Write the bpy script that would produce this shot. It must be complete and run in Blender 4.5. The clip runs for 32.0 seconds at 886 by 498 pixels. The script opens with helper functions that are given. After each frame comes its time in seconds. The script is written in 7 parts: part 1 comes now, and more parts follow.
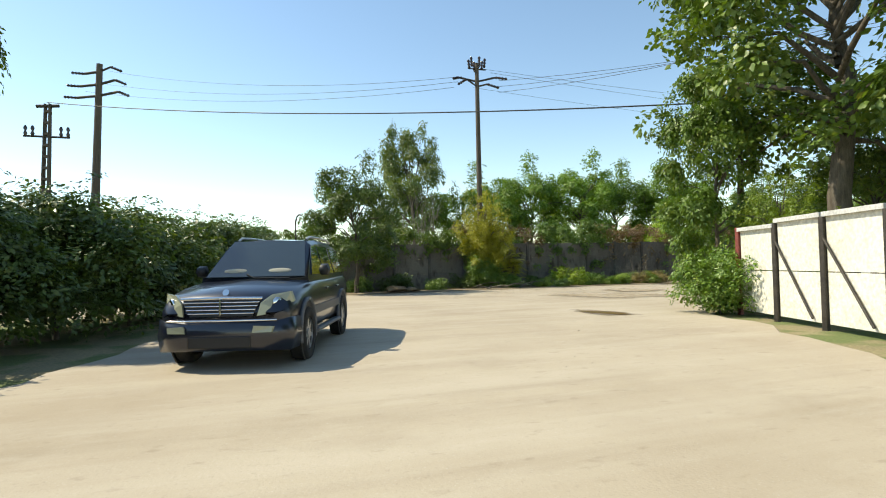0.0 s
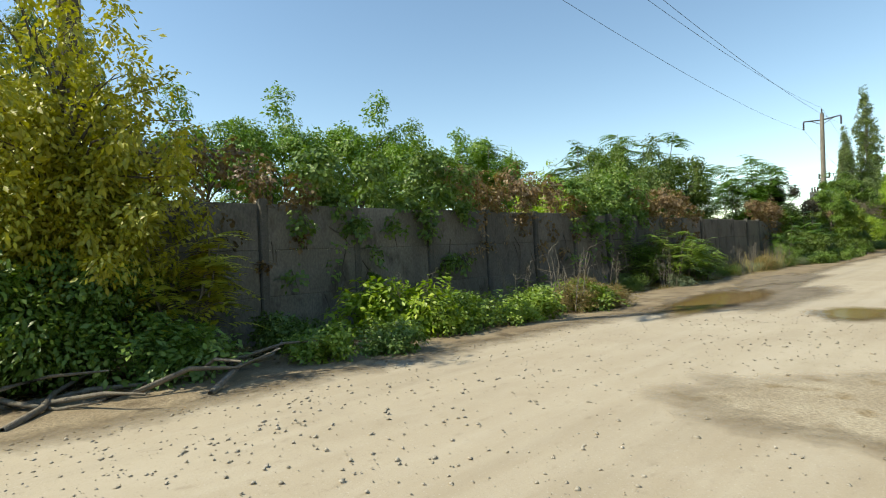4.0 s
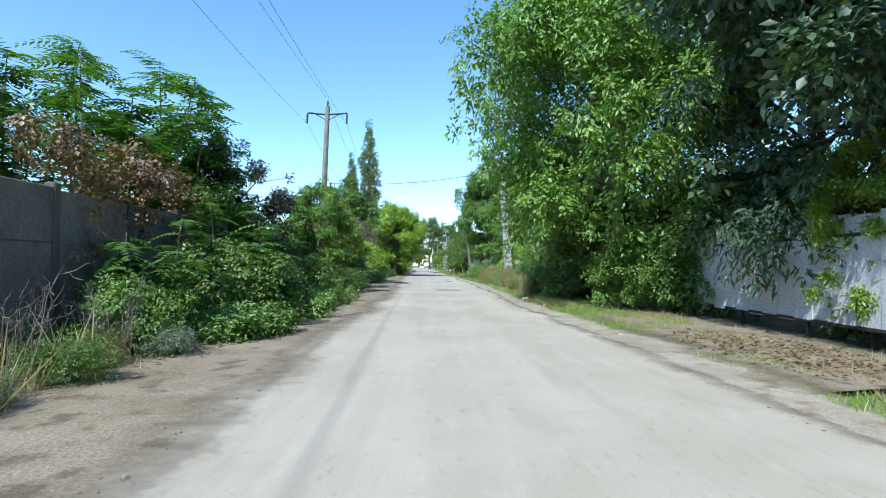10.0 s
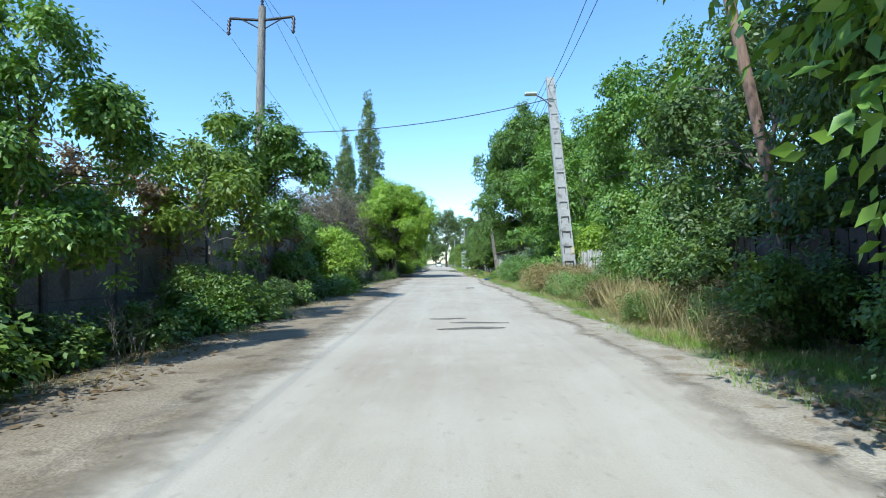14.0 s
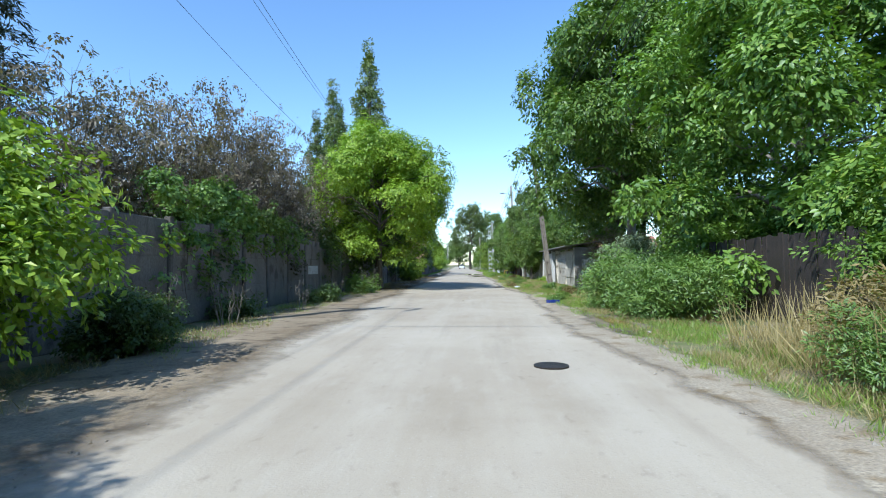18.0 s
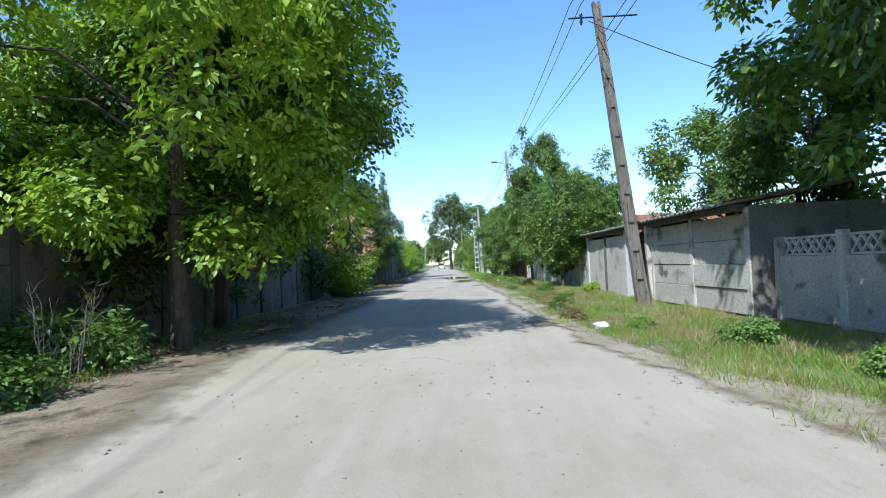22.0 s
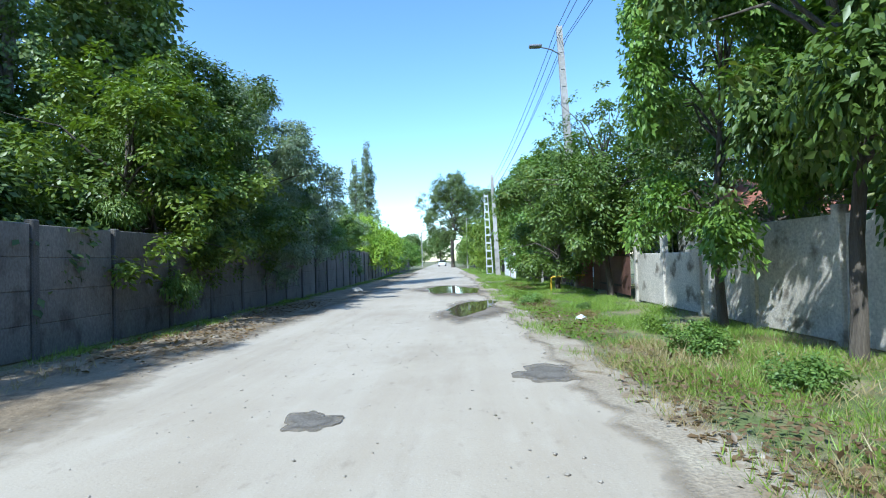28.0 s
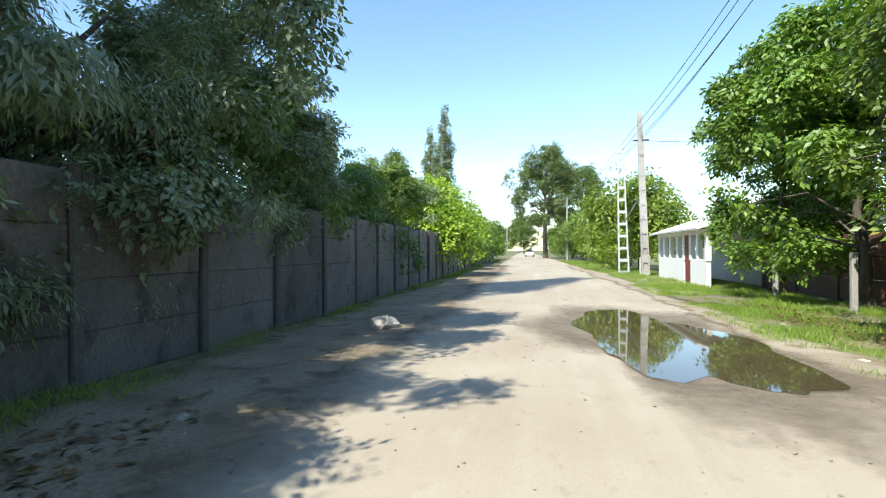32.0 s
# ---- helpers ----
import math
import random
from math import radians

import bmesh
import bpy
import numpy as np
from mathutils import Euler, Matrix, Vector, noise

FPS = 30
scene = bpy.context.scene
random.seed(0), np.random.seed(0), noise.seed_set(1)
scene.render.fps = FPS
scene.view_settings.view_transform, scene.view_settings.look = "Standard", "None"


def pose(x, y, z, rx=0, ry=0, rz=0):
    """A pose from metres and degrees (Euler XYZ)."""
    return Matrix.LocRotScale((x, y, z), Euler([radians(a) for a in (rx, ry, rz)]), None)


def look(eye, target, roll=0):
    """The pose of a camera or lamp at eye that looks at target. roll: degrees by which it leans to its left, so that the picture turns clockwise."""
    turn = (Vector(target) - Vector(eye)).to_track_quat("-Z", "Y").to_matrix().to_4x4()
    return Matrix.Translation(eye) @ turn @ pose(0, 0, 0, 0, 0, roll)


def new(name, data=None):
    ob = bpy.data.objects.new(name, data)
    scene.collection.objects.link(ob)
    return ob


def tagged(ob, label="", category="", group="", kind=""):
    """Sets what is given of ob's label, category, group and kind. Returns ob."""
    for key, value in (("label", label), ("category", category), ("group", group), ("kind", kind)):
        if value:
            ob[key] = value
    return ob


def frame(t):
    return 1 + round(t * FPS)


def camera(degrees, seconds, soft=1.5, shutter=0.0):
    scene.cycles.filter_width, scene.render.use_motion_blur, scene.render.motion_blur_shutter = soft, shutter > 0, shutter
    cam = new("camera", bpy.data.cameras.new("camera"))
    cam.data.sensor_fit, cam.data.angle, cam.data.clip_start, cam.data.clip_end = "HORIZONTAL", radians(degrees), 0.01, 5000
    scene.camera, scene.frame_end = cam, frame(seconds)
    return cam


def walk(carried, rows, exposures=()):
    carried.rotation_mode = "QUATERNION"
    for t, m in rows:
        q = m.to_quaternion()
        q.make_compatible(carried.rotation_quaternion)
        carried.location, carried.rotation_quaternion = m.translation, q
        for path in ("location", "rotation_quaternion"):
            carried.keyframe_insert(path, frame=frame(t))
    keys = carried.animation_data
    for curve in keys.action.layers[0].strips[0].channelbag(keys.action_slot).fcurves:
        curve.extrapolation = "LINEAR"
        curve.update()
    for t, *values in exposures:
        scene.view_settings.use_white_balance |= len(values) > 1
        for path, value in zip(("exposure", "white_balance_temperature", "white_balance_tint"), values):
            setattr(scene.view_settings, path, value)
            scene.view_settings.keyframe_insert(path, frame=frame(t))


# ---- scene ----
cam = camera(80.01, 32.0, soft=1.05)
PATH = [
    (0.0, 21.950, -30.140, 1.363, 91.60, 1.19, 72.33),
    (0.5, 18.951, -28.921, 1.353, 91.12, 0.80, 70.03),
    (1.0, 16.115, -27.733, 1.327, 91.33, 0.79, 68.41),
    (1.5, 13.393, -26.589, 1.350, 91.55, 1.16, 67.37),
    (2.0, 10.844, -25.449, 1.348, 90.93, 1.43, 66.31),
    (2.5, 8.521, -24.253, 1.350, 92.26, 1.04, 63.56),
    (4.5, 1.581, -18.492, 1.346, 89.97, 2.57, 39.95),
    (5.0, 0.493, -16.711, 1.341, 90.17, 1.56, 32.80),
    (5.5, -0.283, -14.682, 1.367, 90.68, 2.11, 23.65),
    (6.0, -0.654, -12.469, 1.384, 91.28, 2.58, 15.44),
    (6.5, -0.814, -10.144, 1.342, 90.45, 0.35, 7.53),
    (7.0, -0.876, -7.911, 1.359, 90.81, 1.21, 2.25),
    (7.5, -0.829, -5.839, 1.341, 91.97, -1.93, -2.00),
    (8.0, -0.709, -3.931, 1.330, 91.73, -1.21, -2.83),
    (8.5, -0.590, -1.908, 1.347, 91.76, -0.73, -2.27),
    (9.0, -0.507, 0.000, 1.347, 91.67, -0.98, -1.60),
    (9.5, -0.446, 1.982, 1.346, 91.71, -0.63, -1.10),
    (10.0, -0.354, 4.038, 1.355, 91.79, -0.48, -0.70),
    (10.5, -0.249, 6.228, 1.353, 91.74, -0.03, -0.22),
    (11.0, -0.201, 8.528, 1.345, 91.69, 0.32, 0.21),
    (11.5, -0.176, 10.835, 1.338, 92.06, 0.56, 0.54),
    (12.0, -0.149, 13.020, 1.343, 91.97, 0.91, 0.78),
    (12.5, -0.111, 15.208, 1.340, 91.58, 1.40, 1.03),
    (13.0, -0.026, 17.325, 1.350, 91.49, 1.57, 1.20),
    (13.5, 0.008, 19.462, 1.355, 91.35, 1.37, 1.35),
    (14.0, 0.032, 21.611, 1.349, 91.51, 1.04, 1.35),
    (14.5, 0.044, 23.888, 1.352, 91.81, 0.58, 1.34),
    (16.5, 0.049, 34.371, 1.362, 92.07, 1.37, 1.77),
    (17.0, 0.000, 37.074, 1.368, 91.80, 1.15, 2.77),
    (17.5, -0.065, 39.750, 1.362, 91.54, 0.63, 3.58),
    (18.0, -0.142, 42.321, 1.352, 91.72, 0.54, 4.00),
    (18.5, -0.218, 44.827, 1.360, 91.79, 0.92, 4.05),
    (19.0, -0.280, 47.291, 1.357, 91.28, 1.41, 3.89),
    (19.5, -0.370, 49.862, 1.358, 91.29, 1.53, 3.71),
    (20.0, -0.464, 52.311, 1.352, 91.55, 1.48, 3.54),
    (20.5, -0.554, 54.717, 1.334, 91.61, 1.15, 3.41),
    (21.0, -0.639, 57.127, 1.327, 91.56, 1.73, 3.25),
    (21.5, -0.693, 59.657, 1.342, 91.76, 2.03, 2.71),
    (22.0, -0.689, 62.142, 1.344, 91.66, 2.43, 1.85),
    (22.5, -0.699, 64.568, 1.343, 91.61, 1.75, 1.75),
    (23.0, -0.693, 66.874, 1.345, 91.27, 1.86, 1.84),
    (23.5, -0.694, 69.215, 1.360, 91.35, 1.77, 2.06),
    (24.0, -0.696, 71.493, 1.371, 91.49, 2.13, 2.22),
    (24.5, -0.723, 73.760, 1.366, 91.12, 2.46, 2.31),
    (25.0, -0.695, 75.911, 1.362, 91.47, 1.84, 2.35),
    (25.5, -0.646, 77.918, 1.369, 91.17, 0.97, 2.27),
    (27.5, -0.483, 85.531, 1.352, 91.26, 2.06, 2.02),
    (28.0, -0.519, 87.677, 1.352, 91.27, 1.82, 2.38),
    (28.5, -0.485, 89.747, 1.317, 91.16, 2.42, 3.79),
    (29.0, -0.538, 91.825, 1.302, 91.16, 2.14, 6.90),
    (29.5, -0.901, 93.764, 1.311, 90.51, 1.96, 9.59),
    (30.0, -1.468, 95.799, 1.338, 90.60, 2.11, 12.20),
    (30.5, -2.042, 97.852, 1.356, 90.58, 1.33, 13.21),
    (31.0, -2.470, 99.853, 1.396, 90.69, 0.75, 12.93),
    (31.5, -2.716, 101.706, 1.338, 90.27, 1.30, 12.00),
    (32.0, -2.861, 103.483, 1.329, 90.19, 0.34, 10.95),
]
EXPOSURES = [(0.0, 0.32, 7450, 4), (2.0, 0.08, 7400, 2), (2.5, 0.08, 7400, 2), (4.5, 0.3, 7300, 2), (5.6, 0.42, 7200, 2), (6.4, 0.44, 6100, 3), (7.0, 0.42, 5900, 4), (8.0, 0.42, 5300, 5), (14.5, 0.42, 5250, 4), (16.5, 0.37, 6150, 10), (18.0, 0.32, 5400, 7),
             (23.4, 0.37, 5300, 7), (24.0, 0.5, 6150, 6), (25.5, 0.5, 6350, 8), (27.5, 0.5, 5150, 5), (30.5, 0.55, 5300, 5), (32.0, 0.7, 6350, 6)]
walk(cam, [(t, pose(*p)) for t, *p in PATH], EXPOSURES)

# ---- sky and sun ----
SUN_ELEV, SHADOW = 49.0, Vector((0.49, 0.872, 0.0)).normalized()
world = bpy.data.worlds.new("world")
scene.world = world
world.use_nodes = True
wn = world.node_tree.nodes
sky = wn.new("ShaderNodeTexSky")
sky.sky_type, sky.sun_disc = "NISHITA", False
sky.sun_elevation = radians(SUN_ELEV)
sky.sun_rotation = math.atan2(-SHADOW.x, -SHADOW.y)
sky.air_density, sky.dust_density, sky.ozone_density = 1.0, 0.1, 0.6
wn["Background"].inputs[1].default_value = 0.19
blue = wn.new("ShaderNodeHueSaturation")
blue.inputs["Saturation"].default_value = 1.08
world.node_tree.links.new(sky.outputs[0], blue.inputs["Color"])
world.node_tree.links.new(blue.outputs[0], wn["Background"].inputs[0])
sun = new("sun", bpy.data.lights.new("sun", "SUN"))
sun.data.energy, sun.data.angle, sun.data.color = 4.9, radians(0.6), (1.0, 0.94, 0.83)
to_sun = -SHADOW * math.cos(radians(SUN_ELEV)) + Vector((0, 0, math.sin(radians(SUN_ELEV))))
sun.matrix_world = look(to_sun * 50, (0, 0, 0))

# ---- materials ----


def nodes_of(name):
    m = bpy.data.materials.new(name)
    m.use_nodes = True
    return m, m.node_tree.nodes, m.node_tree.links, m.node_tree.nodes["Principled BSDF"]


def surf(name, c1, c2, scale=1.5, rough=0.85, bump=0.3, fine=40.0, metal=0.0, c3=None, spots=0.62, vary=0.0, stretch=(1, 1, 1)):
    """A rough, stained surface: two colours in large patches, fine grain, an optional third colour in spots, and a change from piece to piece."""
    m, n, l, b = nodes_of(name)
    tc = n.new("ShaderNodeTexCoord")
    mp = n.new("ShaderNodeMapping")
    mp.inputs["Scale"].default_value = stretch
    if vary:
        spot, shift = n.new("ShaderNodeObjectInfo"), n.new("ShaderNodeVectorMath")
        l.new(tc.outputs["Object"], shift.inputs[0])
        l.new(spot.outputs["Location"], shift.inputs[1])
        l.new(shift.outputs[0], mp.inputs[0])
    else:
        l.new(tc.outputs["Object"], mp.inputs[0])
    big, small = n.new("ShaderNodeTexNoise"), n.new("ShaderNodeTexNoise")
    big.inputs["Scale"].default_value, big.inputs["Detail"].default_value, big.inputs["Roughness"].default_value = scale, 5, 0.65
    small.inputs["Scale"].default_value, small.inputs["Detail"].default_value = fine, 3
    for q in (big, small):
        l.new(mp.outputs[0], q.inputs["Vector"])
    ramp = n.new("ShaderNodeValToRGB")
    ramp.color_ramp.elements[0].position, ramp.color_ramp.elements[1].position = 0.35, 0.65
    ramp.color_ramp.elements[0].color, ramp.color_ramp.elements[1].color = (*c1, 1), (*c2, 1)
    l.new(big.outputs["Fac"], ramp.inputs[0])
    col = ramp.outputs[0]
    if c3:
        sp = n.new("ShaderNodeTexNoise")
        sp.inputs["Scale"].default_value, sp.inputs["Detail"].default_value = scale * 2.7, 6
        l.new(mp.outputs[0], sp.inputs["Vector"])
        st = n.new("ShaderNodeValToRGB")
        st.color_ramp.elements[0].position, st.color_ramp.elements[1].position = spots - 0.05, spots + 0.06
        l.new(sp.outputs["Fac"], st.inputs[0])
        mx = n.new("ShaderNodeMixRGB")
        mx.inputs[2].default_value = (*c3, 1)
        l.new(st.outputs[0], mx.inputs[0])
        l.new(col, mx.inputs[1])
        col = mx.outputs[0]
    gr = n.new("ShaderNodeMapRange")
    gr.inputs["From Min"].default_value, gr.inputs["From Max"].default_value = 0.3, 0.7
    gr.inputs["To Min"].default_value, gr.inputs["To Max"].default_value = 0.62, 0.96
    l.new(small.outputs["Fac"], gr.inputs[0])
    hsv = n.new("ShaderNodeHueSaturation")
    l.new(col, hsv.inputs["Color"])
    if vary:
        oi, ad, mu = n.new("ShaderNodeObjectInfo"), n.new("ShaderNodeMapRange"), n.new("ShaderNodeMath")
        ad.inputs["To Min"].default_value, ad.inputs["To Max"].default_value = 1 - vary, 1 + vary
        mu.operation = "MULTIPLY"
        l.new(oi.outputs["Random"], ad.inputs[0])
        l.new(ad.outputs[0], mu.inputs[0])
        l.new(gr.outputs[0], mu.inputs[1])
        l.new(mu.outputs[0], hsv.inputs["Value"])
    else:
        l.new(gr.outputs[0], hsv.inputs["Value"])
    l.new(hsv.outputs[0], b.inputs["Base Color"])
    b.inputs["Roughness"].default_value, b.inputs["Metallic"].default_value = rough, metal
    if bump:
        bp = n.new("ShaderNodeBump")
        bp.inputs["Strength"].default_value, bp.inputs["Distance"].default_value = bump, 0.02
        l.new(small.outputs["Fac"], bp.inputs["Height"])
        l.new(bp.outputs[0], b.inputs["Normal"])
    return m


def leafy(name, c1, c2, c3=None, through_light=0.24, rough=0.45):
    """Leaves: a colour of its own for each leaf, a waxy face and light that shines through."""
    m, n, l, b = nodes_of(name)
    geo, oi = n.new("ShaderNodeNewGeometry"), n.new("ShaderNodeObjectInfo")
    ramp = n.new("ShaderNodeValToRGB")
    ramp.color_ramp.elements[0].color, ramp.color_ramp.elements[1].color = (*c1, 1), (*c2, 1)
    if c3:
        e = ramp.color_ramp.elements.new(0.72)
        e.color = (*c2, 1)
        ramp.color_ramp.elements[2].color = (*c3, 1)
    tc, drift, blend = n.new("ShaderNodeTexCoord"), n.new("ShaderNodeTexNoise"), n.new("ShaderNodeMix")
    drift.inputs["Scale"].default_value, drift.inputs["Detail"].default_value = 1.1, 3
    blend.inputs["Factor"].default_value = 0.5
    l.new(tc.outputs["Object"], drift.inputs["Vector"])
    l.new(geo.outputs["Random Per Island"], blend.inputs["A"])
    l.new(drift.outputs["Fac"], blend.inputs["B"])
    l.new(blend.outputs["Result"], ramp.inputs[0])
    hs = n.new("ShaderNodeHueSaturation")
    mr = n.new("ShaderNodeMapRange")
    mr.inputs["To Min"].default_value, mr.inputs["To Max"].default_value = 0.68, 1.02
    l.new(oi.outputs["Random"], mr.inputs[0])
    l.new(mr.outputs[0], hs.inputs["Value"])
    l.new(ramp.outputs[0], hs.inputs["Color"])
    ramp.color_ramp.elements[0].position = 0.25
    ramp.color_ramp.elements[-1].position = 0.9
    l.new(hs.outputs[0], b.inputs["Base Color"])
    b.inputs["Roughness"].default_value = rough
    tr, mix, out = n.new("ShaderNodeBsdfTranslucent"), n.new("ShaderNodeMixShader"), n["Material Output"]
    yel = n.new("ShaderNodeMixRGB")
    yel.blend_type, yel.inputs[0].default_value, yel.inputs[2].default_value = "MULTIPLY", 1.0, (1.35, 1.5, 0.4, 1)
    l.new(hs.outputs[0], yel.inputs[1])
    l.new(yel.outputs[0], tr.inputs[0])
    mix.inputs[0].default_value = through_light
    l.new(b.outputs[0], mix.inputs[1])
    l.new(tr.outputs[0], mix.inputs[2])
    l.new(mix.outputs[0], out.inputs[0])
    return m


def plain(name, c, rough=0.5, metal=0.0, coat=0.0, alpha=1.0, transmission=0.0):
    m, n, l, b = nodes_of(name)
    b.inputs["Base Color"].default_value = (*c, 1)
    b.inputs["Roughness"].default_value, b.inputs["Metallic"].default_value = rough, metal
    b.inputs["Coat Weight"].default_value, b.inputs["Transmission Weight"].default_value = coat, transmission
    return m



def road_surface(name):
    """Pale packed dust: long wheel-worn streaks, wide stains, gravel specks."""
    m, n, l, b = nodes_of(name)
    tc = n.new("ShaderNodeTexCoord")

    def noise(scale, detail, stretch=(1, 1, 1)):
        mp, q = n.new("ShaderNodeMapping"), n.new("ShaderNodeTexNoise")
        mp.inputs["Scale"].default_value = stretch
        q.inputs["Scale"].default_value, q.inputs["Detail"].default_value, q.inputs["Roughness"].default_value = scale, detail, 0.6
        l.new(tc.outputs["Object"], mp.inputs[0])
        l.new(mp.outputs[0], q.inputs["Vector"])
        return q.outputs["Fac"]

    def blend(col, fac, lo, hi, colour, amount):
        mr, mx = n.new("ShaderNodeMapRange"), n.new("ShaderNodeMixRGB")
        mr.inputs["From Min"].default_value, mr.inputs["From Max"].default_value, mr.inputs["To Max"].default_value = lo, hi, amount
        l.new(fac, mr.inputs[0])
        l.new(mr.outputs[0], mx.inputs[0])
        l.new(col, mx.inputs[1])
        mx.inputs[2].default_value = (*colour, 1)
        return mx.outputs[0]
    base = n.new("ShaderNodeValToRGB")
    base.color_ramp.elements[0].position, base.color_ramp.elements[1].position = 0.3, 0.7
    base.color_ramp.elements[0].color, base.color_ramp.elements[1].color = (0.35, 0.288, 0.207, 1), (0.445, 0.383, 0.29, 1)
    l.new(noise(0.3, 6), base.inputs[0])
    col = blend(base.outputs[0], noise(1.3, 4, (1, 0.05, 1)), 0.45, 0.7, (0.5, 0.446, 0.357), 0.42)
    col = blend(col, noise(1.7, 5, (1, 0.09, 1)), 0.55, 0.72, (0.272, 0.224, 0.160), 0.36)
    col = blend(col, noise(0.55, 7, (1, 0.6, 1)), 0.56, 0.7, (0.275, 0.22, 0.15), 0.4)
    col = blend(col, noise(26, 3), 0.6, 0.75, (0.240, 0.208, 0.160), 0.35)
    col = blend(col, noise(60, 2), 0.62, 0.75, (0.544, 0.512, 0.448), 0.5)
    col = blend(col, noise(7, 8, (1, 0.5, 1)), 0.6, 0.72, (0.21, 0.17, 0.12), 0.4)
    col = blend(col, noise(3.1, 9, (1, 0.35, 1)), 0.54, 0.68, (0.5, 0.445, 0.36), 0.25)
    col = blend(col, noise(110, 2), 0.6, 0.72, (0.17, 0.145, 0.11), 0.35)
    l.new(col, b.inputs["Base Color"])
    b.inputs["Roughness"].default_value = 0.95
    bp = n.new("ShaderNodeBump")
    bp.inputs["Strength"].default_value, bp.inputs["Distance"].default_value = 0.25, 0.012
    l.new(noise(38, 4), bp.inputs["Height"])
    l.new(bp.outputs[0], b.inputs["Normal"])
    return m


def ragged(m, scale=4.5):
    """Let a thin layer of dirt end in crumbs and gaps where its 'edge' value falls."""
    n, l = m.node_tree.nodes, m.node_tree.links
    at, no, ma, mr = n.new("ShaderNodeAttribute"), n.new("ShaderNodeTexNoise"), n.new("ShaderNodeMath"), n.new("ShaderNodeMapRange")
    tc, tr, mix = n.new("ShaderNodeTexCoord"), n.new("ShaderNodeBsdfTransparent"), n.new("ShaderNodeMixShader")
    at.attribute_name = "edge"
    no.inputs["Scale"].default_value, no.inputs["Detail"].default_value, no.inputs["Roughness"].default_value = scale, 8, 0.7
    l.new(tc.outputs["Object"], no.inputs["Vector"])
    ma.operation = "ADD"
    l.new(at.outputs["Fac"], ma.inputs[0])
    l.new(no.outputs["Fac"], ma.inputs[1])
    mr.inputs["From Min"].default_value, mr.inputs["From Max"].default_value = 0.5, 1.35
    l.new(ma.outputs[0], mr.inputs[0])
    l.new(mr.outputs[0], mix.inputs[0])
    l.new(tr.outputs[0], mix.inputs[1])
    l.new(n["Principled BSDF"].outputs[0], mix.inputs[2])
    l.new(mix.outputs[0], n["Material Output"].inputs[0])
    return m


M = {}
M["road"] = road_surface("road_dust")
M["dirt"] = ragged(surf("dirt", (0.25, 0.185, 0.11), (0.37, 0.295, 0.195), 0.9, 1.0, 0.8, 30, c3=(0.17, 0.125, 0.075), spots=0.6))
M["grit"] = ragged(surf("roadside_grit", (0.36, 0.29, 0.2), (0.5, 0.425, 0.31), 1.1, 1.0, 0.8, 34, c3=(0.3, 0.225, 0.13), spots=0.6))
M["ground"] = surf("ground_soil", (0.24, 0.205, 0.105), (0.35, 0.29, 0.16), 0.35, 1.0, 0.8, 20, c3=(0.15, 0.185, 0.055), spots=0.5)
M["mud"] = ragged(surf("wet_mud", (0.21, 0.165, 0.11), (0.31, 0.25, 0.175), 1.2, 0.75, 0.6, 30))
M["wall"] = surf("old_concrete", (0.165, 0.148, 0.125), (0.255, 0.23, 0.195), 0.9, 0.95, 0.5, 30, c3=(0.115, 0.10, 0.08), spots=0.62, vary=0.14, stretch=(1, 1, 0.55))
M["post"] = surf("post_concrete", (0.12, 0.11, 0.095), (0.18, 0.165, 0.14), 1.2, 0.95, 0.5, 40, vary=0.12)
M["pale"] = surf("pale_concrete", (0.6, 0.545, 0.455), (0.78, 0.715, 0.605), 0.7, 0.95, 0.4, 25, c3=(0.23, 0.195, 0.15), spots=0.62, vary=0.1)
M["polec"] = surf("pole_concrete", (0.42, 0.395, 0.35), (0.54, 0.51, 0.46), 0.9, 0.9, 0.4, 40, c3=(0.25, 0.23, 0.2), spots=0.63)
M["polew"] = surf("pole_wood", (0.10, 0.078, 0.058), (0.17, 0.135, 0.10), 2.0, 0.9, 0.6, 40, stretch=(6, 6, 0.5))
M["polebrown"] = surf("pole_brown", (0.24, 0.205, 0.165), (0.36, 0.315, 0.26), 1.5, 0.9, 0.6, 40, c3=(0.13, 0.11, 0.09), spots=0.6, stretch=(5, 5, 0.4))
M["polered"] = surf("pole_red_brown", (0.30, 0.19, 0.13), (0.42, 0.28, 0.2), 1.5, 0.9, 0.5, 40, c3=(0.2, 0.13, 0.09), spots=0.62, stretch=(5, 5, 0.4))
M["whitewash"] = surf("whitewash", (0.98, 0.97, 0.94), (1.0, 0.99, 0.97), 0.8, 0.8, 0.15, 20, c3=(0.8, 0.77, 0.7), spots=0.68)
M["white"] = surf("weathered_white", (0.62, 0.61, 0.58), (0.72, 0.71, 0.68), 0.8, 0.7, 0.2, 20, c3=(0.45, 0.43, 0.38), spots=0.66)
M["cream"] = surf("cream_panel", (0.82, 0.78, 0.66), (0.92, 0.88, 0.77), 0.6, 0.75, 0.15, 14, c3=(0.72, 0.66, 0.52), spots=0.7)
M["plaster"] = surf("garage_plaster", (0.58, 0.52, 0.43), (0.74, 0.67, 0.56), 0.7, 0.9, 0.3, 25, c3=(0.42, 0.36, 0.28), spots=0.6)
M["red"] = surf("red_rust", (0.20, 0.045, 0.035), (0.30, 0.065, 0.05), 1.4, 0.6, 0.2, 30, c3=(0.13, 0.05, 0.035), spots=0.6)
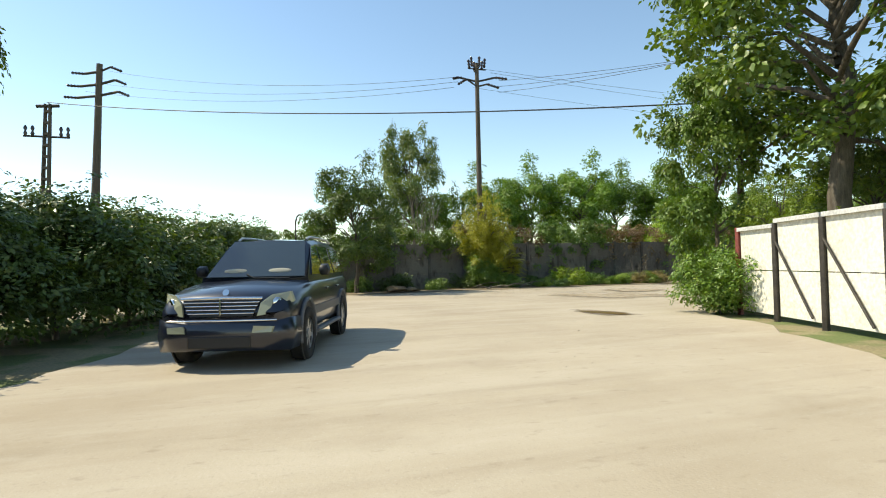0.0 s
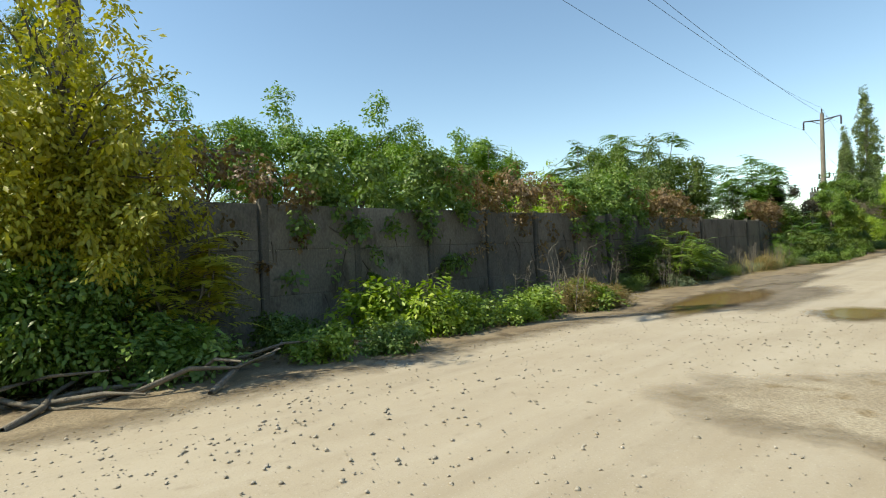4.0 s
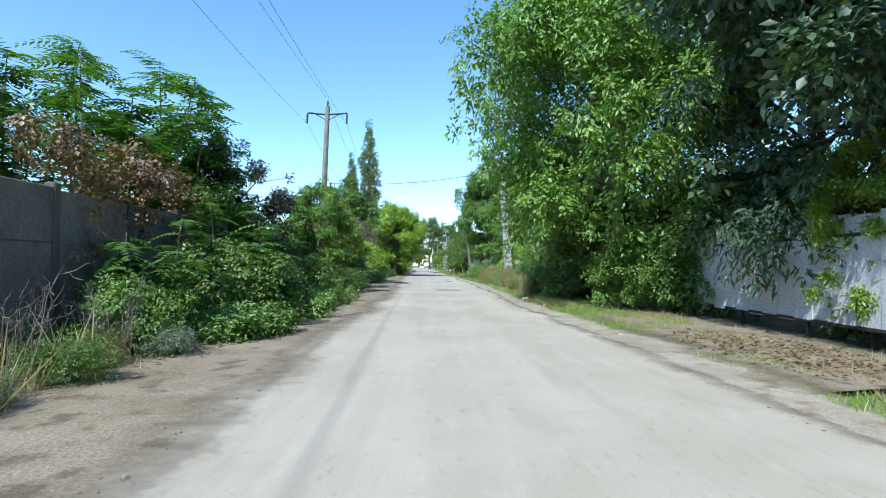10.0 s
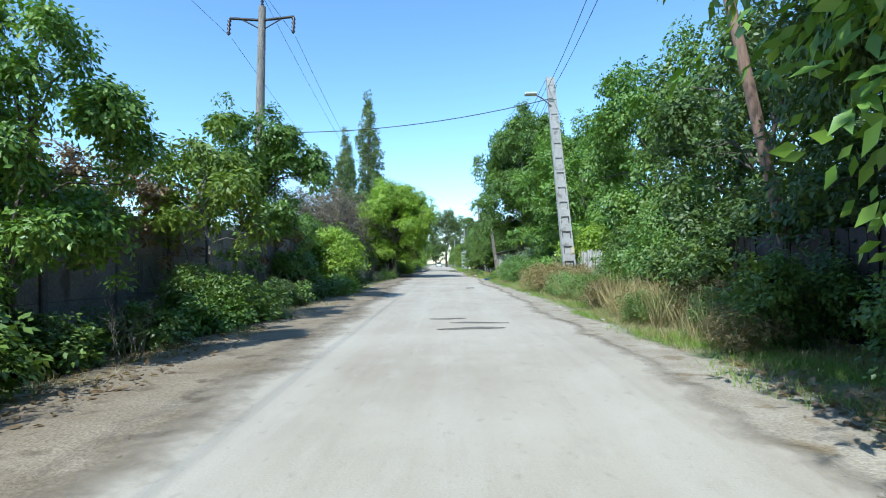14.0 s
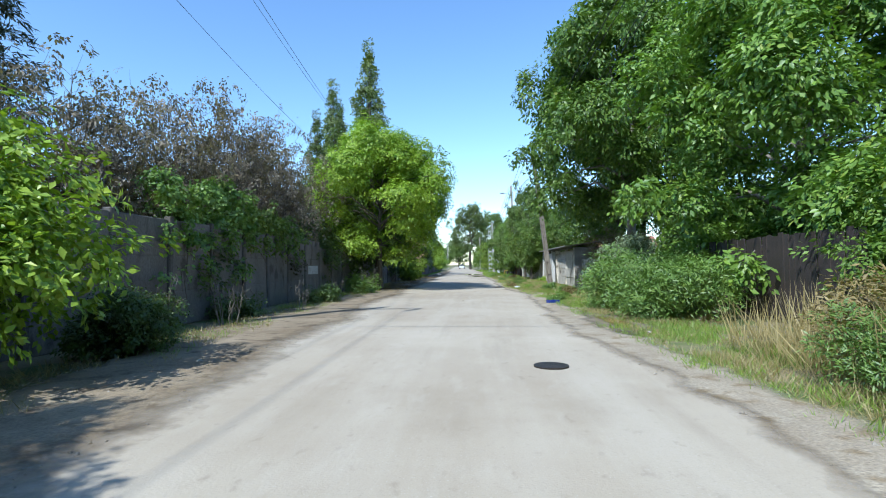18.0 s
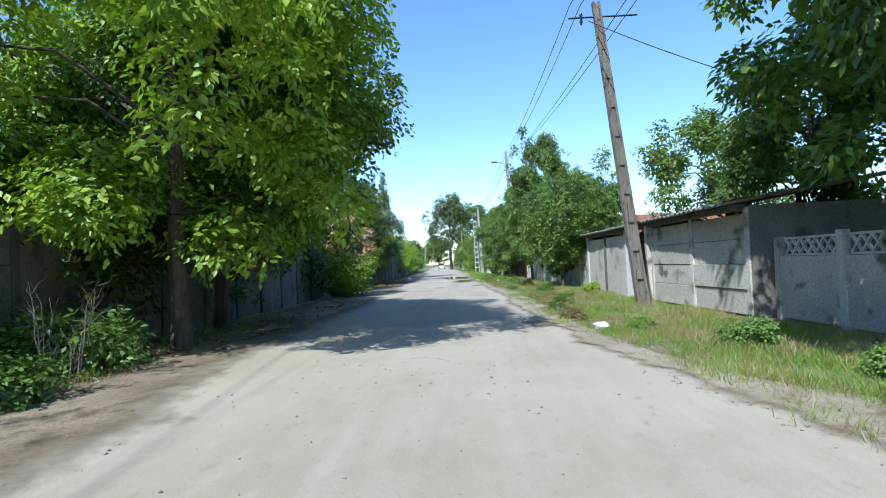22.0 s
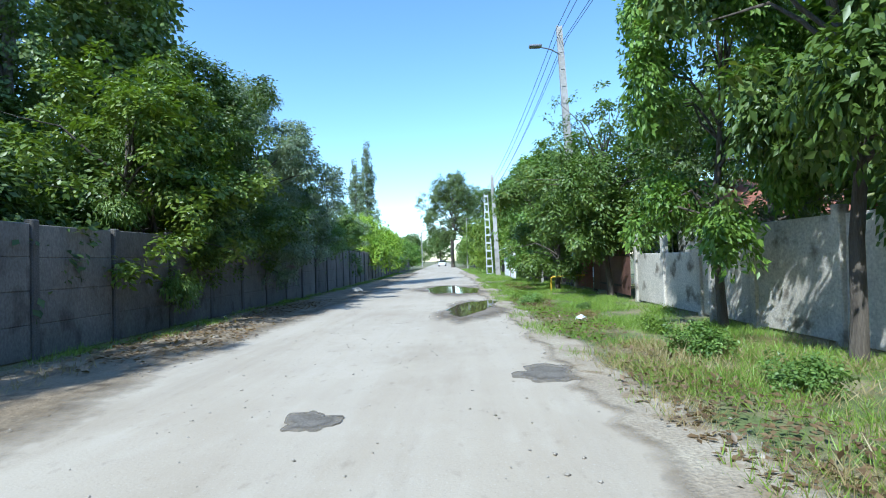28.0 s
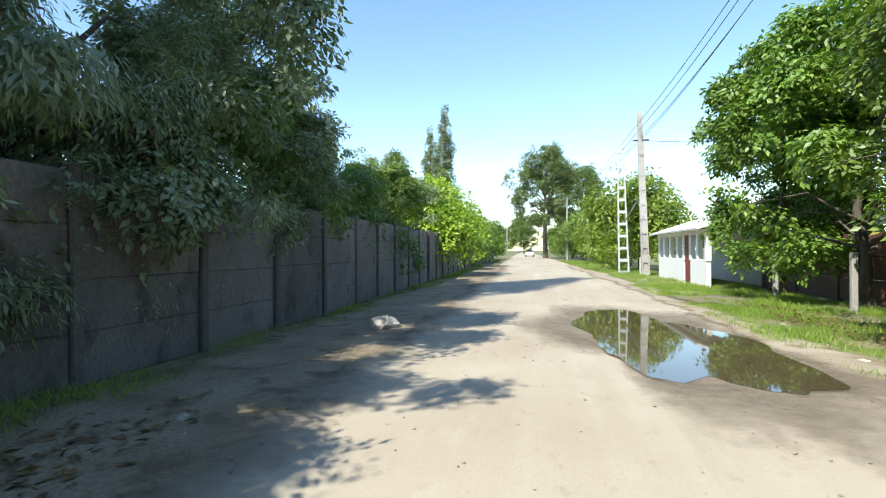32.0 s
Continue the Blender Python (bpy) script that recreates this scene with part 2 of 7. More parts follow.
M["brownsheet"] = surf("brown_sheet", (0.15, 0.075, 0.055), (0.21, 0.105, 0.08), 1.2, 0.65, 0.2, 30)
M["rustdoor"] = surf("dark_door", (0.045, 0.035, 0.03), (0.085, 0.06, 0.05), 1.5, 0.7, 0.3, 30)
M["iron"] = surf("dark_iron", (0.05, 0.045, 0.04), (0.10, 0.085, 0.07), 4, 0.6, 0.2, 50, metal=0.6)
M["galv"] = surf("grey_steel", (0.26, 0.265, 0.27), (0.36, 0.36, 0.36), 2, 0.5, 0.1, 50, metal=0.4)
M["insul"] = plain("porcelain", (0.035, 0.02, 0.015), 0.25)
M["cable"] = plain("cable", (0.025, 0.025, 0.027), 0.6)
M["asb"] = surf("fibre_cement", (0.26, 0.245, 0.22), (0.36, 0.345, 0.31), 1.2, 0.95, 0.5, 30, c3=(0.15, 0.14, 0.115), spots=0.6)
M["bark"] = surf("bark", (0.10, 0.08, 0.06), (0.19, 0.16, 0.125), 4, 0.95, 0.8, 40, stretch=(3, 3, 0.5))
M["barkpale"] = surf("pale_bark", (0.22, 0.19, 0.15), (0.33, 0.29, 0.235), 4, 0.95, 0.8, 40, stretch=(3, 3, 0.5))
M["yellow"] = plain("yellow_paint", (0.62, 0.42, 0.03), 0.5)
M["faded"] = surf("faded_yellow_paint", (0.62, 0.5, 0.2), (0.7, 0.62, 0.42), 6, 0.8, 0.1, 40)
M["tile"] = surf("roof_tile", (0.30, 0.11, 0.06), (0.40, 0.16, 0.09), 2, 0.9, 0.3, 30)
M["blue"] = plain("blue_plastic", (0.02, 0.04, 0.22), 0.4)
M["bagw"] = plain("white_plastic", (0.75, 0.76, 0.78), 0.4)
M["stone"] = surf("pebble", (0.42, 0.37, 0.29), (0.6, 0.54, 0.45), 8, 0.95, 0.3, 50, vary=0.2)

L = {}
L["walnut"] = leafy("walnut_leaf", (0.106, 0.196, 0.030), (0.221, 0.341, 0.049), (0.423, 0.409, 0.056))
L["bright"] = leafy("bright_leaf", (0.2, 0.32, 0.024), (0.35, 0.46, 0.04), (0.5, 0.53, 0.06))
L["dark"] = leafy("dark_leaf", (0.068, 0.110, 0.028), (0.134, 0.196, 0.043), (0.231, 0.239, 0.049))
L["mid"] = leafy("mid_leaf", (0.096, 0.162, 0.030), (0.192, 0.272, 0.049), (0.385, 0.324, 0.070))
# Darker, bluer green: the shade on these trees is put into the leaf colour.
L["shaded"] = leafy("shaded_leaf", (0.058, 0.096, 0.048), (0.115, 0.17, 0.08), (0.18, 0.21, 0.09))
L["poplar"] = leafy("poplar_leaf", (0.119, 0.170, 0.048), (0.222, 0.281, 0.085), (0.341, 0.324, 0.119))
L["heaven"] = leafy("heaven_leaf", (0.096, 0.204, 0.030), (0.174, 0.307, 0.049), (0.307, 0.374, 0.070))
L["grey"] = leafy("grey_leaf", (0.187, 0.247, 0.145), (0.307, 0.358, 0.222), (0.374, 0.409, 0.256))
L["plum"] = leafy("plum_leaf", (0.050, 0.043, 0.031), (0.092, 0.085, 0.043), (0.128, 0.142, 0.050))
L["bramble"] = leafy("bramble_leaf", (0.15, 0.25, 0.035), (0.28, 0.38, 0.05), (0.4, 0.33, 0.1))
L["acacia"] = leafy("acacia_leaf", (0.147, 0.225, 0.025), (0.260, 0.335, 0.037), (0.407, 0.41, 0.049))
L["spruce"] = leafy("spruce_needle", (0.018, 0.035, 0.02), (0.035, 0.06, 0.03), None, 0.1)
L["yellow"] = leafy("yellow_leaf", (0.341, 0.341, 0.034), (0.580, 0.528, 0.052), (0.239, 0.341, 0.052))
L["brown"] = leafy("dead_leaf", (0.16, 0.10, 0.05), (0.31, 0.205, 0.10), (0.42, 0.33, 0.16), 0.2)
L["dryweed"] = leafy("dry_weed_leaf", (0.22, 0.17, 0.065), (0.38, 0.29, 0.12), (0.22, 0.25, 0.07), 0.25)
L["dead"] = leafy("dried_leaf", (0.46, 0.32, 0.18), (0.62, 0.46, 0.28), (0.66, 0.52, 0.34), 0.25)
L["greyb"] = leafy("withered_leaf", (0.170, 0.135, 0.099), (0.284, 0.234, 0.156), (0.170, 0.199, 0.071), 0.2)
L["weed"] = leafy("weed_leaf", (0.115, 0.204, 0.043), (0.231, 0.341, 0.070), (0.385, 0.374, 0.098))
L["grass"] = leafy("grass_blade", (0.16, 0.26, 0.035), (0.30, 0.42, 0.06), (0.5, 0.46, 0.15))
L["straw"] = leafy("dry_grass", (0.36, 0.28, 0.12), (0.55, 0.45, 0.23), (0.24, 0.24, 0.07))

# ---- mesh tools ----


def mesh_from(name, verts, faces, material):
    """A mesh from numpy arrays: all faces have the same number of corners."""
    me = bpy.data.meshes.new(name)
    verts, faces = np.asarray(verts, np.float32), np.asarray(faces, np.int32)
    k = faces.shape[1]
    me.vertices.add(len(verts))
    me.vertices.foreach_set("co", verts.ravel())
    me.loops.add(faces.size)
    me.loops.foreach_set("vertex_index", faces.ravel())
    me.polygons.add(len(faces))
    me.polygons.foreach_set("loop_start", np.arange(0, faces.size, k, dtype=np.int32))
    me.update(calc_edges=True)
    me.materials.append(material)
    return me


def child(name, me, parent=None, label="", m=None):
    ob = new(name, me)
    if parent:
        ob.parent = parent
    if m is not None:
        ob.matrix_basis = m
    return tagged(ob, label)


def part(name, bm, material, parent=None, label="", smooth=False, m=None):
    me = bpy.data.meshes.new(name)
    if smooth:
        for f in bm.faces:
            f.smooth = True
    bm.to_mesh(me)
    bm.free()
    me.materials.append(material)
    return child(name, me, parent, label, m)


def thing(name, m, label, category, group="", kind=""):
    ob = new(name)
    ob.matrix_basis = m
    ob.empty_display_size = 0.2
    return tagged(ob, label, category, group, kind)


def box(bm, x0, y0, z0, x1, y1, z1, bevel=0.0):
    r = bmesh.ops.create_cube(bm, size=1.0, matrix=Matrix.LocRotScale(((x0 + x1) / 2, (y0 + y1) / 2, (z0 + z1) / 2), None, (x1 - x0, y1 - y0, z1 - z0)))
    if bevel:
        es = list({e for v in r["verts"] for e in v.link_edges})
        bmesh.ops.bevel(bm, geom=es, offset=bevel, segments=1, affect="EDGES")


def tube_arrays(pts, radii, n=7):
    """Quads of a tapered tube along points."""
    pts = [Vector(p) for p in pts]
    vs, fs = [], []
    for i, p in enumerate(pts):
        d = (pts[min(i + 1, len(pts) - 1)] - pts[max(i - 1, 0)]).normalized()
        a = d.cross(Vector((0.37, 0.91, 0.13))).normalized()
        b = d.cross(a)
        for k in range(n):
            w = 2 * math.pi * k / n
            vs.append(p + (a * math.cos(w) + b * math.sin(w)) * radii[i])
    for i in range(len(pts) - 1):
        for k in range(n):
            fs.append((i * n + k, i * n + (k + 1) % n, (i + 1) * n + (k + 1) % n, (i + 1) * n + k))
    return [tuple(v) for v in vs], fs


def tubes(name, runs, material, parent=None, label="", n=7, smooth=True, m=None):
    vs, fs = [], []
    for pts, radii in runs:
        v, f = tube_arrays(pts, radii, n)
        o = len(vs)
        vs += v
        fs += [tuple(o + q for q in w) for w in f]
    me = mesh_from(name, vs, fs, material)
    if smooth:
        me.polygons.foreach_set("use_smooth", [True] * len(me.polygons))
    return child(name, me, parent, label, m)


def leaf_arrays(pos, tip, up, length, width, fold=0.25):
    """Folded leaves: two triangles each, hinged at the midrib."""
    tip = tip / (np.linalg.norm(tip, axis=1, keepdims=True) + 1e-9)
    side = np.cross(tip, up)
    side /= np.linalg.norm(side, axis=1, keepdims=True) + 1e-9
    nor = np.cross(side, tip)
    length, width = length[:, None], width[:, None]
    mid = pos + tip * length * 0.45
    v = np.stack([pos, mid + side * width + nor * width * fold, pos + tip * length, mid - side * width + nor * width * fold], 1).reshape(-1, 3)
    i = np.arange(len(pos))[:, None] * 4
    f = np.concatenate([i + [[0, 1, 2]], i + [[0, 2, 3]]], 1).reshape(-1, 3)
    return v, f


def blob_leaves(rng, blobs, count, size, slim=0.42, droop=0.35, shell=0.33):
    """Leaves in flat sprays round twig ends, scattered through lumps (x, y, z, rx, rz) and denser towards the sunward skin of each lump."""
    blobs = np.asarray(blobs, float)
    wt = blobs[:, 3] ** 2 * blobs[:, 4]
    per = 13
    k = rng.choice(len(blobs), max(1, count // per), p=wt / wt.sum())
    d = rng.normal(size=(len(k), 3))
    d[:, 2] += 0.3
    d /= np.linalg.norm(d, axis=1, keepdims=True)
    r = rng.random(len(k)) ** shell
    bump = 1 + 0.3 * np.sin(d[:, 0] * 5 + k) * np.sin(d[:, 2] * 6 + k * 2)
    twig = blobs[k, :3] + d * (r * bump)[:, None] * np.stack([blobs[k, 3], blobs[k, 3], blobs[k, 4]], 1)
    face = d * 0.65 + rng.normal(size=d.shape) * 0.32
    face[:, 2] += 0.6
    face /= np.linalg.norm(face, axis=1, keepdims=True)
    axis = d + rng.normal(size=d.shape) * 0.5
    axis[:, 2] -= droop
    axis -= face * (axis * face).sum(1, keepdims=True)
    axis /= np.linalg.norm(axis, axis=1, keepdims=True) + 1e-9
    side = np.cross(face, axis)
    face, axis, side = (np.repeat(q, per, 0) for q in (face, axis, side))
    n = len(face)
    along, across = rng.uniform(-1.5, 1.5, (n, 1)), rng.normal(size=(n, 1))
    pos = np.repeat(twig, per, 0) + (axis * along + side * across * 0.75 + face * rng.normal(size=(n, 1)) * 0.3) * size
    tip = axis * 0.7 + side * np.sign(across) * rng.uniform(0.2, 1.1, (n, 1)) + rng.normal(size=(n, 3)) * 0.28
    tip[:, 2] -= droop * 0.5
    up = face + rng.normal(size=(n, 3)) * 0.3
    ln = size * rng.uniform(0.65, 1.3, n)
    return leaf_arrays(pos, tip, up, ln, ln * slim * 0.5)


def fronds(rng, crowns, per, length, leaflet, pairs=8):
    """Feathered leaves that arch out of shoot tips (x, y, z)."""
    P, Tp, U, Ln = [], [], [], []
    for c in crowns:
        for q in range(per):
            a = rng.random() * 2 * math.pi
            lift = rng.uniform(-0.15, 0.75)
            d = np.array([math.cos(a), math.sin(a), lift])
            d /= np.linalg.norm(d)
            s = np.array([-math.sin(a), math.cos(a), 0.0])
            n = length * rng.uniform(0.7, 1.2)
            base = np.array(c) - [0, 0, rng.random() * length * 0.7]
            for j in range(1, pairs + 1):
                t = j / pairs
                at = base + d * n * t - np.array([0, 0, 0.45 * n * t * t])
                for w in (-1, 1):
                    P.append(at)
                    Tp.append(s * w + d * 0.45 - np.array([0, 0, 0.35]))
                    U.append(np.array([0, 0, 1.0]) + d * 0.2)
                    Ln.append(leaflet * (1.15 - 0.5 * t) * rng.uniform(0.85, 1.15))
    Ln = np.array(Ln)
    return leaf_arrays(np.array(P), np.array(Tp), np.array(U), Ln, Ln * 0.17)

# ---- ground and roads ----
rng = np.random.default_rng(5)


def strip(name, left, right, z, material, label, category, step=1.0, rough_edge=0.18, seed=0, rise=0.0):
    """A flat strip between two edge lines (x, y), its edges broken by small wobbles, with a thin skirt."""
    rr = np.random.default_rng(seed)

    def dense(line):
        p = np.array(line, float)
        s = np.concatenate([[0], np.cumsum(np.linalg.norm(np.diff(p, axis=0), axis=1))])
        return s, p
    sl, pl = dense(left)
    sr, pr = dense(right)
    n = int(max(sl[-1], sr[-1]) / step) + 1
    def broken():
        e = np.zeros(n + 9)
        for wide, amp in ((4.0, 0.8), (1.2, 0.6), (0.3, 0.45)):
            k = max(2, int((n + 9) * step / wide) + 2)
            e += np.interp(np.linspace(0, k - 1, n + 9), np.arange(k), rr.normal(size=k)) * amp
        return e
    ea, eb = broken(), broken()
    rows = []
    for i in range(n + 1):
        a = np.array([np.interp(sl[-1] * i / n, sl, pl[:, k]) for k in (0, 1)])
        b = np.array([np.interp(sr[-1] * i / n, sr, pr[:, k]) for k in (0, 1)])
        u = (b - a) / (np.linalg.norm(b - a) + 1e-6)
        a, b = a - u * ea[i + 4] * rough_edge, b + u * eb[i + 4] * rough_edge
        row = [(*(a - u * 0.15), -0.06), (*a, z)]
        row += [(*(a + (b - a) * q), z + rise + 0.004 * math.sin(q * 9 + i * 0.31)) for q in (0.14, 0.28, 0.42, 0.56, 0.7, 0.86)]
        row += [(*b, z), (*(b + u * 0.15), -0.06)]
        rows.append(row)
    w = len(rows[0])
    vs = [p for r in rows for p in r]
    fs = [(i * w + k, i * w + k + 1, (i + 1) * w + k + 1, (i + 1) * w + k) for i in range(n) for k in range(w - 1)]
    fs = [f[::-1] for f in fs]
    ob = child(name, mesh_from(name, vs, fs, material))
    ob.data.polygons.foreach_set("use_smooth", [False] * len(fs))
    ob.data.attributes.new("edge", "FLOAT", "POINT").data.foreach_set("value", [0, 0, 0.4, 1, 1, 1, 1, 0.4, 0, 0] * (n + 1))
    return tagged(ob, label, category, kind="structure")


g_side = np.concatenate([-np.geomspace(2500, 60, 22), np.linspace(-50, 50, 26), np.geomspace(60, 2500, 22)])
gx, gy = np.meshgrid(g_side, g_side + 45)
gz = -0.045 + 0 * gx
gv = np.stack([gx.ravel(), gy.ravel(), gz.ravel()], 1)
gm = len(g_side)
gf = [(r * gm + c, r * gm + c + 1, (r + 1) * gm + c + 1, (r + 1) * gm + c) for r in range(gm - 1) for c in range(gm - 1)]
tagged(child("ground", mesh_from("ground", gv, gf, M["ground"])), "dry brown soil with patches of weeds", "ground", kind="structure")

ROAD_L = [(-2.9, -60), (-2.9, -12), (-2.6, 5), (-2.8, 25), (-3.2, 42), (-4.2, 56), (-4.6, 75), (-4.9, 95), (-5.3, 112), (-5.5, 122), (-6.5, 150), (-17.3, 420)]
ROAD_R = [(3.4, -60), (3.4, -20), (3.3, -4), (3.1, 8), (2.6, 23), (2.5, 42), (1.9, 55), (1.9, 66), (1.1, 74), (1.0, 90), (0.4, 100), (0.2, 112), (0.1, 122), (-1.0, 150), (-11.8, 420)]
strip("road", [(x - 0.35, y) for x, y in ROAD_L], [(x + 0.35, y) for x, y in ROAD_R], 0.0, M["road"], "pale dusty unpaved road with worn patches", "road", 0.4, 0.14, 3)
strip("road", [(3.3, -29.5), (20, -35.5), (60, -51)], [(3.3, -9.8), (4.4, -11.0), (7.4, -16.0), (11.0, -19.5), (22, -25.0), (60, -40)], 0.014, M["road"], "pale dusty side road that meets the street", "road", 0.8, 0.2, 4)


def beside(line, near, far, y0=-62):
    return [(x + near, y) for x, y in line if y0 < y < 160], [(x + far, y) for x, y in line if y0 < y < 160]


va, vb = beside(ROAD_L, -2.2, 0.75)
strip("verge", va, vb, 0.012, M["dirt"], "bare brown dirt edge along the wall side", "verge", 0.14, 0.16, 6, 0.012)
va, vb = beside(ROAD_R, -0.35, 0.75, -5)
strip("verge", va, vb, 0.012, M["grit"], "bare gravelly dirt edge along the grass", "verge", 0.14, 0.16, 7, 0.012)
strip("forecourt", [(3.2, 9.5), (3.2, 18.0)], [(6.9, 10.5), (7.4, 18.4)], 0.02, M["dirt"], "trodden dirt pull-in before the sheet fence", "ground", 0.5, 0.25, 8, 0.01)


# ---- the long wall ----
WALL = [(-6.1, -64), (-6.1, 12), (-6.8, 34), (-7.5, 62), (-7.6, 100), (-7.5, 115), (-8.8, 150), (-12.0, 230)]


def wall_x(y):
    return float(np.interp(y, [p[1] for p in WALL], [p[0] for p in WALL]))


def wall_bay(slabs, height, name):
    """One bay of stacked concrete planks, as a shared mesh: grooves between the planks."""
    bm = bmesh.new()
    h = height / slabs
    for q in range(slabs):
        box(bm, -0.035 - 0.004 * (q % 2), 0.075, q * h + 0.0005, 0.035 + 0.004 * ((q + 1) % 2), 1.925, (q + 1) * h - 0.0005, 0.014)
    me = bpy.data.meshes.new(name)
    bm.to_mesh(me)
    bm.free()
    me.materials.append(M["wall"])
    return me


def wall_post(height):
    bm = bmesh.new()
    box(bm, -0.085, -0.075, -0.1, 0.085, 0.075, height + 0.06, 0.02)
    me = bpy.data.meshes.new("post")
    bm.to_mesh(me)
    bm.free()
    me.materials.append(M["post"])
    return me


wall = thing("wall_west", pose(0, 0, 0), "long dark concrete panel wall overgrown with creepers", "wall", kind="structure")
bays = {2.5: (wall_bay(3, 2.5, "panel"), wall_post(2.5)), 2.2: (wall_bay(4, 2.2, "panel"), wall_post(2.2))}
for q in range(120):
    y = -64 + q * 2.0
    hgt = 2.5 if y < 66 else 2.2
    dx = wall_x(y + 2) - wall_x(y)
    turn = -math.degrees(math.atan2(dx, 2.0))
    m = pose(wall_x(y), y, -0.03, 0, 0, turn)
    child("panel", bays[hgt][0], wall, m=m @ pose(rng.normal() * 0.012, 0, rng.normal() * 0.008, 0, rng.normal() * 0.5, 0))
    child("post", bays[hgt][1], wall, m=m @ pose(0, 0, rng.normal() * 0.02, rng.normal() * 0.5, rng.normal() * 0.6, 0))

# ---- plants ----
TREES = {}


def wobble(rr, p, q, n, amp):
    p, q = np.array(p, float), np.array(q, float)
    return [tuple(p + (q - p) * i / n + (rr.normal(size=3) * amp if 0 < i < n else 0)) for i in range(n + 1)]


def tree_meshes(key, seed, height, radius, leaf, count, size, bark="bark", trunk=0.16, clear=0.28, style="round", lumps=16, slim=0.42, droop=0.35, lean=0.0, fat=1.0):
    """Trunk and crown meshes of one kind of tree."""
    rr = np.random.default_rng(seed)
    top = height * (0.72 if style != "column" else 0.95)
    fork = np.array([lean * height * clear, rr.normal() * 0.1, height * clear])
    tip = np.array([lean * top + rr.normal() * 0.15, rr.normal() * 0.25, top])
    runs = [(wobble(rr, (0, 0, -0.15), fork, 3, trunk * 0.25), [trunk * 1.25, trunk, trunk * 0.9, trunk * 0.8])]
    runs.append((wobble(rr, fork, tip, 4, trunk * 0.7), list(np.linspace(trunk * 0.8, 0.03, 5))))
    blobs = []
    for q in range(lumps):
        if style == "round":
            small = rr.random() < 0.62
            a, u = q * 2.4 + rr.normal() * 0.4, (q + 0.5) / lumps
            zc = height * (clear + (0.94 - clear) * u)
            ring = radius * (0.2 + 0.8 * math.sin(math.pi * min(1, 0.2 + 0.74 * u))) * (0.9 * math.sqrt(rr.random()) if q % 4 == 0 else rr.uniform(0.6, 1.1 if small else 0.88))
            zc += rr.normal() * height * (0.06 if small else 0.02)
            br = fat * radius * (rr.uniform(0.07, 0.17) if small else rr.uniform(0.19, 0.3))
            tall = rr.uniform(1.3, 2.4) if small and u > 0.45 and rr.random() < 0.6 else rr.uniform(0.6, 0.85)
            blobs.append((tip[0] * u + math.cos(a) * ring, tip[1] * u + math.sin(a) * ring, zc - br * 0.1, br, br * tall))
        elif style == "column":
            u = (q + 0.5) / lumps
            a = q * 2.4 + rr.normal() * 0.3
            w = radius * (1.0 - 0.9 * u ** 1.7) * (0.6 if u < 0.1 else 1)
            out = w * rr.uniform(0.25, 0.95)
            tall = height * rr.uniform(0.035, 0.075) * (1 - 0.4 * u)
            blobs.append((math.cos(a) * out, math.sin(a) * out, height * (clear + (0.97 - clear) * u), w * rr.uniform(0.16, 0.3) + 0.12, tall))
        elif style == "shoots":
            a, u = q * 2.4 + rr.normal() * 0.3, (q + 0.5) / lumps
            out, rise = radius * math.sqrt(u), height * (1 - 0.5 * u ** 1.3) * rr.uniform(0.82, 1.06) - fork[2]
            for w in (0.25, 0.4, 0.55, 0.7, 0.84, 0.97):
                br = radius * rr.uniform(0.11, 0.18) * (1.2 - 0.72 * w)
                blobs.append((fork[0] + math.cos(a) * out * w ** 0.8 + rr.normal() * 0.08, fork[1] + math.sin(a) * out * w ** 0.8 + rr.normal() * 0.08, fork[2] + rise * w ** 1.15, br, br * rr.uniform(1.1, 1.9)))
            br = radius * rr.uniform(0.07, 0.14)
            blobs.append((math.cos(a + 1) * out * 0.95, math.sin(a + 1) * out * 0.95, height * (clear + rr.uniform(0.02, 0.22)), br, br * 0.7))
        elif style == "bush":
            a = rr.random() * 6.283
            d = radius * math.sqrt(rr.random()) * 0.75
            br = radius * rr.uniform(0.28, 0.45)
            zc = max(br * 0.7, height * rr.uniform(0.2, 0.86) * (1 - 0.35 * (d / radius) ** 2))
            blobs.append((math.cos(a) * d, math.sin(a) * d, zc, br, br * 0.85))
    for bl in blobs[::3]:
        u = min(0.95, max(0.02, (bl[2] - fork[2]) / max(0.1, top - fork[2]) * 0.75))
        start = fork + (tip - fork) * u * 0.8
        end = np.array(bl[:3])
        knee = start + (end - start) * 0.45 + np.array([0, 0, 0.18 * np.linalg.norm(end - start)])
        bend = wobble(rr, start, knee, 2, trunk * 0.4) + wobble(rr, knee, end, 2, trunk * 0.4)[1:]
        runs.append((bend, [trunk * 0.36 * (1 - 0.5 * u), trunk * 0.26, trunk * 0.18, trunk * 0.1, 0.008]))
    vs, fs = [], []
    for pts, radii in runs:
        v, f = tube_arrays(pts, radii, 6)
        o = len(vs)
        vs += v
        fs += [tuple(o + w for w in z) for z in f]
    tm = mesh_from("trunk", vs, fs, M[bark])
    tm.polygons.foreach_set("use_smooth", [True] * len(tm.polygons))
    v, f = blob_leaves(rr, blobs, count, size, slim, droop)
    v[:, 2] = np.maximum(v[:, 2], 0.02)
    TREES[key] = (tm, mesh_from("crown", v, f, L[leaf]), height)


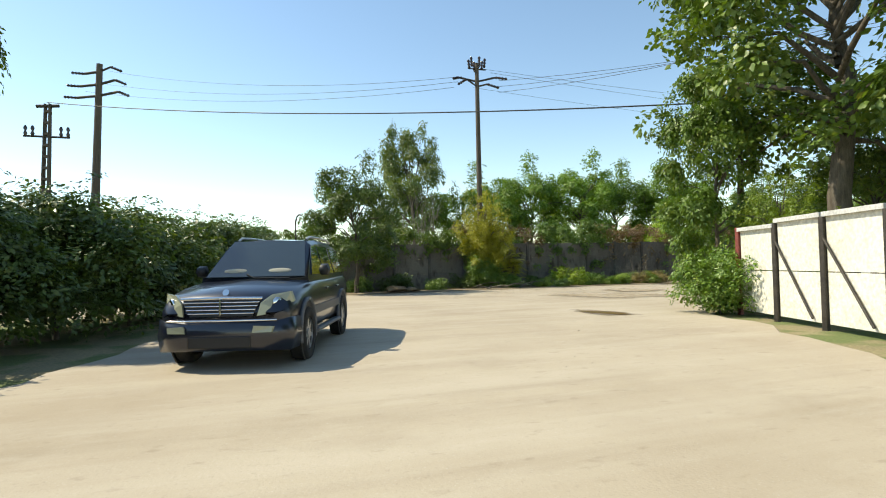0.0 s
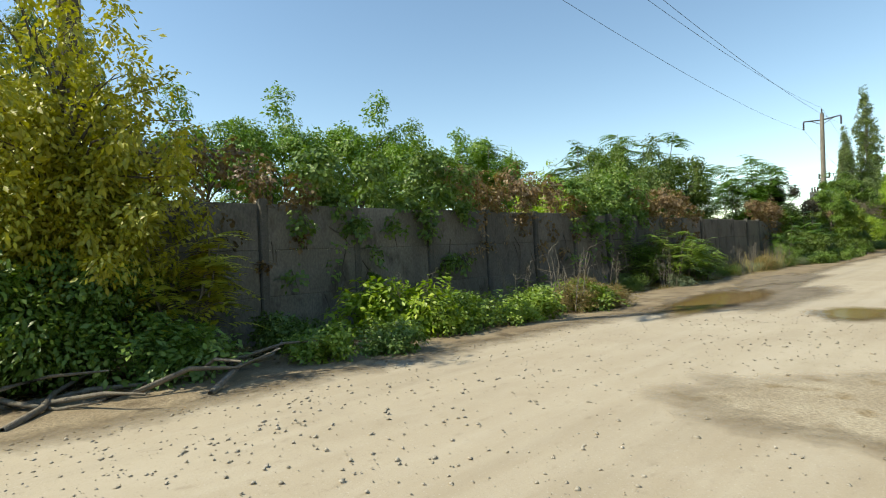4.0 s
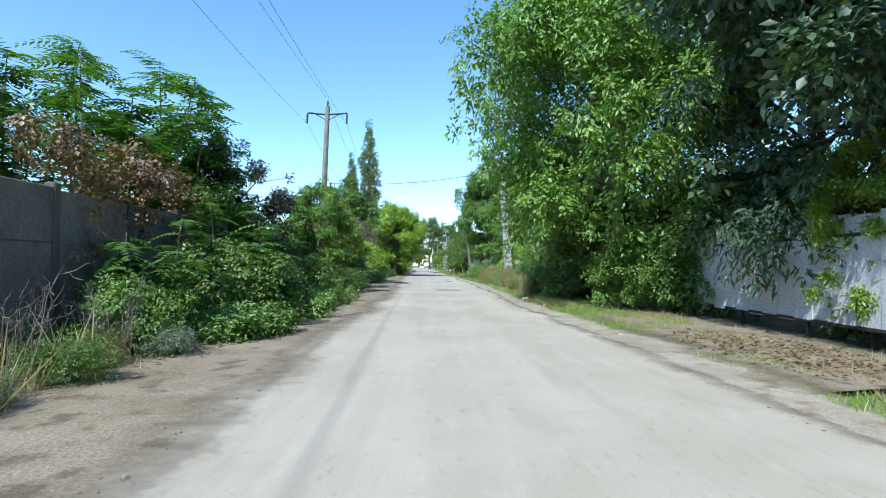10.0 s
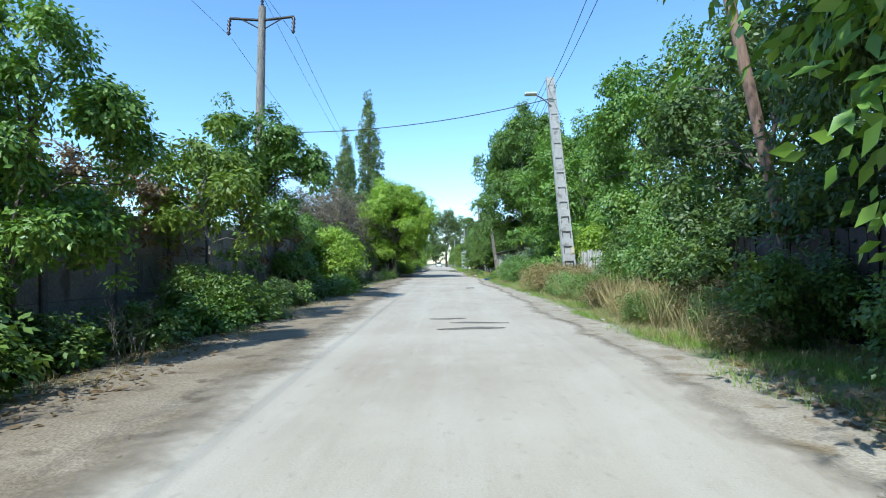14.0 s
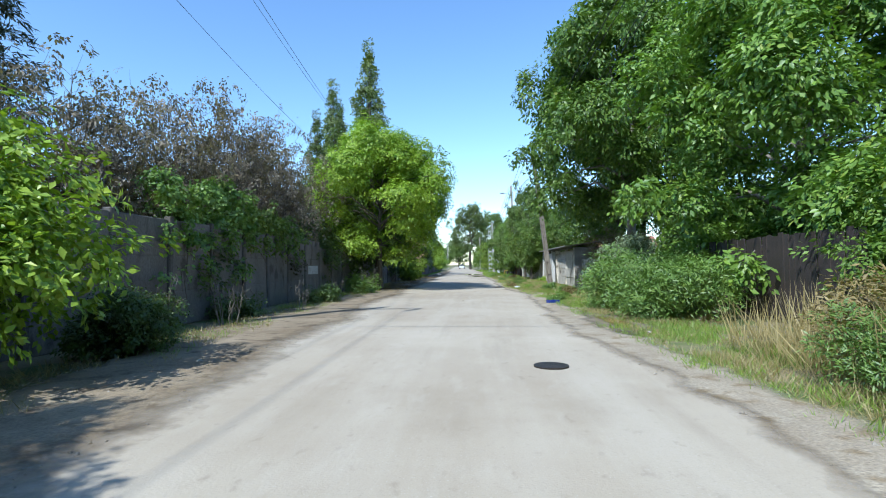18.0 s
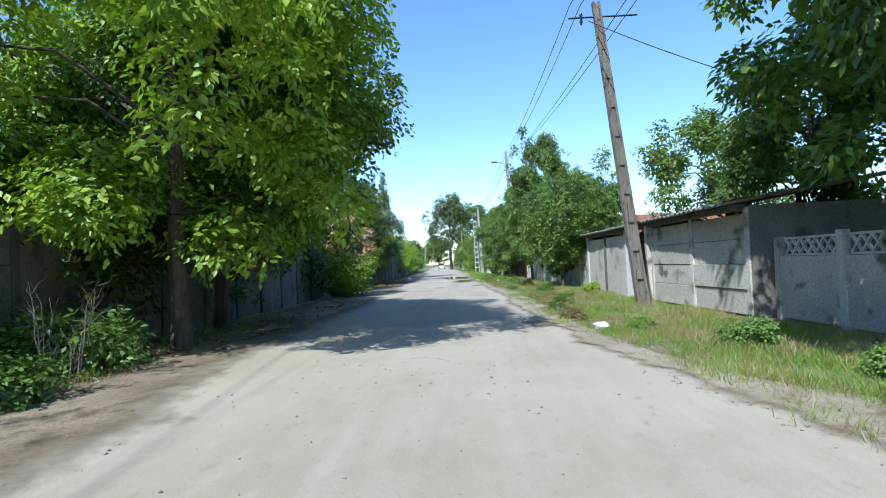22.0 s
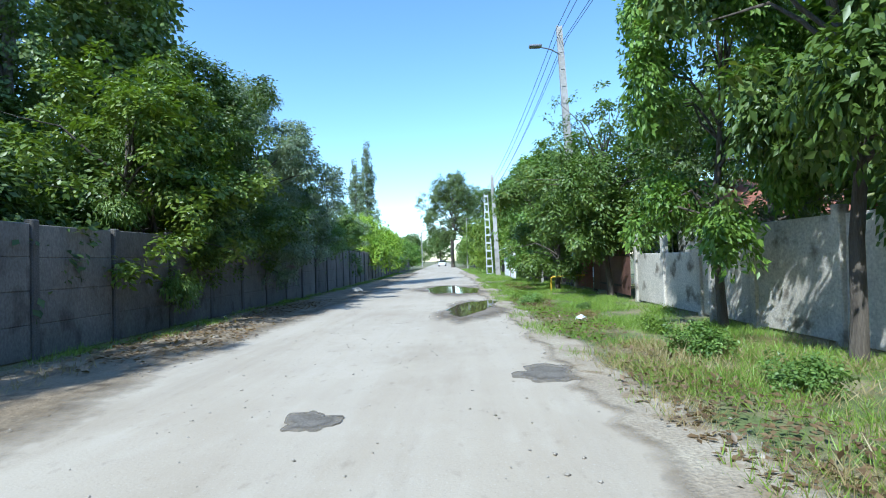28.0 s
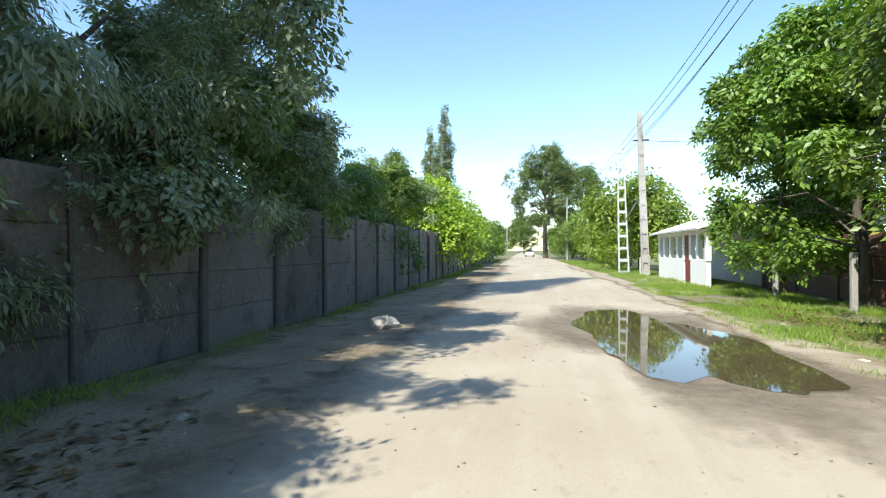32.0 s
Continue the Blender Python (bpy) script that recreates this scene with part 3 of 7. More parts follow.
def plant(key, x, y, scale=1.0, turn=0.0, label="", category="tree", name="tree", group="", leaf=None, sz=None, tilt=0.0):
    tm, cm, _ = TREES[key]
    x -= 0.04 * max(0, y - 115) if y > 138 else 0
    base = thing(name, pose(x, y, -0.04, tilt, 0, turn), label, category, group)
    sz = sz or scale
    stems = [("stem", q) for q in tm] if isinstance(tm, list) else [("trunk", tm)]
    for nm, me in (*stems, ("crown", cm)):
        if me is None:
            continue
        ob = child(nm, me, base)
        ob.scale = (scale, scale, sz)
        if leaf and nm == "crown":
            ob.material_slots[0].link = "OBJECT"
            ob.material_slots[0].material = L[leaf]
    return base


tree_meshes("walnut", 11, 10.0, 4.8, "walnut", 124000, 0.15, "barkpale", 0.24, 0.27, "round", 120, 0.45, fat=1.25)
tree_meshes("walnut2", 29, 10.0, 4.3, "walnut", 84000, 0.165, "barkpale", 0.22, 0.27, "round", 90, 0.5)
tree_meshes("walnut3", 30, 10.0, 4.3, "walnut", 84000, 0.165, "barkpale", 0.22, 0.13, "round", 96, 0.5)
tree_meshes("broad", 12, 8.0, 3.5, "mid", 30000, 0.16, "bark", 0.17, 0.26, "round", 66, 0.55)
tree_meshes("broad2", 13, 8.0, 3.2, "dark", 30000, 0.145, "bark", 0.15, 0.26, "round", 62, 0.55)
tree_meshes("fruit", 14, 6.0, 2.4, "mid", 44000, 0.115, "bark", 0.11, 0.16, "round", 54, 0.55)
tree_meshes("fruit2", 24, 6.4, 2.2, "mid", 36000, 0.12, "bark", 0.10, 0.24, "round", 46, 0.5)
tree_meshes("cherry", 36, 6.4, 2.5, "mid", 46000, 0.115, "bark", 0.1, 0.2, "shoots", 30, 0.5)
tree_meshes("sparse", 34, 4.5, 1.6, "acacia", 7000, 0.15, "barkpale", 0.05, 0.42, "round", 30, 0.42, 0.7)
tree_meshes("tall", 15, 16.0, 5.2, "mid", 42000, 0.21, "bark", 0.34, 0.3, "round", 110, 0.65)
tree_meshes("poplar", 16, 24.0, 2.7, "poplar", 36000, 0.21, "barkpale", 0.3, 0.08, "column", 90, 0.7)
tree_meshes("willow", 17, 7.0, 2.9, "grey", 34000, 0.17, "bark", 0.15, 0.12, "round", 36, 0.24, 1.0)
tree_meshes("overhang", 26, 11.0, 3.7, "mid", 80000, 0.15, "bark", 0.2, 0.14, "round", 84, 0.45, 0.5)
tree_meshes("trunky", 27, 19.0, 5.0, "dark", 22000, 0.2, "bark", 0.36, 0.5, "round", 90, 0.6, lean=0.17)
tree_meshes("acacia", 28, 8.0, 3.4, "acacia", 84000, 0.12, "bark", 0.15, 0.26, "round", 84, 0.55, fat=1.12)
tree_meshes("bush", 18, 2.6, 1.7, "mid", 14000, 0.12, "bark", 0.05, 0.1, "bush", 26, 0.55)
tree_meshes("bush2", 19, 3.4, 2.0, "dark", 16000, 0.125, "bark", 0.06, 0.1, "bush", 28, 0.5)
tree_meshes("weeds", 20, 1.3, 1.2, "weed", 9000, 0.09, "bark", 0.02, 0.08, "bush", 24, 0.26, -0.2)
tree_meshes("low", 21, 0.75, 1.0, "mid", 3600, 0.095, "bark", 0.015, 0.08, "bush", 14, 0.55, 0.1)


def frond_meshes(key, seed, height, radius, stems, per, length, leaflet, leaf="heaven", bark="barkpale"):
    """A clump of thin stems that carry arching feathered leaves."""
    rr = np.random.default_rng(seed)
    runs, tips = [], []
    for q in range(stems):
        a = rr.random() * 6.283
        d = radius * math.sqrt(rr.random())
        h = height * rr.uniform(0.62, 1.0)
        end = (math.cos(a) * d, math.sin(a) * d, h)
        runs.append((wobble(rr, (end[0] * 0.35, end[1] * 0.35, -0.1), end, 4, 0.06), [0.045, 0.038, 0.03, 0.022, 0.012]))
        tips.append(end)
        for w in range(2):
            u = rr.uniform(0.5, 0.9)
            tips.append((end[0] * (0.35 + 0.65 * u) + rr.normal() * 0.25, end[1] * (0.35 + 0.65 * u) + rr.normal() * 0.25, h * u))
    stalks = [mesh_from("stem", *tube_arrays(pts, radii, 5), M[bark]) for pts, radii in runs]
    v, f = fronds(rr, tips, per, length, leaflet)
    v[:, 2] = np.maximum(v[:, 2], 0.02)
    TREES[key] = (stalks, mesh_from("crown", v, f, L[leaf]), height)


frond_meshes("heaven", 31, 6.5, 1.9, 9, 17, 1.05, 0.33)
frond_meshes("sapling", 32, 3.2, 1.0, 6, 6, 0.8, 0.3)
frond_meshes("sprout", 33, 1.7, 0.8, 7, 9, 0.55, 0.17)


def creeper_mesh(key, seed, leaf, length=5.0, drop=0.9, rise=0.7, count=7000, size=0.1):
    """A curtain of creeper that lies over a wall top (along y, wall at x = 0) and hangs down on the road side."""
    rr = np.random.default_rng(seed)
    blobs = []
    for q in range(26):
        y = rr.uniform(0, length)
        blobs.append((rr.uniform(-0.6, 0.25), y, rr.uniform(-0.05, rise), rr.uniform(0.22, 0.45), rr.uniform(0.22, 0.42)))
    for q in range(20):
        y = rr.uniform(0, length)
        z = -rr.random() ** 1.6 * drop
        blobs.append((0.16 + rr.uniform(0, 0.1), y, z, rr.uniform(0.12, 0.24), rr.uniform(0.2, 0.38)))
    v, f = blob_leaves(rr, blobs, count, size, 0.75, 0.6)
    runs = []
    for q in range(9):
        y = rr.uniform(0, length)
        runs.append((wobble(rr, (-0.2, y, 0.2), (0.14, y + rr.normal() * 0.4, -drop * rr.uniform(0.5, 1.5)), 5, 0.06), [0.012] * 5 + [0.004]))
    TREES[key] = ([mesh_from("vine_stem", *tube_arrays(pts, radii, 4), M["bark"]) for pts, radii in runs], mesh_from("foliage", v, f, L[leaf]), rise)


creeper_mesh("creeper", 41, "mid")
creeper_mesh("creeper2", 42, "weed", drop=1.5, rise=1.2, count=9000)
creeper_mesh("creeperdead", 43, "brown", drop=1.3, rise=0.9, count=6000, size=0.085)


def twig_meshes(key, seed, height, radius, stems, leaf="", count=0, bark="barkpale", thick=0.02):
    """Bare, forking twigs with a few withered leaves."""
    rr = np.random.default_rng(seed)
    vs, fs, ends = [], [], []
    for q in range(stems):
        a = rr.random() * 6.283
        d = radius * math.sqrt(rr.random())
        p = np.array([math.cos(a) * d * 0.4, math.sin(a) * d * 0.4, -0.05])
        e = np.array([math.cos(a) * d, math.sin(a) * d, height * rr.uniform(0.6, 1.0)])
        runs = [(wobble(rr, p, e, 4, radius * 0.06), [thick, thick * 0.8, thick * 0.6, thick * 0.4, thick * 0.15])]
        for w in range(7):
            u = rr.uniform(0.35, 0.95)
            s = p + (e - p) * u
            t = s + np.array([rr.normal() * radius * 0.3, rr.normal() * radius * 0.3, rr.uniform(0.05, 0.25) * height])
            runs.append((wobble(rr, s, t, 3, radius * 0.04), [thick * 0.4, thick * 0.3, thick * 0.2, thick * 0.08]))
            ends.append((*t, radius * 0.16, radius * 0.14))
        for pts, radii in runs:
            v, f = tube_arrays(pts, radii, 4)
            o = len(vs)
            vs += v
            fs += [tuple(o + k for k in c) for c in f]
    cm = None
    if count:
        v, f = blob_leaves(rr, ends, count, 0.09, 0.5, 0.7)
        cm = mesh_from("crown", v, f, L[leaf])
    TREES[key] = (mesh_from("trunk", vs, fs, M[bark]), cm, height)


twig_meshes("withered", 51, 4.8, 1.9, 70, "greyb", 16000, "bark", 0.02)
twig_meshes("baretree", 52, 6.0, 1.6, 16, thick=0.03)
twig_meshes("deadcrown", 53, 1.7, 1.1, 14, "dead", 7000)
twig_meshes("drystalk", 54, 1.3, 0.5, 9, thick=0.012)
tree_meshes("deadtree", 55, 4.1, 1.25, "dead", 8000, 0.14, "barkpale", 0.07, 0.5, "round", 22, 0.6, 0.6)


def spruce_mesh(key, seed, height, radius):
    rr = np.random.default_rng(seed)
    P, T, U, N = [], [], [], []
    vs, fs = tube_arrays([(0, 0, -0.1), (0, 0, height * 0.5), (0, 0, height)], [0.12, 0.08, 0.01], 6)
    for q in range(150):
        u = rr.random() ** 0.8
        a = rr.random() * 6.283
        r = radius * (1 - u) + 0.15
        for k in range(46):
            t = rr.random()
            c = np.array([math.cos(a) * r * t, math.sin(a) * r * t, height * (0.08 + 0.92 * u) - 0.35 * r * t * t])
            P.append(c + rr.normal(size=3) * 0.05)
            T.append(np.array([math.cos(a), math.sin(a), -0.4]) + rr.normal(size=3) * 0.6)
            U.append(np.array([0, 0, 1.0]) + rr.normal(size=3) * 0.3)
            N.append(rr.uniform(0.1, 0.2))
    N = np.array(N)
    v, f = leaf_arrays(np.array(P), np.array(T), np.array(U), N, N * 0.12)
    TREES[key] = (mesh_from("trunk", vs, fs, M["bark"]), mesh_from("crown", v, f, L["spruce"]), height)


spruce_mesh("spruce", 61, 7.5, 1.9)


def grass(name, areas, count, leaf, low, high, label, seed, lean=0.45, slim=0.022):
    """Loose blades in tufts over stretches (x0, x1, y0, y1 with the x measured from an edge line), thicker in drifts about a metre wide."""
    rr = np.random.default_rng(seed)
    size = np.array([(a[2] - a[1]) * (a[4] - a[3]) * a[5] for a in areas])
    k = rr.choice(len(areas), count, p=size / size.sum())
    X, Y, tall = np.zeros(count), np.zeros(count), np.ones(count)
    for i, (edge, x0, x1, y0, y1, w) in enumerate(areas):
        s = k == i
        n = s.sum()
        m = max(2, n // 9)
        tuft = np.stack([rr.random(m * 2), rr.random(m * 2)], 1)
        tx, ty = x0 + (x1 - x0) * tuft[:, 0], y0 + (y1 - y0) * tuft[:, 1]
        drift = np.sin(tx * 2.1 + 1.3 * np.sin(ty * 0.9 + seed)) * np.sin(ty * 1.7 + 1.1 * np.sin(tx * 1.4 - seed)) + rr.normal(size=m * 2) * 0.45
        order = np.argsort(-drift)[:m]
        pick = order[rr.integers(0, m, n)]
        Y[s] = ty[pick] + rr.normal(size=n) * 0.07
        X[s] = np.interp(Y[s], [p[1] for p in edge], [p[0] for p in edge]) + tx[pick] + rr.normal(size=n) * 0.07
        tall[s] = 0.6 + 0.5 * np.clip(drift[pick] + 0.5, 0, 1.5)
    pos = np.stack([X, Y, np.full(count, -0.045)], 1)
    tip = rr.normal(size=(count, 3)) * lean
    tip[:, 2] = 1.0
    up = rr.normal(size=(count, 3))
    up[:, 2] = 0.1
    ln = rr.uniform(low, high, count) * tall
    v, f = leaf_arrays(pos, tip, up, ln, np.maximum(0.0035, ln * slim), 0.3)
    return tagged(child(name, mesh_from(name, v, f, L[leaf])), label, "grass", kind="stuff")

# ---- poles, wires and lamps ----


def concrete_pole(name, x, y, h, lean, label, w=0.32, d=0.22, group="", web=True, step=0.75, mat="polec", turn=0.0):
    """A tapered concrete pole with a row of pockets between two legs; lean: metres by which the top is off (x, y)."""
    m = Matrix.Translation((x, y, -0.3)) @ Matrix(((1, 0, lean[0] / h, 0), (0, 1, lean[1] / h, 0), (0, 0, 1, 0), (0, 0, 0, 1))) @ pose(0, 0, 0, 0, 0, turn)
    base = thing(name, pose(x, y, -0.3), label, "utility pole", group)
    rel = Matrix.Translation((0, 0, 0)) @ Matrix(((1, 0, lean[0] / h, 0), (0, 1, lean[1] / h, 0), (0, 0, 1, 0), (0, 0, 0, 1))) @ pose(0, 0, 0, 0, 0, turn)
    bm = bmesh.new()
    H = h + 0.3
    for s in (-1, 1):
        a, b = s * w / 2, s * w / 2 * 0.6
        lw = 0.075
        vs = [bm.verts.new(p) for p in ((a - s * lw, -d / 2, 0), (a, -d / 2, 0), (a, d / 2, 0), (a - s * lw, d / 2, 0), (b - s * lw * 0.7, -d * 0.32, H), (b, -d * 0.32, H), (b, d * 0.32, H), (b - s * lw * 0.7, d * 0.32, H))]
        for f in ((0, 1, 5, 4), (1, 2, 6, 5), (2, 3, 7, 6), (3, 0, 4, 7), (4, 5, 6, 7)):
            bm.faces.new([vs[q] for q in f])
    z = 0.2
    k = 0
    while z < H - 0.15:
        f = 1 - 0.4 * z / H
        deep = d / 2 * (1 - 0.36 * z / H) * 0.97
        box(bm, -w / 2 * f + 0.05, -deep, z, w / 2 * f - 0.05, deep, z + (0.16 if not web else 0.36), 0)
        z += step
    if web:
        box(bm, -w * 0.27, -d * 0.26, 0, w * 0.27, d * 0.26, H - 0.05)
    bmesh.ops.recalc_face_normals(bm, faces=bm.faces)
    bmesh.ops.transform(bm, matrix=rel, verts=bm.verts)
    part("shaft", bm, M[mat], base)
    return base


def round_pole(name, x, y, h, r, label, mat, group="", lean=(0, 0)):
    base = thing(name, pose(x, y, 0), label, "utility pole", group)
    tubes("shaft", [([(0, 0, -0.3), (lean[0] * 0.5, lean[1] * 0.5, h / 2), (lean[0], lean[1], h)], [r, r * 0.82, r * 0.62])], M[mat], base, n=10)
    return base


def insulator(parent, at, tip, r=0.07, n=4):
    """A string of porcelain discs from one point to another."""
    at, tip = Vector(at), Vector(tip)
    pts, rad = [], []
    for q in range(n * 2 + 1):
        pts.append(at + (tip - at) * q / (n * 2))
        rad.append(r if q % 2 else r * 0.45)
    tubes("insulator", [(pts, rad)], M["insul"], parent, n=8)


def bar(parent, name, a, b, s=0.05, mat="iron", label=""):
    tubes(name, [([a, b], [s, s])], M[mat], parent, label, n=4, smooth=False)


def wire(a, b, sag, label, r=0.011, group="overhead wires", n=16):
    a, b = Vector(a), Vector(b)
    pts = [a + (b - a) * q / n - Vector((0, 0, sag * 4 * (q / n) * (1 - q / n))) for q in range(n + 1)]
    return tagged(tubes("wire", [(pts, [r] * (n + 1))], M["cable"], n=4), label, "cable", group)


# wooden line pole with a ring of insulators, by the junction
P1 = (-6.9, -18.6)
p1 = round_pole("utility_pole", *P1, 13.2, 0.19, "weathered wooden power pole wrapped in creeper", "polew")
for s in (-1, 1):
    bar(p1, "crossarm", (0, 0.0, 12.1), (0.25 * s, 1.05 * s, 12.35), 0.06)
    bar(p1, "crossarm", (0, 0.0, 11.8), (-0.25 * s, 0.75 * s, 12.1), 0.05)
    insulator(p1, (0.25 * s, 1.05 * s, 12.35), (0.35 * s + 0.5, 1.55 * s, 12.1), 0.09)
    insulator(p1, (-0.25 * s, 0.75 * s, 12.1), (0.25, 1.3 * s, 11.75), 0.09)
for q in range(6):
    a = q * 1.05
    insulator(p1, (0.4 * math.cos(a), 0.45 * math.sin(a), 12.9), (0.42 * math.cos(a), 0.5 * math.sin(a), 13.45), 0.1, 3)
bar(p1, "platform", (0, -0.55, 12.85), (0, 0.55, 12.85), 0.05)
bar(p1, "platform", (-0.45, 0, 12.85), (0.45, 0, 12.85), 0.05)
# two poles further back
p0 = round_pole("utility_pole", -25.0, -43.5, 17.5, 0.36, "tall dark power pole with three crossarms", "polew", lean=(0.0, 0.5))
for z, w in ((16.9, 0.9), (15.9, 1.2), (15.0, 1.4)):
    for s in (-1, 1):
        bar(p0, "crossarm", (0, 0.45, z), (0.3, 0.45 + s * w, z + 0.35 * s), 0.1)
        insulator(p0, (0.3, 0.45 + s * w, z + 0.35 * s), (0.5, 0.45 + s * (w + 0.8), z + 0.2 * s - 0.2), 0.13)
plat = concrete_pole("utility_pole", -19.0, -44.6, 12.5, (0, 0.25), "slim lattice power pole with crossarm", 0.6, 0.4, web=False, mat="polew", turn=70)
for s in (-1, 1):
    bar(plat, "crossarm", (0, 0.2, 10.6), (0, 0.2 + 1.3 * s, 10.6), 0.08)
    for k in (0.8, 1.2):
        insulator(plat, (0, 0.2 + k * s, 10.6), (0, 0.2 + k * s, 11.3), 0.12, 2)
bar(plat, "crossarm", (0, -0.4, 12.6), (0, 0.9, 12.7), 0.12)

# concrete pole with the transformer, over the wall
PA = (-10.03, 48.04)
pa = round_pole("utility_pole", *PA, 14.6, 0.29, "grey concrete power pole carrying a small transformer", "polebrown", lean=(0.44, 0))
AX, TX = 0.42, 0.18  # the lean at the crossarm and at the transformer
for s in (-1, 1):
    bar(pa, "crossarm", (AX, 0, 13.9), (AX + 1.65 * s, 0, 14.05), 0.07)
    bar(pa, "brace", (AX, 0, 13.4), (AX + 1.0 * s, 0, 13.95), 0.035)
    insulator(pa, (AX + 1.65 * s, -0.05, 14.0), (AX + 1.65 * s, -0.2, 13.1), 0.11)
    insulator(pa, (0.24 + 0.45 * s, 0.3, 7.75), (0.24 + 0.45 * s, 0.45, 8.3), 0.1, 3)
    bar(pa, "bracket", (0.24, 0, 7.75), (0.24 + 0.5 * s, 0.3, 7.75), 0.05)
    bar(pa, "bracket", (TX - 0.9, 0.1 * s - 0.3, 5.35), (TX + 0.75, 0.1 * s - 0.3, 5.35), 0.07, "galv")
    bar(pa, "brace", (TX - 0.85 * (s < 0) + 0.6 * (s > 0), -0.3, 5.35), (0.14, -0.2, 4.5), 0.05, "galv")
insulator(pa, (0.44, 0, 14.5), (0.44, 0, 15.1), 0.1)
bm = bmesh.new()
box(bm, TX - 1.12, -0.75, 5.47, TX - 0.28, 0.1, 6.35, 0.03)
tank = part("transformer_tank", bm, M["galv"], pa, "ribbed grey steel transformer")
for q in range(11):
    bm = bmesh.new()
    box(bm, TX - 1.1 + q * 0.078, -0.86, 5.55, TX - 1.07 + q * 0.078, -0.75, 6.25)
    part("fin", bm, M["galv"], tank)
for q in range(3):
    insulator(pa, (TX - 0.95 + q * 0.25, -0.35, 6.35), (TX - 0.95 + q * 0.25, -0.35, 6.85), 0.1, 3)
tubes("strut", [([(TX + 0.65, -0.3, 6.0), (TX + 0.95, -0.1, 3.4)], [0.06, 0.06])], M["galv"], pa)
tubes("cable_loop", [([(0.3, 0, 7.2), (0.6, -0.1, 6.8), (1.0, -0.1, 6.9), (1.2, -0.05, 7.5), (1.1, 0, 8.15)], [0.035] * 5)], M["cable"], pa)

# right-hand poles
PB = (5.68, 47.5)
pb = concrete_pole("street_lamp", *PB, 10.4, (-0.81, 0.0), "pale concrete pole with a lamp arm and yellow mark", 0.62, 0.4, step=0.72)
tubes("lamp_arm", [([(-0.78, -0.1, 9.2), (-1.25, -0.4, 9.5), (-1.7, -0.75, 9.62)], [0.03] * 3)], M["galv"], pb)
bm = bmesh.new()
box(bm, -2.2, -1.0, 9.56, -1.6, -0.65, 9.68, 0.04)
part("lamp_head", bm, M["white"], pb, "grey lamp head")
bm = bmesh.new()
box(bm, -0.04, -0.215, 2.0, 0.12, -0.196, 2.3)
part("mark", bm, M["faded"], pb, "faded yellow paint mark")
PC = (4.5, 77.4)
pc = concrete_pole("utility_pole", *PC, 8.4, (-1.1, -0.7), "leaning grey pole with pockets in its shaft", 0.34, 0.26, step=0.8, mat="polebrown")
bar(pc, "crossarm", (-1.9, -0.7, 8.3), (0.0, -0.7, 8.3), 0.025)
for q in (-1, 1):
    insulator(pc, (-1.35 + 0.2 * q, -0.7, 8.1), (-1.35 + 0.2 * q, -0.7, 8.45), 0.05, 2)
po = round_pole("utility_pole", 6.3, 31.2, 10.2, 0.12, "leaning brown wooden pole among dark trees", "polered", lean=(-2.05, 0.0))
bar(po, "crossarm", (-2.5, 0, 9.9), (-1.5, 0, 9.9), 0.03)
for q in (-1, 1):
    insulator(po, (-2.0 + 0.35 * q, 0, 9.9), (-2.0 + 0.35 * q, 0, 10.15), 0.05, 2)
    wire((6.3 - 2.0 + 0.2 * q, 31.2, 10.1), (PB[0] - 0.8 + 0.15 * q, PB[1], 9.9), 0.35, "black overhead service wire", 0.016)
PD = (4.5, 111.3)
pd = concrete_pole("street_lamp", *PD, 11.6, (-0.5, -0.2), "concrete pole with lamp arm among the trees", 0.4, 0.28)
tubes("lamp_arm", [([(-0.45, -0.2, 10.6), (-0.95, -0.5, 10.75), (-1.45, -0.7, 10.8)], [0.03] * 3)], M["galv"], pd)
bm = bmesh.new()
box(bm, -1.95, -0.95, 10.74, -1.4, -0.65, 10.86, 0.04)
part("lamp_head", bm, M["galv"], pd, "grey lamp head")
pe = concrete_pole("utility_pole", 1.75, 136.5, 7.4, (-0.15, 0), "white-washed ladder-like concrete pole", 0.62, 0.34, web=False, step=0.72, mat="white")
pf = concrete_pole("utility_pole", 2.25, 132.3, 8.3, (-0.25, 0), "grey concrete pole braced beside another", 0.4, 0.28)
bar(pf, "stay", (-0.1, 0, 4.6), (-0.55, 3.2, 3.3), 0.05, "galv")
bar(pf, "crossarm", (-0.6, 0, 7.3), (0.2, 0, 7.3), 0.04)
pz = round_pole("utility_pole", -0.1, 172, 8, 0.14, "distant grey pole beside the road", "polec")
pz2 = round_pole("utility_pole", -10.0, 205, 8, 0.14, "distant grey pole beside the wall", "polec")
bar(pz2, "crossarm", (-0.8, 0, 7.6), (0.8, 0, 7.6), 0.05)
pr = round_pole("utility_pole", 6.9, -14.0, 7.2, 0.13, "slender brown wooden pole among trees", "polew", lean=(0.1, 0.2))

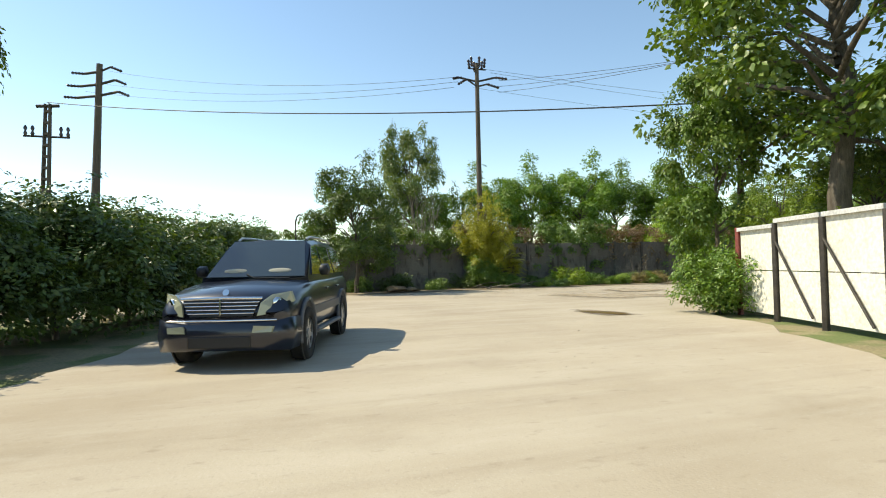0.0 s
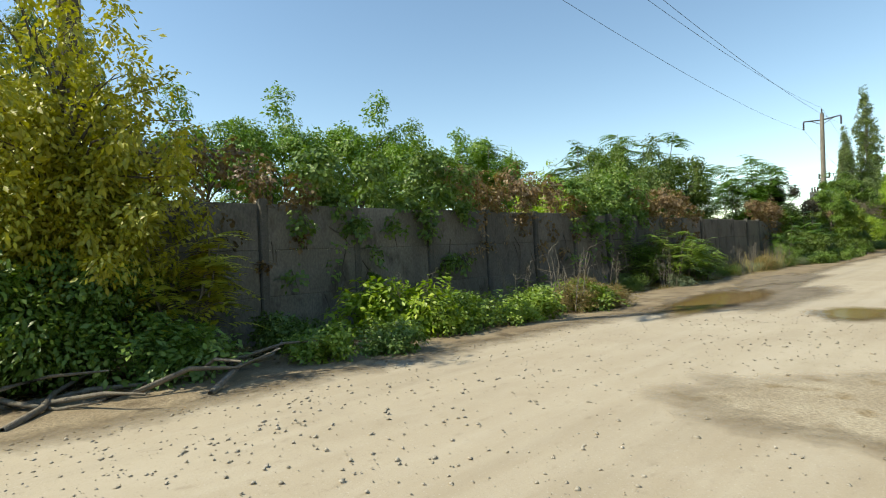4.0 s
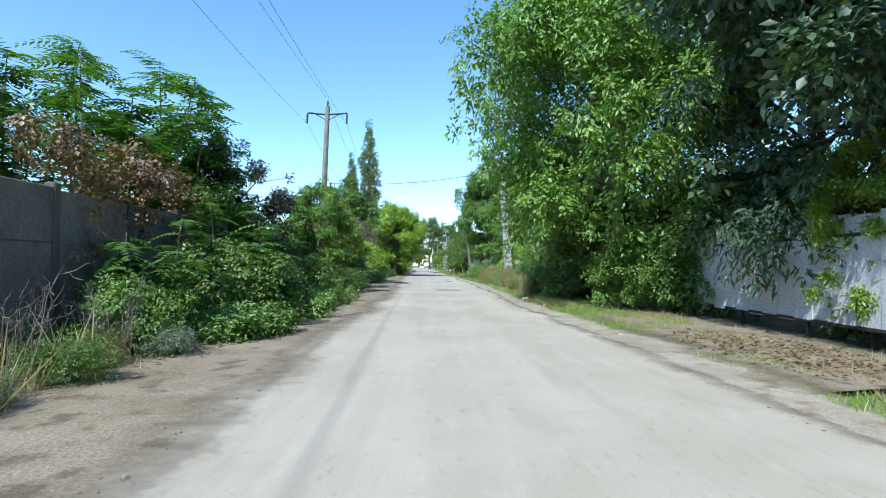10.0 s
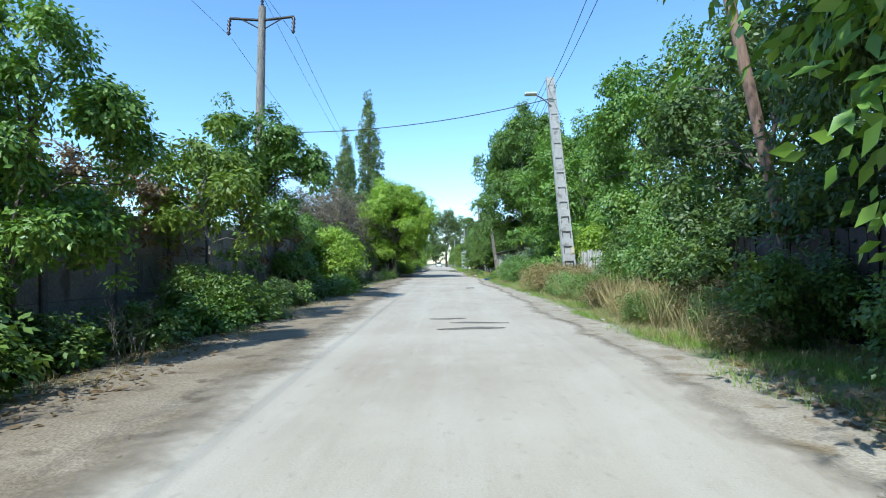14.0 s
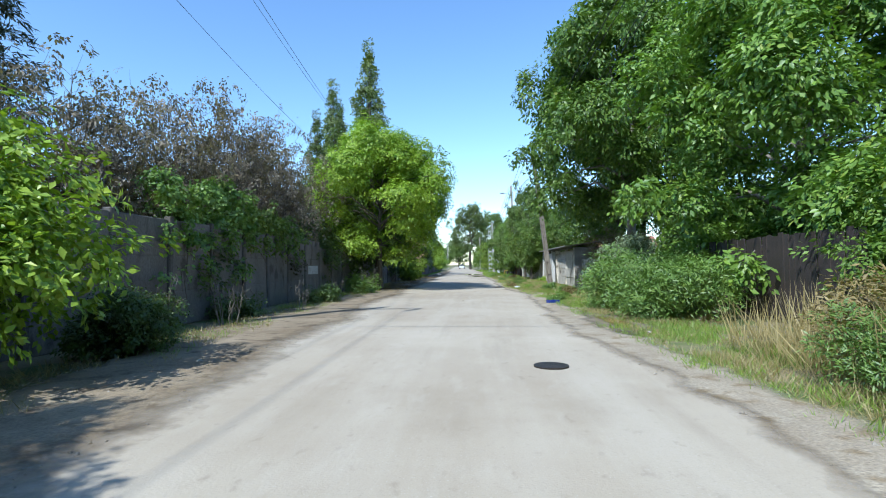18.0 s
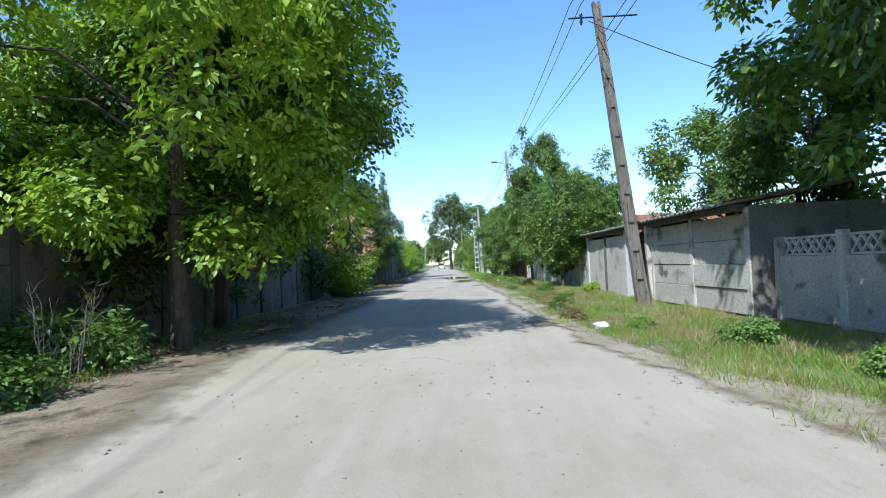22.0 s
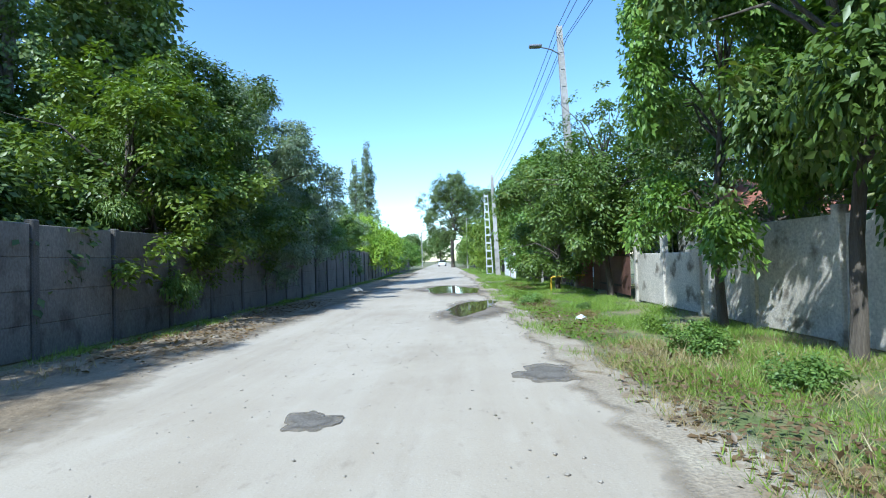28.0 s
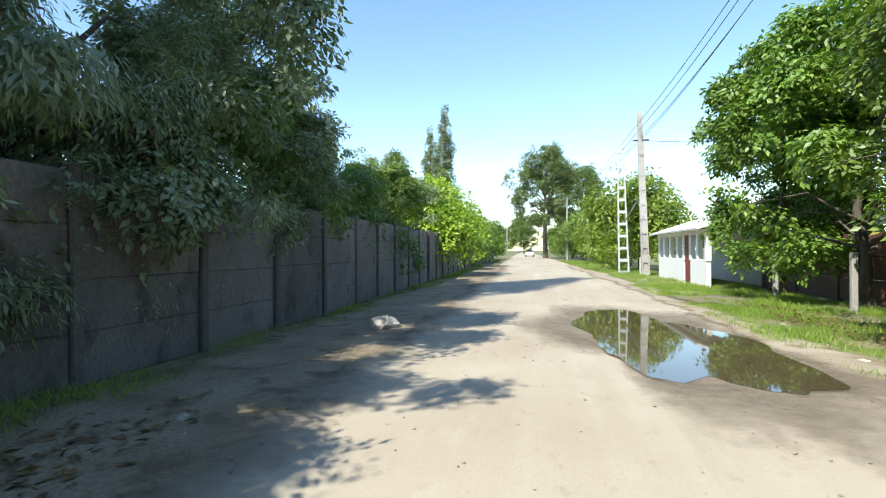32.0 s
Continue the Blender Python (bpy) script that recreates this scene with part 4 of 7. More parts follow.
# wires
for s, z in ((-1.65, 12.0), (0.0, 14.1), (1.65, 12.0)):
    wire((P1[0] + s * 0.8, P1[1] + 0.3, 12.2 if s else 12.9), (PA[0] + 0.42 + s, PA[1] - 0.2, z + 1.1), 1.0, "thin bare overhead power wire")
    wire((PA[0] + 0.42 + s, PA[1] + 0.2, z + 1.1), (PA[0] + s - 3, PA[1] + 60, z), 1.2, "thin bare overhead power wire")
for s, z in ((-0.9, 15.2), (0.0, 15.9), (0.8, 16.9)):
    wire((P1[0], P1[1] - 1.2 + s * 0.3, 12.0 + s * 0.4), (-24.7, -43 + s, z), 0.8, "thin bare overhead power wire")
for q in range(3):
    wire((P1[0] + 0.2, P1[1] + 1.3, 12.2 - q * 0.35), (24, 6 - q * 3, 11.5), 1.3, "thin bare overhead power wire")
wire((-19.0, -44.4, 12.6), (7.0, -13.8, 7.1), 0.6, "black bundled overhead cable", 0.03)
wire((PA[0] + 0.5, PA[1], 8.15), (PB[0] - 0.75, PB[1] - 0.2, 9.3), 0.5, "black bundled overhead cable", 0.02)
for q in range(4):
    dc = (-0.5, -0.2, 1.0, 1.3)[q]
    dx, dz = (-0.25, -0.1, 0.1, 0.3)[q], (0.15, 0.0, -0.25, -0.1)[q]
    wire((PB[0] - 0.8 + dx, PB[1], 10.1 + dz), (PC[0] - 1.35 + dc, PC[1] - 0.7, 8.35), 0.6, "black overhead service wire", 0.014)
    wire((PC[0] - 1.35 + dc, PC[1] - 0.7, 8.35), (PD[0] - 0.45 + dx, PD[1] - 0.2, 11.2 + dz), 0.5, "black overhead service wire", 0.014)
    wire((PD[0] - 0.45 + dx, PD[1] - 0.2, 11.2 + dz), (2.0 + dx * 0.6, 132.3, 7.5 + dz * 2), 0.5, "black overhead service wire", 0.014)
    wire((2.0 + dx * 0.6, 132.3, 7.5 + dz * 2), (-0.1 + dx * 0.4, 172, 7.8), 0.6, "black overhead service wire", 0.014)
wire((PC[0] - 1.35, PC[1] - 0.7, 7.9), (9, 74, 4.2), 0.2, "black overhead service wire", 0.012)
wire((2.0, 132.3, 7.0), (9, 126, 6.0), 0.3, "black overhead service wire", 0.012)

# ---- planting ----
WS = "wall shrubs"
# junction, straight ahead
plant("broad", -4.0, -26.3, 0.7, 200, "bushy green tree before the dark wall", leaf="dark", sz=0.78)
plant("fruit2", 7.4, -15.5, 0.95, 40, "leafy roadside tree at the corner", leaf="walnut", sz=1.35)
plant("broad2", -31.0, -16.5, 1.35, 30, "tall slender ash behind the wall", leaf="poplar", sz=2.0)
plant("baretree", -8.5, -22.0, 1.0, 0, "leafless grey tree behind the wall")
plant("cherry", -5.3, -18.9, 0.72, 10, "yellow-leaved creeper climbing the pole", "shrub", "shrub", leaf="yellow", sz=0.92)
plant("bush2", -5.8, -18.6, 0.5, 10, "yellow-green shoots round the creeper's foot", "shrub", "shrub", leaf="walnut", sz=0.7)
plant("bush", -4.9, -19.4, 0.62, 70, "green bush below the yellow creeper", "shrub", "shrub", leaf="walnut", sz=0.8)
plant("sapling", -5.2, -17.6, 0.75, 70, "leafy shoots below the yellow creeper", "shrub", "shrub", leaf="yellow")
for x, y, s, a in ((-20.5, 28.0, 1.9, 10), (-18.0, 33.5, 1.5, 60), (-24.0, 22.0, 1.7, 110), (-27.0, 12.0, 1.6, 200)):
    plant("heaven", x, y, s, a, "tall tree of heaven in the field behind", group="trees of heaven")
for x, y, s, a in ((-29, -9, 1.3, 10), (-31, -3, 1.45, 60), (-30, 3, 1.5, 110), (-32, 9, 1.5, 200), (-30, 15, 1.45, 260), (-33, 21, 1.4, 310), (-35, -14, 1.2, 20)):
    plant("broad", x, y, s, a, "rounded green tree in the field behind the wall", group="field trees", leaf="walnut")
for x, y, s, a, k in ((-8.0, -16.5, 1.0, 0, "walnut"), (-7.8, -12.5, 0.95, 60, "mid"), (-8.0, -9, 1.0, 90, "walnut"), (-7.9, -5, 0.95, 150, "bright"), (-8.0, -1, 1.0, 220, "mid"), (-9.6, 3.4, 1.0, 20, "walnut"), (-9.8, 7, 1.05, 130, "mid"), (-8.2, -25, 1.0, 40, "mid"), (-8.2, -31, 1.1, 0, "dark"), (-8.2, -37, 1.1, 75, "dark"), (-8.2, -43, 1.1, 175, "dark")):
    plant("bush2", x, y, s, a, "green shrub growing over the wall", "shrub", "shrub", WS, leaf=k, sz=s * (1 if y < -19 else 0.45 if y < -7 else 1.25 if y < 2 else 1.6))
# creepers on the wall top
for q, y in enumerate(np.arange(-34.0, 66.0, 4.6)):
    key = ("creeper", "creeper2", "creeperdead")[(0, 1, 0, 2, 1, 2, 1, 2, 1, 0, 2)[q % 11]]
    if y > 16 and q % 3 == 0 or 1 < y < 9:
        continue
    tm_turn = -math.degrees(math.atan2(wall_x(y + 4) - wall_x(y), 4.0))
    dead = key == "creeperdead"
    c = thing("creeper", pose(wall_x(y), y, 2.48, 0, 0, tm_turn), "dried brown creeper hanging over the wall" if dead else "green creeper hanging over the wall", "creeper", "wall creepers")
    for me in TREES[key][0]:
        child("vine_stem", me, c)
    child("foliage", TREES[key][1], c)
# hedge and trees along the side road
for q in range(13):
    plant("bush2", 27 - q * 2.25, -41.3 + q * 0.85, (1.05, 0.95, 1.1)[q % 3], q * 77, "dark overgrown hedge shrub", "shrub", "shrub", "side road hedge", sz=(0.9, 0.82, 0.93)[q % 3])
    plant("bush2", 27.5 - q * 2.25, -43.0 + q * 0.85, 1.1, q * 37 + 9, "dark overgrown hedge shrub", "shrub", "shrub", "side road hedge", sz=0.95)
plant("fruit2", 8.7, -37.7, 0.85, 200, "tall feathery tree beyond the hedge", leaf="dark", sz=1.7)
plant("tall", 11.0, -14.5, 1.0, 75, "tall roadside tree above the pale fence")
plant("tall", 22.5, -13.5, 0.9, 175, "tall roadside tree above the pale fence")
plant("bush", 11.4, -19.5, 0.68, 0, "bright green bush at the fence end", "shrub", "shrub", leaf="walnut")
plant("cherry", 11.8, -17.9, 0.5, 100, "airy yellow-green bush at the fence end", "shrub", "shrub", leaf="acacia", sz=0.6)
for x, y, a in ((9.5, -11, 0), (12.5, -8.5, 50), (8.5, -6.5, 120), (16, -7, 220), (20, -9, 90)):
    plant("broad", x, y, 0.72, a, "leafy green tree in the plot behind", leaf="walnut" if a % 100 else "mid")
# right side to the first walnut
plant("trunky", 8.2, 8.4, 1.0, 180, "tall old tree with a thick leaning trunk", leaf="dark")
plant("trunky", 8.7, 6.2, 1.05, 172, "tall old tree with a thick trunk", leaf="dark")
plant("trunky", 8.9, 4.0, 1.0, 190, "tall old tree with a thick trunk", leaf="dark")
# These trees carry their shade in a darkened leaf colour.
plant("broad2", 9.5, 13.5, 1.55, 20, "dense dark tree behind the sheet fence", leaf="shaded")
plant("broad2", 10.5, 19.5, 1.4, 220, "dense dark tree behind the sheet fence", leaf="shaded")
plant("fruit2", 7.3, 13.2, 0.5, 50, "bright young tree over the sheet fence", leaf="bright", sz=0.62)
plant("willow", 9.3, 15.5, 1.55, 50, "drooping dark tree over the sheet fence", leaf="shaded")
plant("bush2", 8.8, 19.0, 1.3, 20, "dark thicket under the tall trees", "shrub", "shrub", "thicket")
plant("bush2", 8.6, 14.0, 1.0, 20, "dark thicket under the tall trees", "shrub", "shrub", "thicket")
plant("bush2", 8.9, 23.0, 1.4, 90, "dark thicket under the tall trees", "shrub", "shrub", "thicket")
for x, y, s, a in ((8.8, -1.5, 1.4, 0), (9.4, 2.2, 1.5, 80), (8.8, 6.0, 1.35, 160), (9.6, 9.5, 1.5, 240), (11.5, 0.5, 1.7, 30), (11.8, 6.0, 1.7, 130), (12.2, 12.0, 1.7, 200)):
    plant("bush2", x, y, s, a, "dark thicket under the tall trees", "shrub", "shrub", "thicket")
plant("walnut", 6.2, 22.9, 1.1, 130, "large walnut tree with broad green leaves beside the road", sz=1.3)
plant("fruit", 5.6, 25.2, 0.75, 70, "leafy undergrowth tree below the walnut", leaf="mid", sz=0.62)
plant("bush2", 6.6, 24.2, 1.2, 200, "green undergrowth below the walnut", "shrub", "shrub", leaf="mid")
plant("bush2", 7.4, 21.2, 1.35, 100, "green undergrowth below the walnut", "shrub", "shrub", leaf="mid")
plant("bush2", 5.7, 21.4, 0.72, 40, "green undergrowth below the walnut", "shrub", "shrub", leaf="walnut", sz=0.62)
plant("bush2", 6.6, 19.8, 0.75, 140, "green undergrowth below the walnut", "shrub", "shrub", leaf="walnut")
for x, y, s, a in ((4.7, 1.9, 0.9, 0), (5.2, 3.4, 1.3, 70), (4.8, 5.2, 1.2, 130), (5.6, 6.6, 1.4, 200), (6.2, 8.2, 1.3, 20), (5.8, 4.6, 1.5, 260)):
    plant("weeds", x, y, s, a, "tall green weeds on the verge", "weeds", "weeds", "verge weeds")
plant("drystalk", 4.5, 1.7, 1.5, 0, "dry brown bare sapling beside the van", "shrub", "shrub")
# right side onwards
plant("bush2", 7.0, 26.5, 0.9, 10, "dark bush behind the plank fence", "shrub", "shrub")
plant("bush2", 7.0, 29.6, 0.95, 110, "dark bush behind the plank fence", "shrub", "shrub")
plant("bush2", 7.2, 33.0, 1.0, 210, "dark bush behind the plank fence", "shrub", "shrub")
plant("bush", 4.9, 26.6, 0.55, 10, "weedy bush on the verge", "shrub", "shrub", leaf="weed")
plant("bush", 5.0, 29.6, 0.6, 80, "weedy bush on the verge", "shrub", "shrub", leaf="mid")
plant("broad2", 7.7, 30.6, 0.82, 100, "dense dark tree over a plank fence", sz=1.15)
plant("broad2", 6.9, 28.8, 0.7, 40, "dense dark tree over a plank fence", sz=0.95)
plant("broad2", 8.2, 36.0, 1.0, 190, "dense dark tree over a plank fence")
plant("bush", 5.4, 33.4, 0.75, 0, "weedy bush on the verge", "shrub", "shrub")
plant("bush2", 5.9, 37.4, 0.85, 80, "weedy bush on the verge", "shrub", "shrub", leaf="weed")
plant("bush2", 6.4, 41.0, 0.8, 120, "weedy bush on the verge", "shrub", "shrub", leaf="mid")
plant("walnut3", 8.9, 57.5, 1.08, 160, "large walnut tree leaning over the verge")
plant("walnut2", 6.7, 66.8, 1.16, 40, "tall dark walnut tree spreading over the road", sz=1.38)
plant("broad", 9.6, 46.4, 1.05, 70, "leafy tree behind the picket fence", leaf="walnut", sz=1.35)
plant("broad", 10.4, 41.0, 0.95, 170, "leafy tree behind the picket fence", leaf="mid", sz=1.2)
plant("bush2", 7.0, 48.5, 0.95, 10, "bright leafy branches over the picket fence", "shrub", "shrub", leaf="bright")
plant("bush2", 7.4, 51.5, 0.9, 110, "bright leafy branches over the verge", "shrub", "shrub", leaf="walnut")
for x, y, s, a in ((4.0, 55.6, 1.25, 0), (4.6, 57.4, 1.5, 60), (4.0, 58.9, 1.25, 140), (5.4, 59.4, 1.55, 200), (5.2, 56.0, 1.3, 300)):
    plant("weeds", x, y, s, a, "lush tall green weeds on the verge", "weeds", "weeds", "verge weeds")
for q in range(9):
    plant("weeds", 4.1 + (q % 3) * 0.7, 42.2 + q * 0.95, 0.75 + 0.3 * (q % 2), q * 67, "dry yellow-brown weeds on the verge", "weeds", "weeds", "dry verge weeds", leaf="dryweed" if q % 2 else "weed")
for q in range(12):
    plant("weeds", 4.2 + (q % 3) * 0.55, 29.5 + q * 1.15, 0.55 + 0.35 * (q * 7 % 5) / 4, q * 83, "straggling half-dry weeds on the verge", "weeds", "weeds", "dry verge weeds", leaf=("dryweed", "weed", "dryweed", "mid")[q % 4])
plant("walnut2", 8.3, 70.3, 1.15, 260, "large walnut tree behind the lattice wall")
for x, y, s, a in ((9.0, 53.0, 1.3, 0), (9.2, 57.0, 1.4, 80), (9.0, 61.0, 1.3, 160)):
    plant("bush2", x, y, s, a, "dense green thicket below the walnut", "shrub", "shrub", "thicket", leaf="walnut")
plant("bush2", 9.2, 63.5, 1.2, 0, "dark bush behind the plank fence", "shrub", "shrub")
plant("bush2", 9.4, 67.5, 1.2, 90, "dark bush behind the lattice wall", "shrub", "shrub")
plant("bush2", 6.6, 66.0, 0.8, 0, "pale shrub leaning over the lattice wall", "shrub", "shrub", leaf="grey")
plant("withered", 6.3, 68.5, 0.6, 60, "half-dry shrub with bare stems at the wall", "shrub", "shrub")
plant("fruit", 8.2, 76.0, 1.1, 60, "leafy tree behind the old garage")
plant("broad", 9.5, 82.5, 0.9, 10, "leafy tree behind the old garage")
plant("low", 4.75, 84.3, 0.5, 10, "small bright bush at the garage wall", "shrub", "shrub", leaf="bright")
FT = "verge fruit trees"
for key, x, y, s, a in (("cherry", 4.2, 87.6, 1.04, 0), ("fruit", 5.6, 91.0, 0.98, 190), ("fruit2", 5.4, 88.8, 0.9, 30), ("cherry", 4.3, 105.5, 1.12, 290), ("fruit", 3.4, 110.2, 0.98, 300), ("cherry", 4.6, 113.0, 1.2, 15), ("fruit", 4.6, 117.5, 1.3, 30), ("fruit", 5.6, 121.0, 1.35, 130), ("fruit2", 3.9, 120.4, 1.2, 100)):
    plant(key, x, y, s, a, "fruit tree with a pale trunk on the grass verge", group=FT, leaf="walnut" if y > 115 else None)
plant("broad", 7.8, 96.0, 0.9, 50, "large leafy tree behind the wall", leaf="walnut")
plant("broad2", 7.6, 102.0, 0.95, 150, "large dark tree behind the wall")
plant("fruit2", 4.1, 97.4, 0.88, 80, "fruit tree with a high thin crown on the grass verge", group=FT, sz=1.2, leaf="walnut")
plant("fruit2", 4.2, 94.3, 1.0, 200, "forked pale-barked tree by the wall", group=FT, sz=1.5)
# left side onwards
plant("broad", -11.8, 13.0, 0.9, 0, "leafy tree behind the dark wall")
plant("broad2", -12.0, 8.5, 0.92, 70, "leafy tree behind the dark wall", leaf="mid")
plant("broad2", -7.4, 22.5, 0.72, 30, "purple-leaved plum tree by the wall", leaf="plum")
for x, y, s, a in ((-8.4, 17.5, 1.0, 0), (-8.8, 20.0, 1.1, 80), (-9.0, 24.5, 0.7, 140), (-8.4, 29.0, 0.6, 220), (-8.8, 33.0, 0.62, 10)):
    plant("heaven", x, y, s, a, "tree of heaven with feathered leaves over the wall", group="trees of heaven")
for x, y, s, a in ((-5.0, 16.5, 0.9, 0), (-5.4, 19.5, 1.0, 60), (-5.5, 22.0, 0.55, 120), (-5.7, 25.0, 0.6, 180), (-5.6, -1.3, 0.6, 80), (-5.2, 13.0, 0.7, 200)):
    plant("sapling", x, y, s, a, "young tree-of-heaven shoots at the wall foot", "sapling", "sapling", "wall foot saplings")
for x, y, s, a, k in ((-4.9, 15.2, 0.8, 0, "mid"), (-4.9, 18.2, 0.72, 60, "dark"), (-5.1, 23.2, 0.7, 200, "mid"), (-5.0, 12.2, 0.5, 30, "weed"), (-5.7, 28.6, 0.36, 90, "dark"), (-5.5, 33.0, 0.6, 10, "mid"), (-5.8, 39.0, 0.42, 70, "dark"), (-5.8, 42.0, 0.42, 170, "mid")):
    plant("bush", x, y, s, a, "bushy undergrowth along the wall", "shrub", "shrub", "wall foot bushes", leaf=k)
plant("fruit2", -5.9, 28.6, 0.75, 110, "slender leafy tree at the wall", leaf="walnut", sz=0.84)
plant("sparse", -5.6, 33.6, 1.0, 30, "small yellowing tree with a thin pale trunk", leaf="acacia")
plant("fruit", -7.6, 40.5, 1.2, 130, "leafy tree behind the dark wall", leaf="walnut")
plant("bush2", -6.2, 48.3, 1.0, 0, "bright yellow-green shrub before the wall", "shrub", "shrub", leaf="bright")
plant("bush", -5.6, 50.4, 0.45, 60, "bushy undergrowth along the wall", "shrub", "shrub", leaf="dark")
plant("spruce", -10.8, 53.2, 1.15, 0, "dark spruce tree behind the wall")
for x, y, s, a in ((-9.5, 53.5, 1.05, 0), (-9.6, 56.5, 1.1, 60), (-9.4, 59.5, 1.12, 140), (-9.7, 62.5, 1.12, 230), (-9.5, 65.2, 1.1, 20), (-9.9, 68.5, 1.15, 300)):
    plant("withered", x, y, s, a, "withered grey-brown bush above the wall", "shrub", "shrub", "withered bushes", sz=s * (1.12 if y < 58 else 1.28))
for x, y, s, a, k in ((-8.6, 49.0, 1.0, 0, "mid"), (-9.0, 56.0, 1.0, 70, "dark"), (-9.2, 63, 1.05, 10, "plum"), (-8.4, 37.5, 0.9, 10, "dark"), (-8.8, 42.0, 0.95, 210, "mid")):
    plant("bush2", x, y, s, a, "green shrub growing over the wall", "shrub", "shrub", WS, leaf=k)
plant("acacia", -5.7, 71.5, 1.18, 0, "bright green tree overhanging the road", leaf="bright")
plant("acacia", -6.6, 75.0, 1.14, 50, "spreading dark tree overhanging the road", leaf="mid")
plant("acacia", -8.7, 79.4, 0.95, 200, "spreading dark tree overhanging the wall", leaf="mid")
# Added tree: its crown throws dappled shade onto the road further on.
plant("broad", -10.7, 87.8, 0.8, 60, "tall leafy tree added behind the wall for its dappled shade", leaf="poplar", sz=1.36)
plant("broad2", -10.9, 82.0, 1.2, 120, "spreading dark tree overhanging the road")
for x, y, s, a in ((-13.8, 107, 1.26, 0), (-15.5, 97, 0.9, 70), (-14.8, 89, 0.66, 20), (-16.2, 102.5, 0.85, 150), (-12.8, 101.5, 0.68, 200)):
    plant("poplar", x, y, s, a, "tall slender poplar behind the wall", group="poplars")
for x, y, s, a in ((-14.7, 180, 0.97, 200), (-17.1, 181, 0.85, 20)):
    plant("poplar", x, y, s, a, "pale distant poplar with a thin crown", group="poplars", leaf="grey")
plant("bush", -6.1, 86.6, 0.85, 0, "bright green shrub beside the road", "shrub", "shrub", leaf="bright", sz=0.95)
plant("deadtree", -5.8, 88.0, 0.95, 0, "shrub with a dried tan-coloured crown", "shrub", "shrub")
plant("bush2", -6.4, 87.6, 0.5, 70, "dark bush below the trees", "shrub", "shrub", leaf="mid")
for x, y, s, a, k in ((-10.3, 92.5, 1.3, 0, "mid"), (-10.5, 96.0, 1.4, 80, "dark"), (-10.4, 100.0, 1.35, 150, "mid"), (-8.8, 86, 1.1, 30, "dark"), (-9.0, 68.0, 1.2, 0, "dark"), (-9.2, 72.0, 1.3, 60, "dark"), (-9.2, 77.0, 1.3, 160, "mid"), (-9.6, 117.0, 1.2, 220, "mid"), (-9.6, 121.5, 1.2, 20, "mid")):
    plant("bush2", x, y, s, a, "dense green shrub at the wall", "shrub", "shrub", WS, leaf=k)
plant("overhang", -8.5, 103.0, 0.84, 40, "leafy tree reaching over the panel wall", leaf="mid", sz=0.7)
plant("overhang", -9.0, 108.4, 0.86, 140, "dense grey-green tree hanging over the panel wall", leaf="grey", sz=0.8)
plant("broad2", -8.8, 99.6, 0.98, 240, "dense yellow-green tree reaching over the panel wall", leaf="acacia", sz=0.78)
plant("fruit2", 8.0, 108.6, 1.3, 170, "forked leafy tree behind the garden wall", leaf="mid")
plant("willow", -8.0, 106.4, 0.66, 300, "grey-leaved boughs drooping over the wall", leaf="grey", sz=0.72)
plant("willow", -8.2, 100.4, 0.62, 200, "leafy boughs drooping over the wall", leaf="mid", sz=0.72)
plant("overhang", -9.6, 113.0, 0.7, 250, "dense grey-green tree hanging over the panel wall", leaf="grey", sz=0.62)
plant("willow", -8.6, 110.0, 0.68, 20, "grey-leaved boughs drooping over the wall", leaf="grey")
plant("willow", -8.8, 113.4, 0.78, 0, "green tree drooping over the wall", leaf="mid")
plant("willow", -9.4, 118.0, 0.74, 100, "green tree drooping over the wall", leaf="walnut")
plant("fruit", -9.4, 123.0, 0.85, 100, "leafy tree behind the panel wall")
plant("willow", -10.5, 129.0, 0.9, 200, "grey-leaved tree behind the panel wall")
for q in range(8):
    plant("bush2", -8.8 - (q % 2) * 0.8, 131 + q * 7.5, 1.6, q * 71, "bright green shrub over the far wall", "shrub", "shrub", WS, leaf="bright" if q < 4 else "walnut")
    plant("bush2", 4.2 + (q % 2), 140 + q * 8, (1.9, 1.6)[q % 2], q * 51, "green roadside shrub in the distance", "shrub", "shrub", leaf="acacia" if q < 3 else "mid")
plant("tall", 0.2, 190, 1.15, 0, "large old tree with a browning crown far off", leaf="poplar")
plant("tall", 7.5, 205, 1.1, 90, "large old tree far off", leaf="mid")
for q in range(16):
    plant("bush2", -75 + q * 10 + (q % 3) * 2, 300 + (q * 37) % 40, 3.2 + (q % 4) * 0.5, q * 40, "tree clump on the far horizon", "tree", "tree", "far trees", leaf="mid")
for q in range(6):
    plant("bush2", (-13, -16, 9, 12, 8, -12)[q], (205, 240, 215, 240, 265, 275)[q], 2.2, q * 50, "tree clump far down the road", "tree", "tree", "far trees", leaf="walnut")

